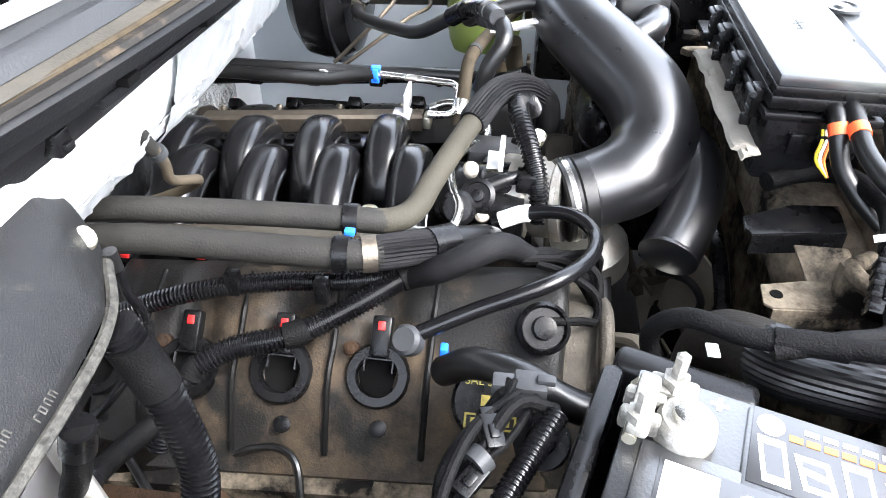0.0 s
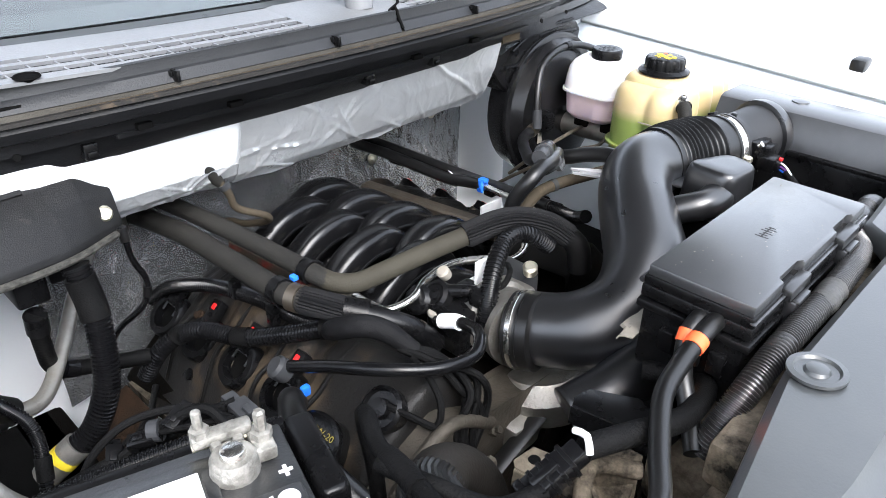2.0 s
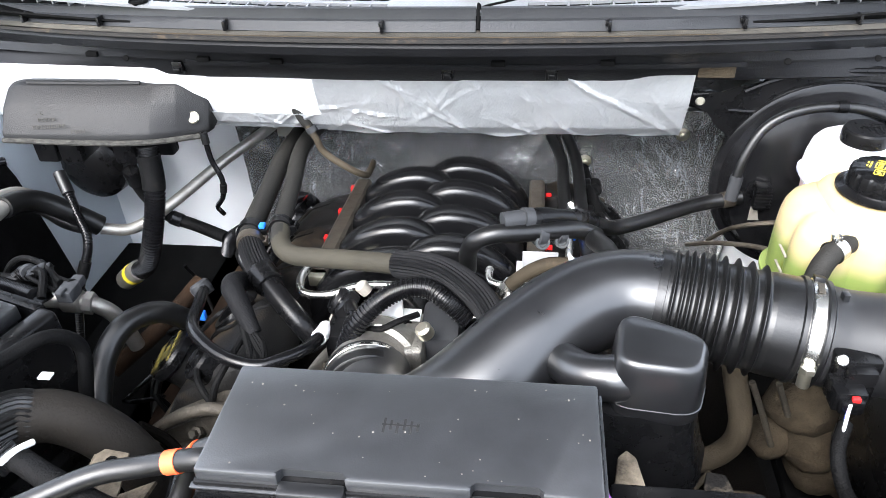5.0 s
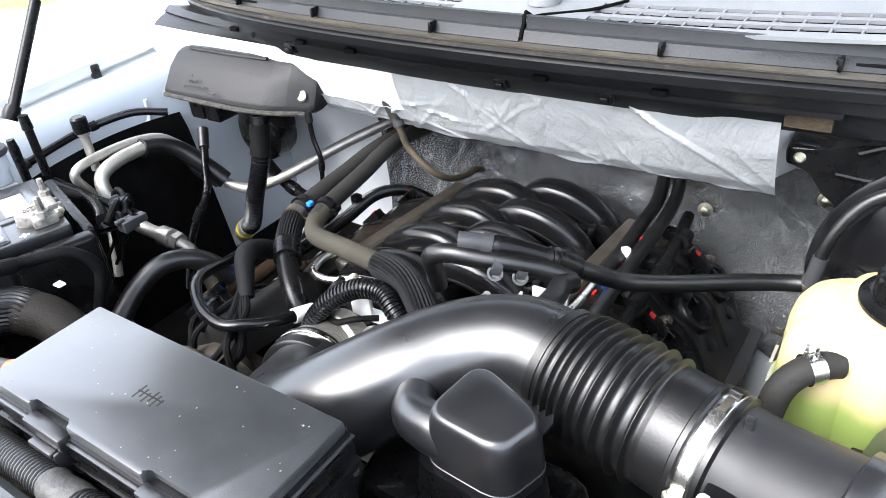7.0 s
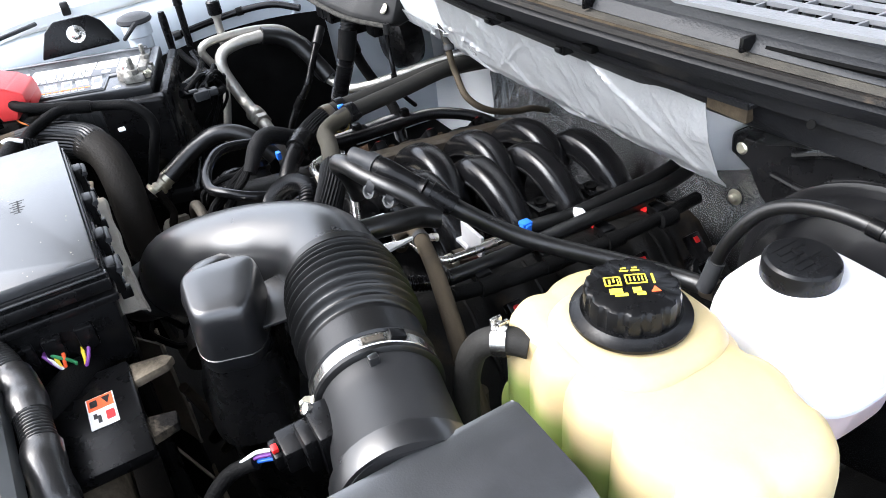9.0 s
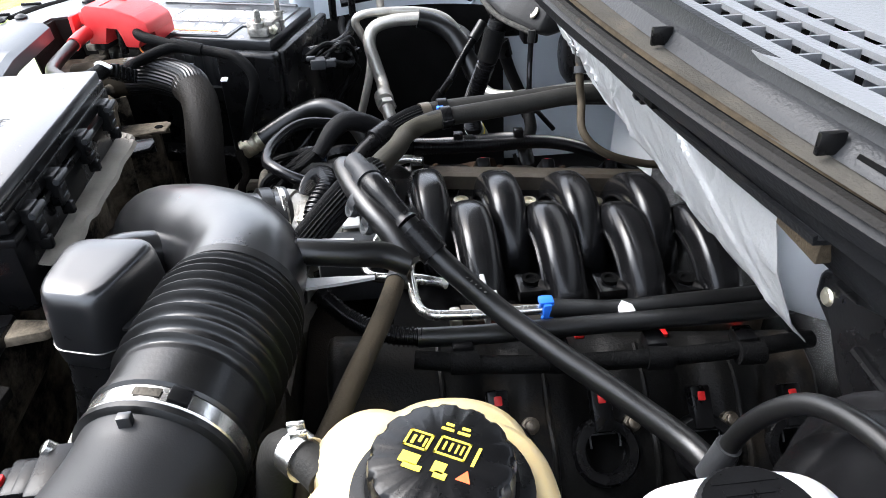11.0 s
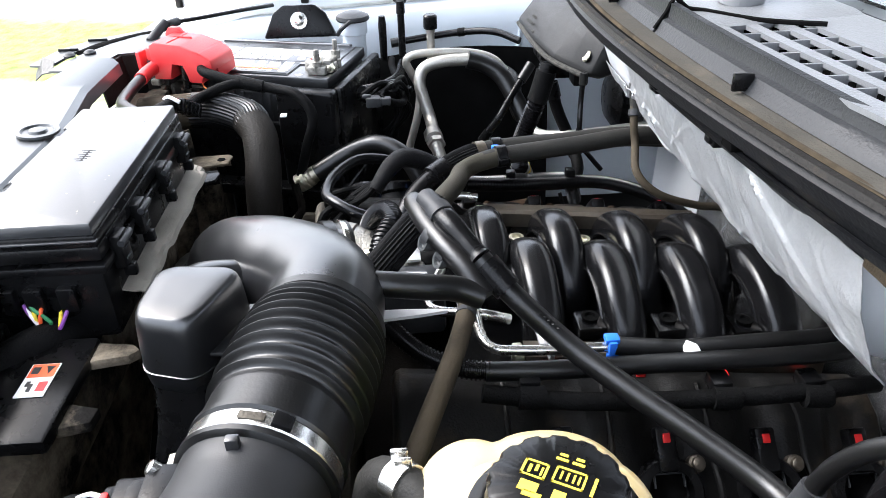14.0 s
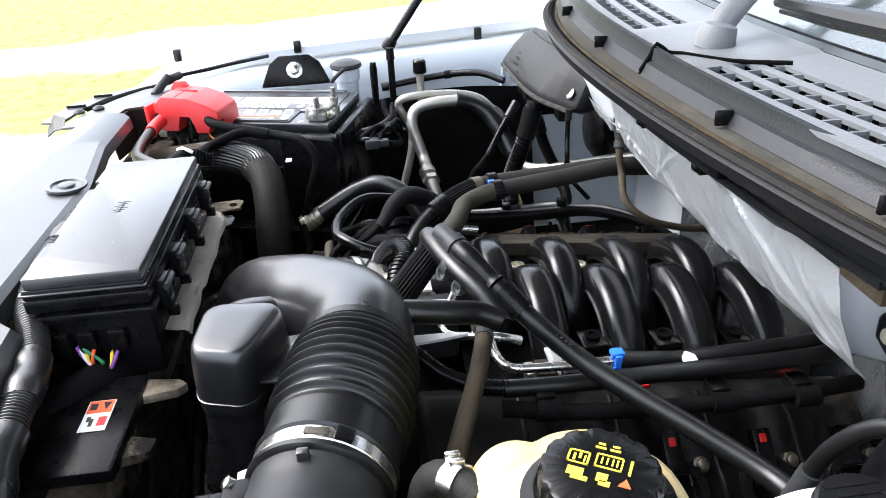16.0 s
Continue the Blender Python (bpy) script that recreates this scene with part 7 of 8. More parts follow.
    hose("module_harness", "black taped harness from the module cover to the engine", [(-0.475, 0.075, 0.975), (-0.474, 0.090, 0.925), (-0.462, 0.115, 0.868), (-0.410, 0.118, 0.842), (-0.355, 0.095, 0.838)], 0.0105, M_TAPE, "wiring loom", pieces=((0.0, 0.12, 0.0130, M_BLACK, "plug_boot"), (0.55, 0.62, 0.0122, M_LOOM, "tape_band")))
    hose("module_harness", "thin black wire hanging in a bend below the module cover", [(-0.352, 0.100, 1.030), (-0.349, 0.098, 0.985), (-0.338, 0.096, 0.950), (-0.346, 0.100, 0.915), (-0.372, 0.125, 0.880), (-0.378, 0.15, 0.85)], 0.0042, M_LOOM, "wire", pieces=((0.0, 0.10, 0.0060, M_RUBBER, "grommet"), (0.45, 0.52, 0.0056, M_TAPE, "tape_band")))
    hose("module_harness", "black wire dropping from the module cover", [(-0.585, 0.060, 0.975), (-0.55, 0.02, 0.93), (-0.528, -0.01, 0.89), (-0.545, -0.05, 0.82), (-0.56, -0.08, 0.72)], 0.0075, M_LOOM, "wire", 0.004, pieces=((0.0, 0.12, 0.0095, M_RUBBER, "grommet"), (0.5, 0.58, 0.0088, M_TAPE, "tape_band")))
    hose("module_harness", "black corrugated harness across the inner fender", [(-0.735, -0.20, 0.985), (-0.735, -0.08, 1.0), (-0.70, 0.0, 1.01), (-0.66, 0.05, 1.0)], 0.007, M_LOOM, "wire", pieces=((0.0, 0.06, 0.0092, M_RUBBER, "grommet"), (0.5, 0.55, 0.0086, M_TAPE, "tape_band")))
    hose("battery_cable", "black cable running from the battery to the inner fender", [(-0.40, -0.22, 0.985), (-0.435, -0.195, 0.965), (-0.473, -0.182, 0.957), (-0.55, -0.19, 0.965), (-0.64, -0.2, 0.965), (-0.71, -0.2, 0.96)], 0.0065, M_TAPE, "cable")
    hose("battery_cable", "black corrugated cable behind the battery", [(-0.43, -0.25, 0.99), (-0.50, -0.215, 0.975), (-0.58, -0.19, 0.965), (-0.68, -0.18, 0.96)], 0.009, M_LOOM, "cable", 0.004)
    wr = random.Random(23)
    ac = thing("wire_bundle", (-0.47, -0.22, 0.95), "loose black wires and small plugs behind the battery", "wiring loom")
    for k in range(5):
        o = [wr.uniform(-0.016, 0.016) for _ in range(8)]
        part("wire", tube([(-0.415 + o[0], -0.235 + o[1], 0.985 + 0.3 * o[2]), (-0.450 + o[3], -0.205 + o[4], 0.992 + 0.5 * o[5]), (-0.490 + o[1], -0.185 + o[6], 0.975 + o[7]), (-0.520 + o[2], -0.185 + o[0], 0.935 + o[3]), (-0.510 + o[4], -0.215 + o[5], 0.870 + o[6])], wr.choice((0.0028, 0.0038, 0.0050)), 8), M_TAPE, ac)
    for x, y, z, a in ((-0.452, -0.206, 0.990, 20), (-0.482, -0.196, 0.978, -35), (-0.505, -0.182, 0.962, 60)):
        bm = boxes(bmesh.new(), (-0.012, 0.012, -0.007, 0.007, -0.006, 0.006), (0.010, 0.018, -0.005, 0.005, -0.0045, 0.0045), (-0.006, 0.004, -0.0035, 0.0035, 0.005, 0.008), bevel=0.0012)
        bm.transform(pose(x, y, z, 12, -15, a))
        part("small_plug", bm, M_BLACK, ac)
    part("pipe_clip", turned([(0.0085, -0.005), (0.0105, -0.005), (0.0105, 0.005), (0.0085, 0.005)], 14, axis_at((-0.470, -0.200, 0.984), (0.7, -0.6, 0.2))), M_GREYCONN, ac)
    g = thing("grey_connector", (-0.40, -0.23, 0.96), "grey plastic electrical connector behind the battery", "connector")
    part("housing", boxes(bmesh.new(), (-0.410, -0.390, -0.244, -0.220, 0.974, 0.990), (-0.407, -0.393, -0.222, -0.204, 0.976, 0.988), (-0.404, -0.396, -0.250, -0.236, 0.988, 0.994), bevel=0.002), M_GREYCONN, g)
    part("ring_bracket", turned([(0.017, 0), (0.020, 0.001), (0.020, 0.010), (0.011, 0.010), (0.010, 0.001)], 20, axis_at((-0.437, -0.244, 0.968), (-0.5, 0.3, 0.8))), M_BLACK, g)
    part("violet_mark", box(-0.440, -0.432, -0.250, -0.240, 0.974, 0.980, 0.002), M_PWIRE, g)


build_looms()


def build_front_looms():
    for pts in ([(-0.062, -0.510, 1.070), (-0.090, -0.510, 1.069), (-0.104, -0.511, 1.060), (-0.112, -0.514, 1.045), (-0.120, -0.522, 1.025), (-0.135, -0.54, 1.005), (-0.16, -0.56, 0.99)],
                [(-0.062, -0.525, 1.072), (-0.092, -0.525, 1.073), (-0.116, -0.524, 1.066), (-0.145, -0.525, 1.058), (-0.185, -0.533, 1.052), (-0.235, -0.560, 1.043), (-0.275, -0.583, 1.038), (-0.330, -0.592, 1.035), (-0.392, -0.589, 1.038)]):
        c = hose("power_cable", "thick black power cable with an orange-red tape band", pts, 0.0088, M_RUBBER, "cable", group="power cables")
        q = pts[2]
        d = (V(*pts[3]) - V(*pts[1])).normalized() * 0.006
        part("tape_band", tube([tuple(V(*q) - d), q, tuple(V(*q) + d)], 0.0098), M_ORANGE, c, "orange-red tape band")
    r = hose("power_cable", "red battery cable end near the battery", [(-0.388, -0.589, 1.038), (-0.42, -0.586, 1.04), (-0.46, -0.57, 1.045)], 0.0105, M_RED, "cable")
    s = [(-0.150, -0.562, 0.985), (-0.128, -0.570, 1.022), (-0.098, -0.575, 1.046), (-0.05, -0.5775, 1.060), (0.05, -0.5785, 1.063), (0.13, -0.575, 1.062), (0.185, -0.566, 1.056), (0.225, -0.550, 1.048), (0.27, -0.538, 1.044), (0.32, -0.533, 1.042), (0.36, -0.530, 1.035), (0.395, -0.53, 1.01), (0.41, -0.54, 0.96)]
    c = hose("front_loom", "ribbed black loom along the sight shield, bound with tape", s, 0.0132, M_SHEEN, "wiring loom", 0.0034)
    part("tape", tube(wobble([(0.028, -0.5785, 1.0625), (0.038, -0.5785, 1.063), (0.055, -0.5785, 1.063), (0.066, -0.5785, 1.063)], 0.0012, 6), 0.0138), M_GREYTAPE, c, "wrinkled cloth tape")
    part("tape", tube(wobble([(0.335, -0.531, 1.040, 0.0148), (0.350, -0.531, 1.037, 0.0164), (0.364, -0.530, 1.033, 0.0146), (0.378, -0.530, 1.024, 0.0168), (0.390, -0.53, 1.013, 0.0150), (0.398, -0.532, 1.000, 0.0170), (0.404, -0.535, 0.986, 0.0152), (0.408, -0.538, 0.970, 0.0166)], 0.0016, 9), 0.0152, 16, 0.003), M_SHEEN, c, "wrinkled glossy tape")
    part("tape", tube(wobble([(0.245, -0.543, 1.0455, 0.0142), (0.258, -0.540, 1.045, 0.0158), (0.272, -0.538, 1.044, 0.0144), (0.288, -0.536, 1.0435, 0.0160), (0.305, -0.534, 1.043, 0.0146)], 0.0014, 12), 0.0146, 16, 0.003), M_SHEEN, c, "wrinkled glossy tape")
    t = hose("taped_harness", "cloth-taped harness below the fuse box", [(0.190, -0.485, 0.985), (0.222, -0.508, 0.998), (0.255, -0.540, 0.992), (0.29, -0.562, 0.97), (0.32, -0.57, 0.93)], 0.0165, M_TAPE, "wiring loom")
    wr = random.Random(8)
    for m in (M_YWIRE, M_YWIRE, M_PWIRE, M_GWIRE, M_WHITE, M_ORANGE, M_PWIRE, M_BLACK):
        y, dz = wr.uniform(-0.525, -0.492), wr.uniform(-0.008, 0.004)
        part("loose_wire", tube([(0.198, y, 1.022 + dz), (0.211 + wr.uniform(0, 0.006), y + wr.uniform(-0.008, 0.008), 1.026 + dz), (0.218 + wr.uniform(0, 0.006), y * 0.6 - 0.2 + wr.uniform(-0.006, 0.006), 1.012 + dz), (0.218, -0.507, 0.998)], 0.0017, 8), m, t)
    for k, (m, dy) in enumerate(((M_OPRINT, 0.004), (M_WHITE, 0.008), (M_YWIRE, 0.012))):
        part("loose_wire", tube([(-0.072, -0.520 + dy, 1.052), (-0.090, -0.518 + dy, 1.040), (-0.096, -0.516 + dy, 1.022), (-0.10, -0.520, 1.005)], 0.0016, 8), m, t)
    n = thing("harness_connector", (-0.27, -0.515, 1.0), "dusty grey plug connector in a taped harness", "connector")
    m = Matrix.Translation((-0.292, -0.504, 1.024)) @ Matrix.Rotation(radians(-18), 4, "Z") @ Matrix.Rotation(radians(-30), 4, "Y")
    bm = boxes(bmesh.new(), (-0.030, 0.018, -0.011, 0.011, -0.009, 0.009), (0.014, 0.030, -0.009, 0.009, -0.008, 0.008), (-0.018, 0.008, -0.004, 0.004, 0.008, 0.012), (-0.030, -0.022, -0.012, 0.012, -0.010, 0.010), bevel=0.002)
    bm.transform(m)
    part("plug", bm, M_LOOM, n, "ribbed black plug")
    for k in range(5):
        rb = box(-0.026 + 0.010 * k, -0.022 + 0.010 * k, -0.0118, 0.0118, -0.0095, 0.0098, 0.0008)
        rb.transform(m)
        part("plug_rib", rb, M_BLACK, n)
    part("white_tie", tube([(-0.272, -0.522, 1.044), (-0.262, -0.512, 1.049), (-0.258, -0.498, 1.043)], 0.003, 8), M_WHITE, n)
    part("harness", tube([(-0.264, -0.512, 1.038), (-0.22, -0.530, 1.035), (-0.16, -0.545, 1.022), (-0.09, -0.533, 1.005), (-0.075, -0.50, 0.992), (-0.09, -0.468, 0.988)], 0.0105, 12), M_TAPE, n)
    part("harness", tube([(-0.376, -0.398, 1.020), (-0.370, -0.445, 1.030), (-0.345, -0.490, 1.020), (-0.305, -0.506, 1.018)], 0.0078, 12), M_TAPE, n)
    bc = hose("battery_cable", "taped black cable arching from the red terminal cover", [(-0.428, -0.500, 1.043), (-0.410, -0.499, 1.043), (-0.392, -0.485, 1.041), (-0.376, -0.436, 1.030), (-0.366, -0.385, 1.022), (-0.345, -0.345, 1.016), (-0.332, -0.325, 0.985), (-0.334, -0.34, 0.935), (-0.345, -0.36, 0.87)], 0.0080, M_TAPE, "cable")
    part("tape_joint", tube([(-0.380, -0.446, 1.032), (-0.374, -0.425, 1.029), (-0.369, -0.400, 1.024)], 0.0098, 12), M_TAPE, bc, "lumpy tape joint")
    part("white_tag", box(-0.352, -0.338, -0.376, -0.366, 0.984, 0.9865, 0.0008), M_WHITE, bc, "small white plastic tag")
    b = thing("shroud_bracket", (-0.15, -0.47, 0.9), "dirty stepped sheet-metal bracket beside the radiator", "bracket")
    arm = [(-0.139, -0.438), (-0.160, -0.436), (-0.169, -0.441), (-0.150, -0.535), (-0.105, -0.540), (-0.110, -0.493)]
    part("arm", prism(arm, 0.004, Matrix.Translation((0, 0, 0.972)), 0.001), M_BLACK, b)
    part("arm_fold", loft([[V(x - 0.002, y, 0.975), V(x - 0.004, y, 0.955)] for x, y in ((-0.169, -0.441), (-0.160, -0.49), (-0.150, -0.535))], thick=0.002), M_BLACK, b)
    low = [(-0.226, -0.440), (-0.252, -0.437), (-0.258, -0.444), (-0.250, -0.525), (-0.205, -0.530), (-0.216, -0.480)]
    part("foot_strip", prism(low, 0.003, Matrix.Translation((0, 0, 0.958)), 0.001), M_DIRTY, b, "dusty tan strip with a hole")
    part("strip_fold", loft([[V(x - 0.002, y, 0.960), V(x - 0.004, y, 0.942)] for x, y in ((-0.258, -0.444), (-0.254, -0.49), (-0.250, -0.525))], thick=0.002), M_DIRTY, b)
    part("strip_hole", turned([(0.006, 0), (0.0055, 0.0008)], 14, pose(-0.239, -0.451, 0.9612)), M_SPLASH, b)
    part("riser", loft([[V(-0.178 - 0.01 * k, -0.478 - 0.002 * k, 0.974 - 0.004 * k), V(-0.182 - 0.01 * k, -0.525 - 0.003 * k, 0.978 - 0.004 * k)] for k in range(5)], thick=0.003), M_DIRTY, b)
    u = thing("rubber_baffle", (-0.28, -0.54, 0.85), "dusty black rubber baffle beside the radiator", "baffle")
    rows = []
    for k in range(13):
        t = k / 12
        rows.append([V(-0.205 - 0.13 * t, -0.535 + 0.03 * math.sin(t * 7) + 0.006 * noise.noise((t * 9, z * 20, 0)), z + 0.012 * math.sin(t * 5)) for z in (0.78, 0.84, 0.90, 0.95, 0.985)])
    part("sheet", loft(rows, thick=0.004), M_DIRTY, u)
    part("lip", tube([(-0.205, -0.535, 0.985), (-0.235, -0.507, 0.993), (-0.27, -0.52, 0.992), (-0.30, -0.552, 0.984), (-0.335, -0.535, 0.985)], 0.008, 10), M_DIRTY, u)


build_front_looms()


def build_steering_gear():
    g = thing("steering_gear", (0.50, -0.18, 0.70), "dirt-caked brown casting with studs below the air duct", "steering gear")
    for c, k in (((0.50, -0.17, 0.80), 0.040), ((0.525, -0.17, 0.745), 0.048), ((0.56, -0.16, 0.69), 0.055), ((0.475, -0.17, 0.74), 0.032)):
        bm = bmesh.new()
        bmesh.ops.create_icosphere(bm, subdivisions=3, radius=k, matrix=Matrix.Translation(c))
        for v in bm.verts:
            v.co += (v.co - V(*c)) * (0.25 * noise.noise(v.co * 26) + 0.1 * noise.noise(v.co * 70))
        part("casting_lobe", bm, M_DUSTLINE, g)
    part("stud", tube([(0.412, -0.22, 0.884), (0.435, -0.22, 0.83), (0.456, -0.22, 0.776)], 0.0038, 10), M_GRIME, g)
    part("stud", tube([(0.442, -0.22, 0.884), (0.454, -0.22, 0.855), (0.464, -0.22, 0.831)], 0.0036, 10), M_GRIME, g)


def build_other_hoses():
    R = [(-0.372, -0.592, 0.985), (-0.370, -0.539, 0.989), (-0.368, -0.476, 0.991), (-0.351, -0.430, 0.983), (-0.318, -0.408, 0.968), (-0.282, -0.401, 0.938), (-0.255, -0.402, 0.895), (-0.243, -0.403, 0.84), (-0.225, -0.402, 0.78), (-0.17, -0.400, 0.735), (-0.08, -0.39, 0.72)]
    h = hose("radiator_hose", "thick dull grey-brown upper radiator hose bending down to the engine", R[3:], 0.0268, M_DULLHOSE, seg=24)
    part("ribbed_cover", fluted([(-0.369, -0.520, 0.990), (-0.368, -0.476, 0.991), (-0.351, -0.430, 0.983), (-0.332, -0.416, 0.975)], 0.0282, 34, 0.045), M_RUBBER, h, "ribbed rubber sleeve")
    part("pale_stub", tube(R[:2] + [(-0.369, -0.510, 0.991)], 0.0275, 22), M_BROWNHOSE, h, "dusty tan end")
    q = hose("quick_connector_hose", "black hose stub ending in a bare metal quick connector", [(-0.300, -0.160, 0.880), (-0.322, -0.188, 0.918), (-0.344, -0.228, 0.931), (-0.354, -0.273, 0.915), (-0.342, -0.331, 0.885)], 0.0145, M_RUBBER)
    part("metal_end", turned([(0.0135, 0), (0.0135, 0.012), (0.016, 0.014), (0.016, 0.018), (0.0145, 0.019), (0.0145, 0.022), (0.0165, 0.023), (0.0165, 0.028), (0.0145, 0.029), (0.0145, 0.032), (0.016, 0.033), (0.015, 0.04)], 22, axis_at((-0.343, -0.327, 0.888), (0.06, -0.86, -0.48))), M_ZINC, q)
    K = [(0.082, -0.225, 0.962), (0.058, -0.218, 0.983), (0.034, -0.207, 0.992), (0.002, -0.210, 0.990), (-0.028, -0.222, 0.974), (-0.050, -0.234, 0.950), (-0.062, -0.240, 0.925), (-0.066, -0.243, 0.895)]
    hose("ribbed_vent_hose", "ribbed black vent hose looping down to the throttle body", K, 0.0125, M_LOOM, ribbed=0.0048)
    f = hose("fuel_line", "bare bent steel fuel line across the engine front", [(-0.150, -0.090, 0.925), (-0.152, -0.118, 0.928), (-0.142, -0.145, 0.926), (-0.105, -0.152, 0.930), (-0.070, -0.140, 0.936), (-0.02, -0.135, 0.936), (0.03, -0.150, 0.930), (0.07, -0.17, 0.92), (0.11, -0.165, 0.925), (0.135, -0.12, 0.935), (0.135, -0.088, 0.925)], 0.0055, M_STEEL, "fuel line")
    g = hose("fuel_line", "fuel line with a blue quick-release clip", [(0.098, -0.090, 0.935), (0.0985, -0.112, 0.9355), (0.110, -0.1235, 0.936), (0.150, -0.1240, 0.936), (0.180, -0.1215, 0.936), (0.195, -0.112, 0.9355), (0.199, -0.090, 0.935), (0.2025, -0.045, 0.936), (0.204, 0.004, 0.937)], 0.0052, M_STEEL, "fuel line")
    part("rubber_line", tube([(0.204, 0.002, 0.937), (0.203, 0.040, 0.931), (0.200, 0.077, 0.925), (0.198, 0.160, 0.925), (0.196, 0.232, 0.926), (0.18, 0.31, 0.93)], 0.0098, 14), M_RUBBER, g, "black rubber line")
    part("blue_clip", boxes(bmesh.new(), (0.195, 0.213, -0.004, 0.004, 0.928, 0.947), (0.198, 0.210, -0.007, 0.007, 0.943, 0.949), (0.195, 0.199, -0.006, 0.006, 0.926, 0.934), (0.209, 0.213, -0.006, 0.006, 0.926, 0.934), bevel=0.0015), M_BLUE, g, "blue plastic clip")
    part("white_tab", prism([(-0.008, -0.003), (-0.005, -0.006), (-0.004, -0.020), (0.001, -0.023), (0.003, -0.007), (0.010, -0.003), (0.006, 0.003), (-0.004, 0.006)], 0.0012, axis_at((0.207, 0.078, 0.933), (0.7, -0.2, 0.6)), 0.0004), M_WHITE, g, "torn white paper tab")
    part("bracket", boxes(bmesh.new(), (0.14, 0.188, -0.055, -0.050, 0.905, 0.938), (0.132, 0.16, -0.06, -0.035, 0.905, 0.910), bevel=0.001), M_PALETAB, g, "pale bracket")
    e = hose("vapour_hose", "black rubber hose along the cam cover", [(0.226, -0.125, 0.934), (0.227, -0.06, 0.932), (0.224, 0.050, 0.929), (0.221, 0.219, 0.927), (0.205, 0.31, 0.935)], 0.0095, M_RUBBER)
    part("ribbed_part", corrugated([(0.185, -0.215, 0.965), (0.205, -0.185, 0.945), (0.220, -0.150, 0.936), (0.226, -0.120, 0.934)], 0.0098, 0.004, 0.16), M_LOOM, e)
    part("wire_clip", tube([(0.246, -0.092, 0.930), (0.252, -0.088, 0.918), (0.246, -0.084, 0.906), (0.24, -0.092, 0.91)], 0.0016, 6), M_STEEL, e)
    il = hose("injector_loom", "black loom over the cam cover behind the fuel rail", [(0.245, -0.13, 0.925), (0.252, -0.05, 0.915), (0.250, 0.06, 0.905), (0.246, 0.16, 0.90), (0.235, 0.26, 0.895)], 0.0088, M_TAPE, "wiring loom")
    for y, z in ((-0.085, 0.921), (0.005, 0.911), (0.10, 0.904), (0.19, 0.899)):
        part("tape_joint", tube([(0.2505, y - 0.012, z + 0.001), (0.2515, y, z), (0.2505, y + 0.012, z - 0.001)], 0.0112, 12), M_TAPE, il)
        part("injector_plug", box(0.222, 0.244, y - 0.010, y + 0.010, z - 0.004, z + 0.012, 0.003), M_BLACK, il)
    hose("heater_return_hose", "brown dusty rubber hose from engine to coolant tank", [(0.112, -0.128, 0.915), (0.128, -0.133, 0.945), (0.158, -0.134, 0.972), (0.190, -0.138, 0.983), (0.260, -0.156, 0.986), (0.355, -0.188, 0.987), (0.42, -0.210, 0.978), (0.46, -0.215, 0.94)], 0.0090, M_BROWNHOSE, pieces=((0.04, 0.09, 0.0106, M_STEEL, "hose_clamp"), (0.30, 0.32, 0.0098, M_GREYCONN, "paint_mark")))
    VAC = [(0.118, -0.171, 1.064), (0.134, -0.164, 1.063), (0.166, -0.149, 1.057), (0.200, -0.127, 1.042), (0.227, -0.098, 1.016), (0.258, -0.054, 0.983), (0.302, -0.012, 0.968), (0.345, 0.028, 0.958), (0.395, 0.066, 0.950), (0.446, 0.076, 0.956)]
    v = hose("vacuum_hose", "black rubber brake vacuum hose with printed text", VAC[3:], 0.0102, M_RUBBER)
    part("end_stub", tube(VAC[:3], 0.0105, 16), M_GREYCONN, v, "grey blunt hose stub")
    part("valve_box", tube([(0.150, -0.157, 1.060, 0.0112), (0.156, -0.154, 1.059, 0.0122), (0.166, -0.149, 1.057, 0.0118), (0.184, -0.138, 1.050, 0.0104), (0.196, -0.130, 1.044, 0.0104), (0.200, -0.127, 1.042, 0.0122)], 0.0118, 18, 0.003), M_BLACK, v, "glossy black check valve")
    part("joint", tube([(0.204, -0.123, 1.039), (0.221, -0.105, 1.022)], 0.0132, 18), M_BLACK, v)
    part("joint", tube([(0.140, -0.1615, 1.0625), (0.150, -0.157, 1.060)], 0.0128, 18), M_GREYCONN, v)
    part("end_joint", tube([(0.420, 0.0725, 0.952), (0.436, 0.075, 0.9545)], 0.012, 16), M_RAIL, v)
    marks = bmesh.new()
    for i in range(7):
        p = V(0.234, -0.088, 1.007).lerp(V(0.252, -0.063, 0.990), i / 7)
        boxes(marks, (p.x - 0.0012 + 0.004, p.x + 0.0012 + 0.004, p.y - 0.001, p.y + 0.001, p.z + 0.0085, p.z + 0.0092), bevel=0)
    part("printed_text", marks, M_GREYPRINT, v)
    w = hose("crankcase_hose", "black crankcase vent hose clipped below the vacuum hose", [(0.076, -0.158, 0.985), (0.078, -0.166, 1.015), (0.088, -0.181, 1.043), (0.112, -0.180, 1.053), (0.145, -0.171, 1.050), (0.178, -0.157, 1.045), (0.205, -0.140, 1.035), (0.226, -0.127, 1.019)], 0.0108, M_RUBBER)
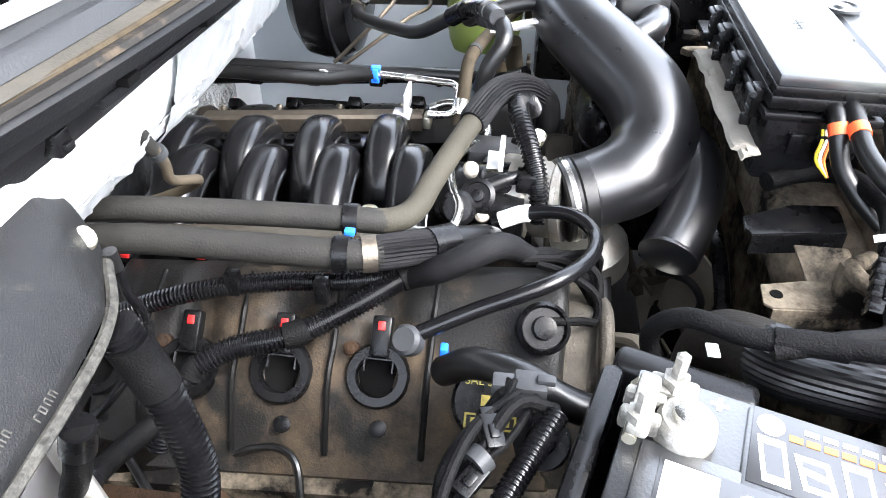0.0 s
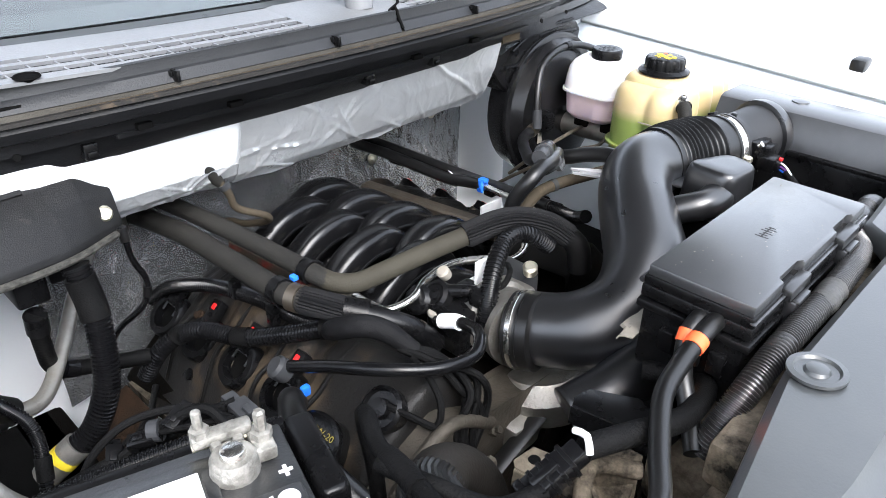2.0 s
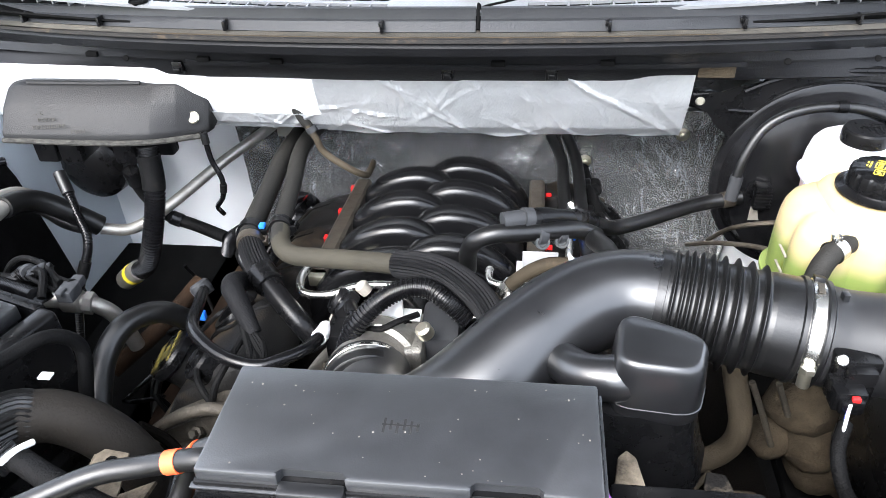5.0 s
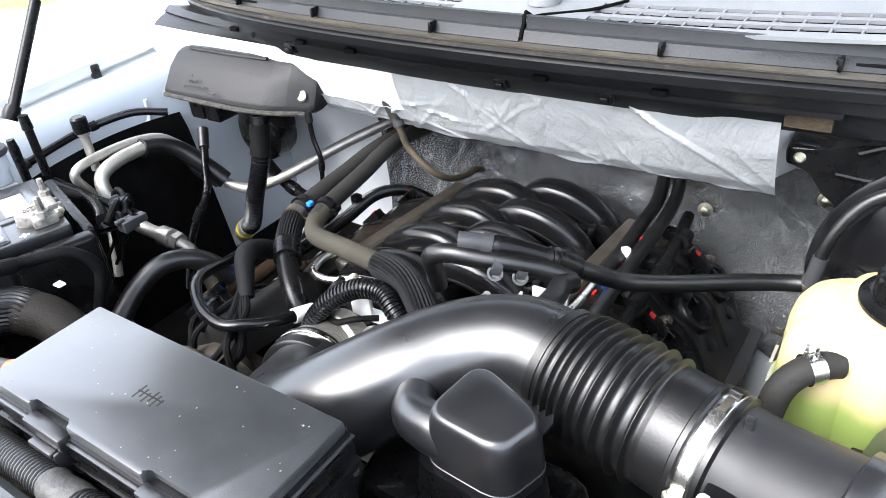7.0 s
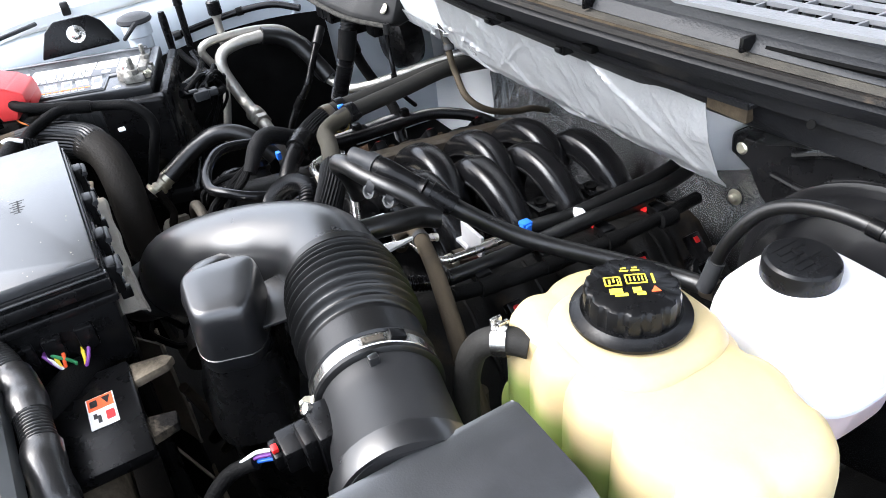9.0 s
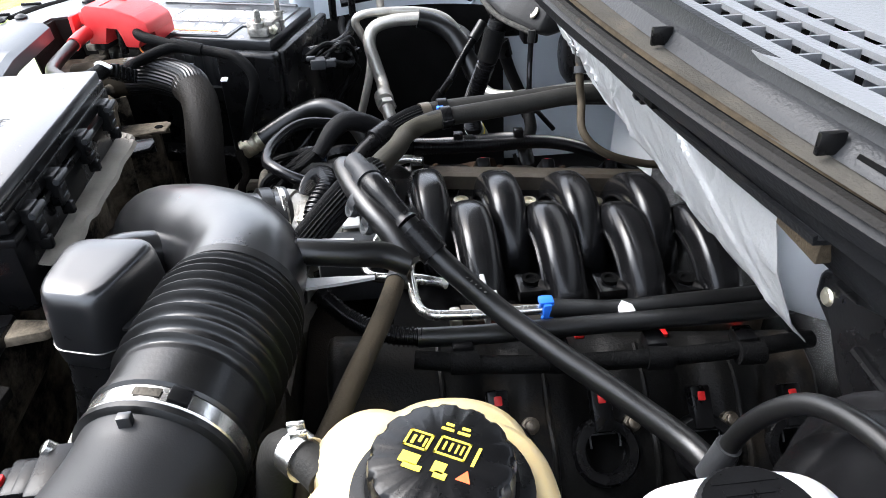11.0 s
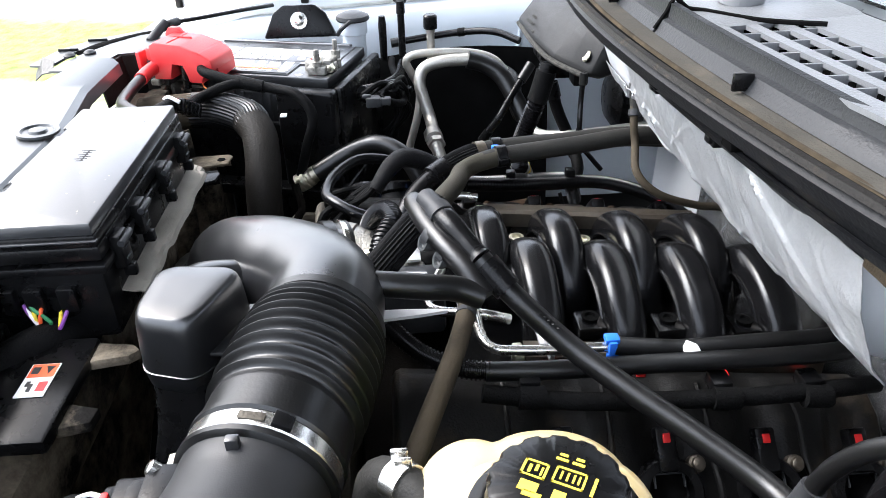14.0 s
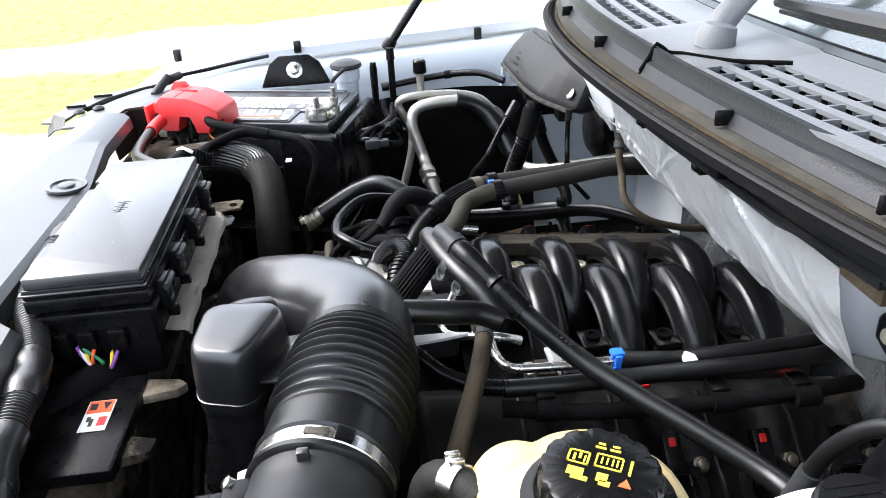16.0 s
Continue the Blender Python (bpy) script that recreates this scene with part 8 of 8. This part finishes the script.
    for p, q in (((0.158, -0.158, 1.052), (0.160, -0.1660, 1.0445)), ((0.178, -0.1455, 1.0455), (0.182, -0.1535, 1.0385))):
        part("twin_clip", turned([(0.0105, -0.006), (0.0126, -0.005), (0.0126, 0.005), (0.0105, 0.006)], 18, axis_at(q, (0.8, 0.45, -0.25))), M_GREYCONN, w, "grey twin clip")
        part("clip_cup", turned([(0.0080, -0.004), (0.0085, 0.003), (0.006, 0.003), (0.005, 0.0)], 16, axis_at(V(*q) + V(0.003, -0.009, -0.004), (0.3, -0.8, 0.4))), M_GREYPL, w, "grey clip cup")
    hose("duct_vent_hose", "short black hose from the duct to the crankcase vent", [(0.234, -0.228, 1.046), (0.236, -0.205, 1.044), (0.232, -0.176, 1.037), (0.224, -0.150, 1.028), (0.226, -0.128, 1.019)], 0.0115, M_RUBBER)
    k = hose("tank_hose", "grey-black coolant hose with a spring clamp", [(0.480, -0.188, 1.062), (0.470, -0.196, 1.063), (0.456, -0.209, 1.060), (0.445, -0.219, 1.044), (0.442, -0.226, 1.010), (0.452, -0.232, 0.970), (0.475, -0.230, 0.93)], 0.0112, M_HOSE)
    part("spring_clamp", merge(turned([(0.0118, -0.006), (0.0132, -0.006), (0.0132, 0.006), (0.0118, 0.006)], 20, axis_at((0.463, -0.2025, 1.062), (0.72, 0.66, 0.1))), boxes(bmesh.new(), (0.455, 0.458, -0.208, -0.198, 1.073, 1.081), (0.462, 0.465, -0.206, -0.196, 1.073, 1.081), bevel=0.001)), M_STEEL, k, "bright spring clamp")
    hose("lower_hose", "dusty brown lower coolant hose", [(0.385, -0.19, 0.93), (0.400, -0.20, 0.87), (0.413, -0.22, 0.808), (0.403, -0.22, 0.762), (0.365, -0.225, 0.738), (0.30, -0.23, 0.73)], 0.0145, M_BROWNHOSE)
    build_steering_gear()
    hose("brake_vent_hose", "thin black hose arching over the brake booster", [(0.428, 0.062, 0.960), (0.438, 0.075, 1.020), (0.466, 0.090, 1.064), (0.520, 0.098, 1.084), (0.590, 0.097, 1.083), (0.650, 0.080, 1.058), (0.690, 0.045, 1.005), (0.700, 0.015, 0.955)], 0.0068, M_RUBBER, pieces=((0.0, 0.08, 0.0088, M_GREYCONN, "end_joint"), (0.46, 0.49, 0.0082, M_BLACK, "hose_clip")))
    m = hose("sensor_lead", "grey-taped lead from the air flow sensor", [(0.424, -0.398, 1.018), (0.414, -0.420, 1.006), (0.418, -0.442, 0.985), (0.440, -0.45, 0.955), (0.47, -0.46, 0.92)], 0.0062, M_TAPE, "wire")
    for dz, mm in ((0.0, M_PWIRE), (0.005, M_WHITE), (-0.005, M_BLUE)):
        part("lead_wire", tube([(0.430, -0.384, 1.023 + dz), (0.424, -0.396, 1.022 + dz), (0.417, -0.412, 1.012 + 0.6 * dz)], 0.0016, 6), mm, m)
    dp = thing("oil_dipstick", (-0.16, 0.19, 0.88), "brown oil dipstick tube with a twisted pull handle", "dipstick")
    part("tube", tube([(-0.207, 0.135, 1.046), (-0.187, 0.132, 1.009), (-0.177, 0.134, 0.982), (-0.136, 0.127, 0.957), (-0.120, 0.155, 0.931), (-0.127, 0.214, 0.907), (-0.13, 0.25, 0.900), (-0.14, 0.29, 0.88)], 0.0055, 12), M_BROWNHOSE, dp)
    part("handle", tube([(-0.2345, 0.129, 1.092, 0.0045), (-0.229, 0.131, 1.083, 0.006), (-0.219, 0.134, 1.066, 0.004), (-0.212, 0.136, 1.054, 0.008), (-0.200, 0.136, 1.032, 0.0085), (-0.194, 0.134, 1.024, 0.006)], 0.006, 12), M_HOSE, dp)
    part("collar", tube([(-0.194, 0.134, 1.026), (-0.190, 0.133, 1.018)], 0.009, 12), M_GREYCONN, dp)
    # air conditioning pipes
    a = hose("air_conditioning_pipe", "bare aluminium air conditioning pipe with black insulation", [(-0.430, -0.112, 0.78), (-0.440, -0.119, 0.842), (-0.458, -0.127, 0.870), (-0.490, -0.132, 0.880), (-0.535, -0.131, 0.880), (-0.560, -0.134, 0.890), (-0.574, -0.142, 0.915), (-0.590, -0.150, 0.948), (-0.600, -0.140, 0.972), (-0.602, -0.105, 0.983), (-0.600, -0.056, 0.985)], 0.0115, M_PIPE, "pipe", group="air conditioning pipes")
    part("pipe_collar", turned([(0.0120, -0.014), (0.0165, -0.012), (0.0165, 0.010), (0.0135, 0.013)], 20, axis_at((-0.488, -0.1318, 0.880), (-1, -0.1, 0.1))), M_PIPE, a, "pale pipe collar")
    part("pipe_nut", turned([(0.0145, -0.006), (0.0165, -0.005), (0.0165, 0.006), (0.0145, 0.007)], 6, axis_at((-0.466, -0.128, 0.8745), (-1, -0.15, 0.2))), M_PIPE, a)
    part("insulation", tube([(-0.600, -0.058, 0.985), (-0.598, -0.025, 0.975), (-0.585, 0.005, 0.955), (-0.555, 0.030, 0.915), (-0.535, 0.042, 0.890)], 0.0165, 16), M_RUBBER, a)
    b = hose("air_conditioning_pipe", "bare aluminium air conditioning pipe with a service port", [(-0.590, -0.180, 0.800), (-0.605, -0.155, 0.880), (-0.620, -0.150, 0.925), (-0.622, -0.163, 0.955), (-0.622, -0.173, 0.978), (-0.622, -0.160, 0.991), (-0.622, -0.110, 0.995), (-0.620, -0.050, 0.992), (-0.612, -0.010, 0.982), (-0.60, 0.015, 0.96)], 0.0078, M_PIPE, "pipe", group="air conditioning pipes")
    part("service_port", merge(turned([(0.0075, 0.975), (0.0075, 1.035), (0.0095, 1.037), (0.0095, 1.045)], 14, pose(-0.642, -0.124, -0.008))), M_PIPE, b)
    part("port_cap", turned([(0.013, 1.043), (0.0135, 1.046), (0.013, 1.066), (0.010, 1.069)], 14, pose(-0.642, -0.124, -0.008)), M_BLACK, b, "black service port cap")
    part("low_port", merge(turned([(0.007, 0.98), (0.007, 1.06), (0.009, 1.062), (0.008, 1.085)], 12, pose(-0.70, -0.178, -0.01)), turned([(0.007, 0.98), (0.008, 1.05), (0.006, 1.065)], 12, pose(-0.69, -0.215, -0.015))), M_BLACK, b)
    c = hose("air_conditioning_pipe", "pale aluminium pipe into the firewall", [(-0.285, 0.33, 0.965), (-0.33, 0.27, 0.945), (-0.39, 0.20, 0.918), (-0.45, 0.12, 0.886), (-0.495, 0.065, 0.872), (-0.535, 0.040, 0.886)], 0.0095, M_PIPE, "pipe", group="air conditioning pipes")
    part("block_fitting", box(-0.31, -0.275, 0.285, 0.315, 0.93, 0.985, 0.004), M_PIPE, c)
    hose("exhaust_pipe", "gold-brown corroded pipe beside the cam cover", [(-0.395, 0.05, 0.78), (-0.44, -0.03, 0.745), (-0.50, -0.10, 0.71)], 0.014, M_RUST, "pipe")
    hose("loose_cable", "black cable curling along the inner fender", [(-0.70, -0.05, 0.955), (-0.64, 0.03, 0.938), (-0.58, 0.03, 0.905), (-0.545, 0.035, 0.89)], 0.0130, M_RUBBER, "hose")


build_other_hoses()


def build_clutter():
    """Heat shields, wires and brackets low round the engine."""
    rng = random.Random(21)
    c = thing("lower_wiring", (-0.42, -0.2, 0.8), "tangle of dusty black wires low beside the engine", "wiring loom")
    for i in range(14):
        x, y = rng.uniform(-0.44, -0.36), rng.uniform(-0.26, 0.1)
        pts = [(x, y, 0.66 + rng.uniform(0, 0.08))]
        for k in range(4):
            p = pts[-1]
            pts.append((p[0] + rng.uniform(-0.05, 0.05), p[1] + rng.uniform(-0.05, 0.08), p[2] + rng.uniform(-0.06, 0.05)))
        part("wire", tube(pts, rng.uniform(0.003, 0.007), 8), rng.choice((M_TAPE, M_LOOM, M_RUBBER)), c)
    d = thing("lower_wiring", (0.1, -0.4, 0.8), "tangle of dusty wires and hoses ahead of the engine", "wiring loom")
    for i in range(16):
        x, y = rng.uniform(-0.25, 0.45), rng.uniform(-0.44, -0.36)
        pts = [(x, y, 0.72 + rng.uniform(0, 0.1))]
        for k in range(4):
            p = pts[-1]
            pts.append((p[0] + rng.uniform(-0.07, 0.07), p[1] + rng.uniform(-0.03, 0.03), p[2] + rng.uniform(-0.06, 0.06)))
        part("wire", tube(pts, rng.uniform(0.003, 0.008), 8), rng.choice((M_TAPE, M_DARK, M_BROWNHOSE)), d)
    f = thing("alternator", (-0.2, -0.36, 0.72), "dirt-caked alternator and brackets low at the engine front", "alternator")
    part("housing", turned([(0.05, 0), (0.065, 0.01), (0.068, 0.04), (0.062, 0.06), (0.066, 0.065), (0.066, 0.09), (0.04, 0.10)], 28, axis_at((-0.235, -0.30, 0.755), (-0.1, -1, 0.1))), M_GRIME, f)
    for k in range(12):
        a = 2 * math.pi * k / 12
        part("cooling_fin", box(-0.237 + 0.058 * math.cos(a), -0.229 + 0.058 * math.cos(a), -0.402, -0.340, 0.757 + 0.058 * math.sin(a), 0.763 + 0.058 * math.sin(a), 0.001), M_GRIME, f)
    part("bracket", tube([(-0.31, -0.33, 0.82), (-0.27, -0.36, 0.84), (-0.20, -0.36, 0.84), (-0.15, -0.33, 0.80)], 0.009, 8), M_TAN, f, "dusty tan bracket")
    for k in range(10):
        x, y, z = rng.uniform(-0.34, -0.10), rng.uniform(-0.36, -0.30), rng.uniform(0.72, 0.85)
        part("grimy_bolt", turned([(0.008, 0), (0.008, 0.008), (0.005, 0.010), (0.005, 0.016)], 6, axis_at((x, y, z), (rng.uniform(-1, 0.2), -1, rng.uniform(0, 1)))), M_GRIME, f)
    e = thing("exhaust_manifold", (-0.42, 0.0, 0.6), "rusty brown exhaust manifold and heat shield", "exhaust manifold")
    part("shield", loft([[V(-0.36, y, 0.72), V(-0.40, y, 0.70), V(-0.43, y, 0.65 + 0.01 * math.sin(y * 40)), V(-0.43, y, 0.58)] for y in [-0.25 + 0.02 * i for i in range(24)]], thick=0.002), M_RUST, e)


build_clutter()
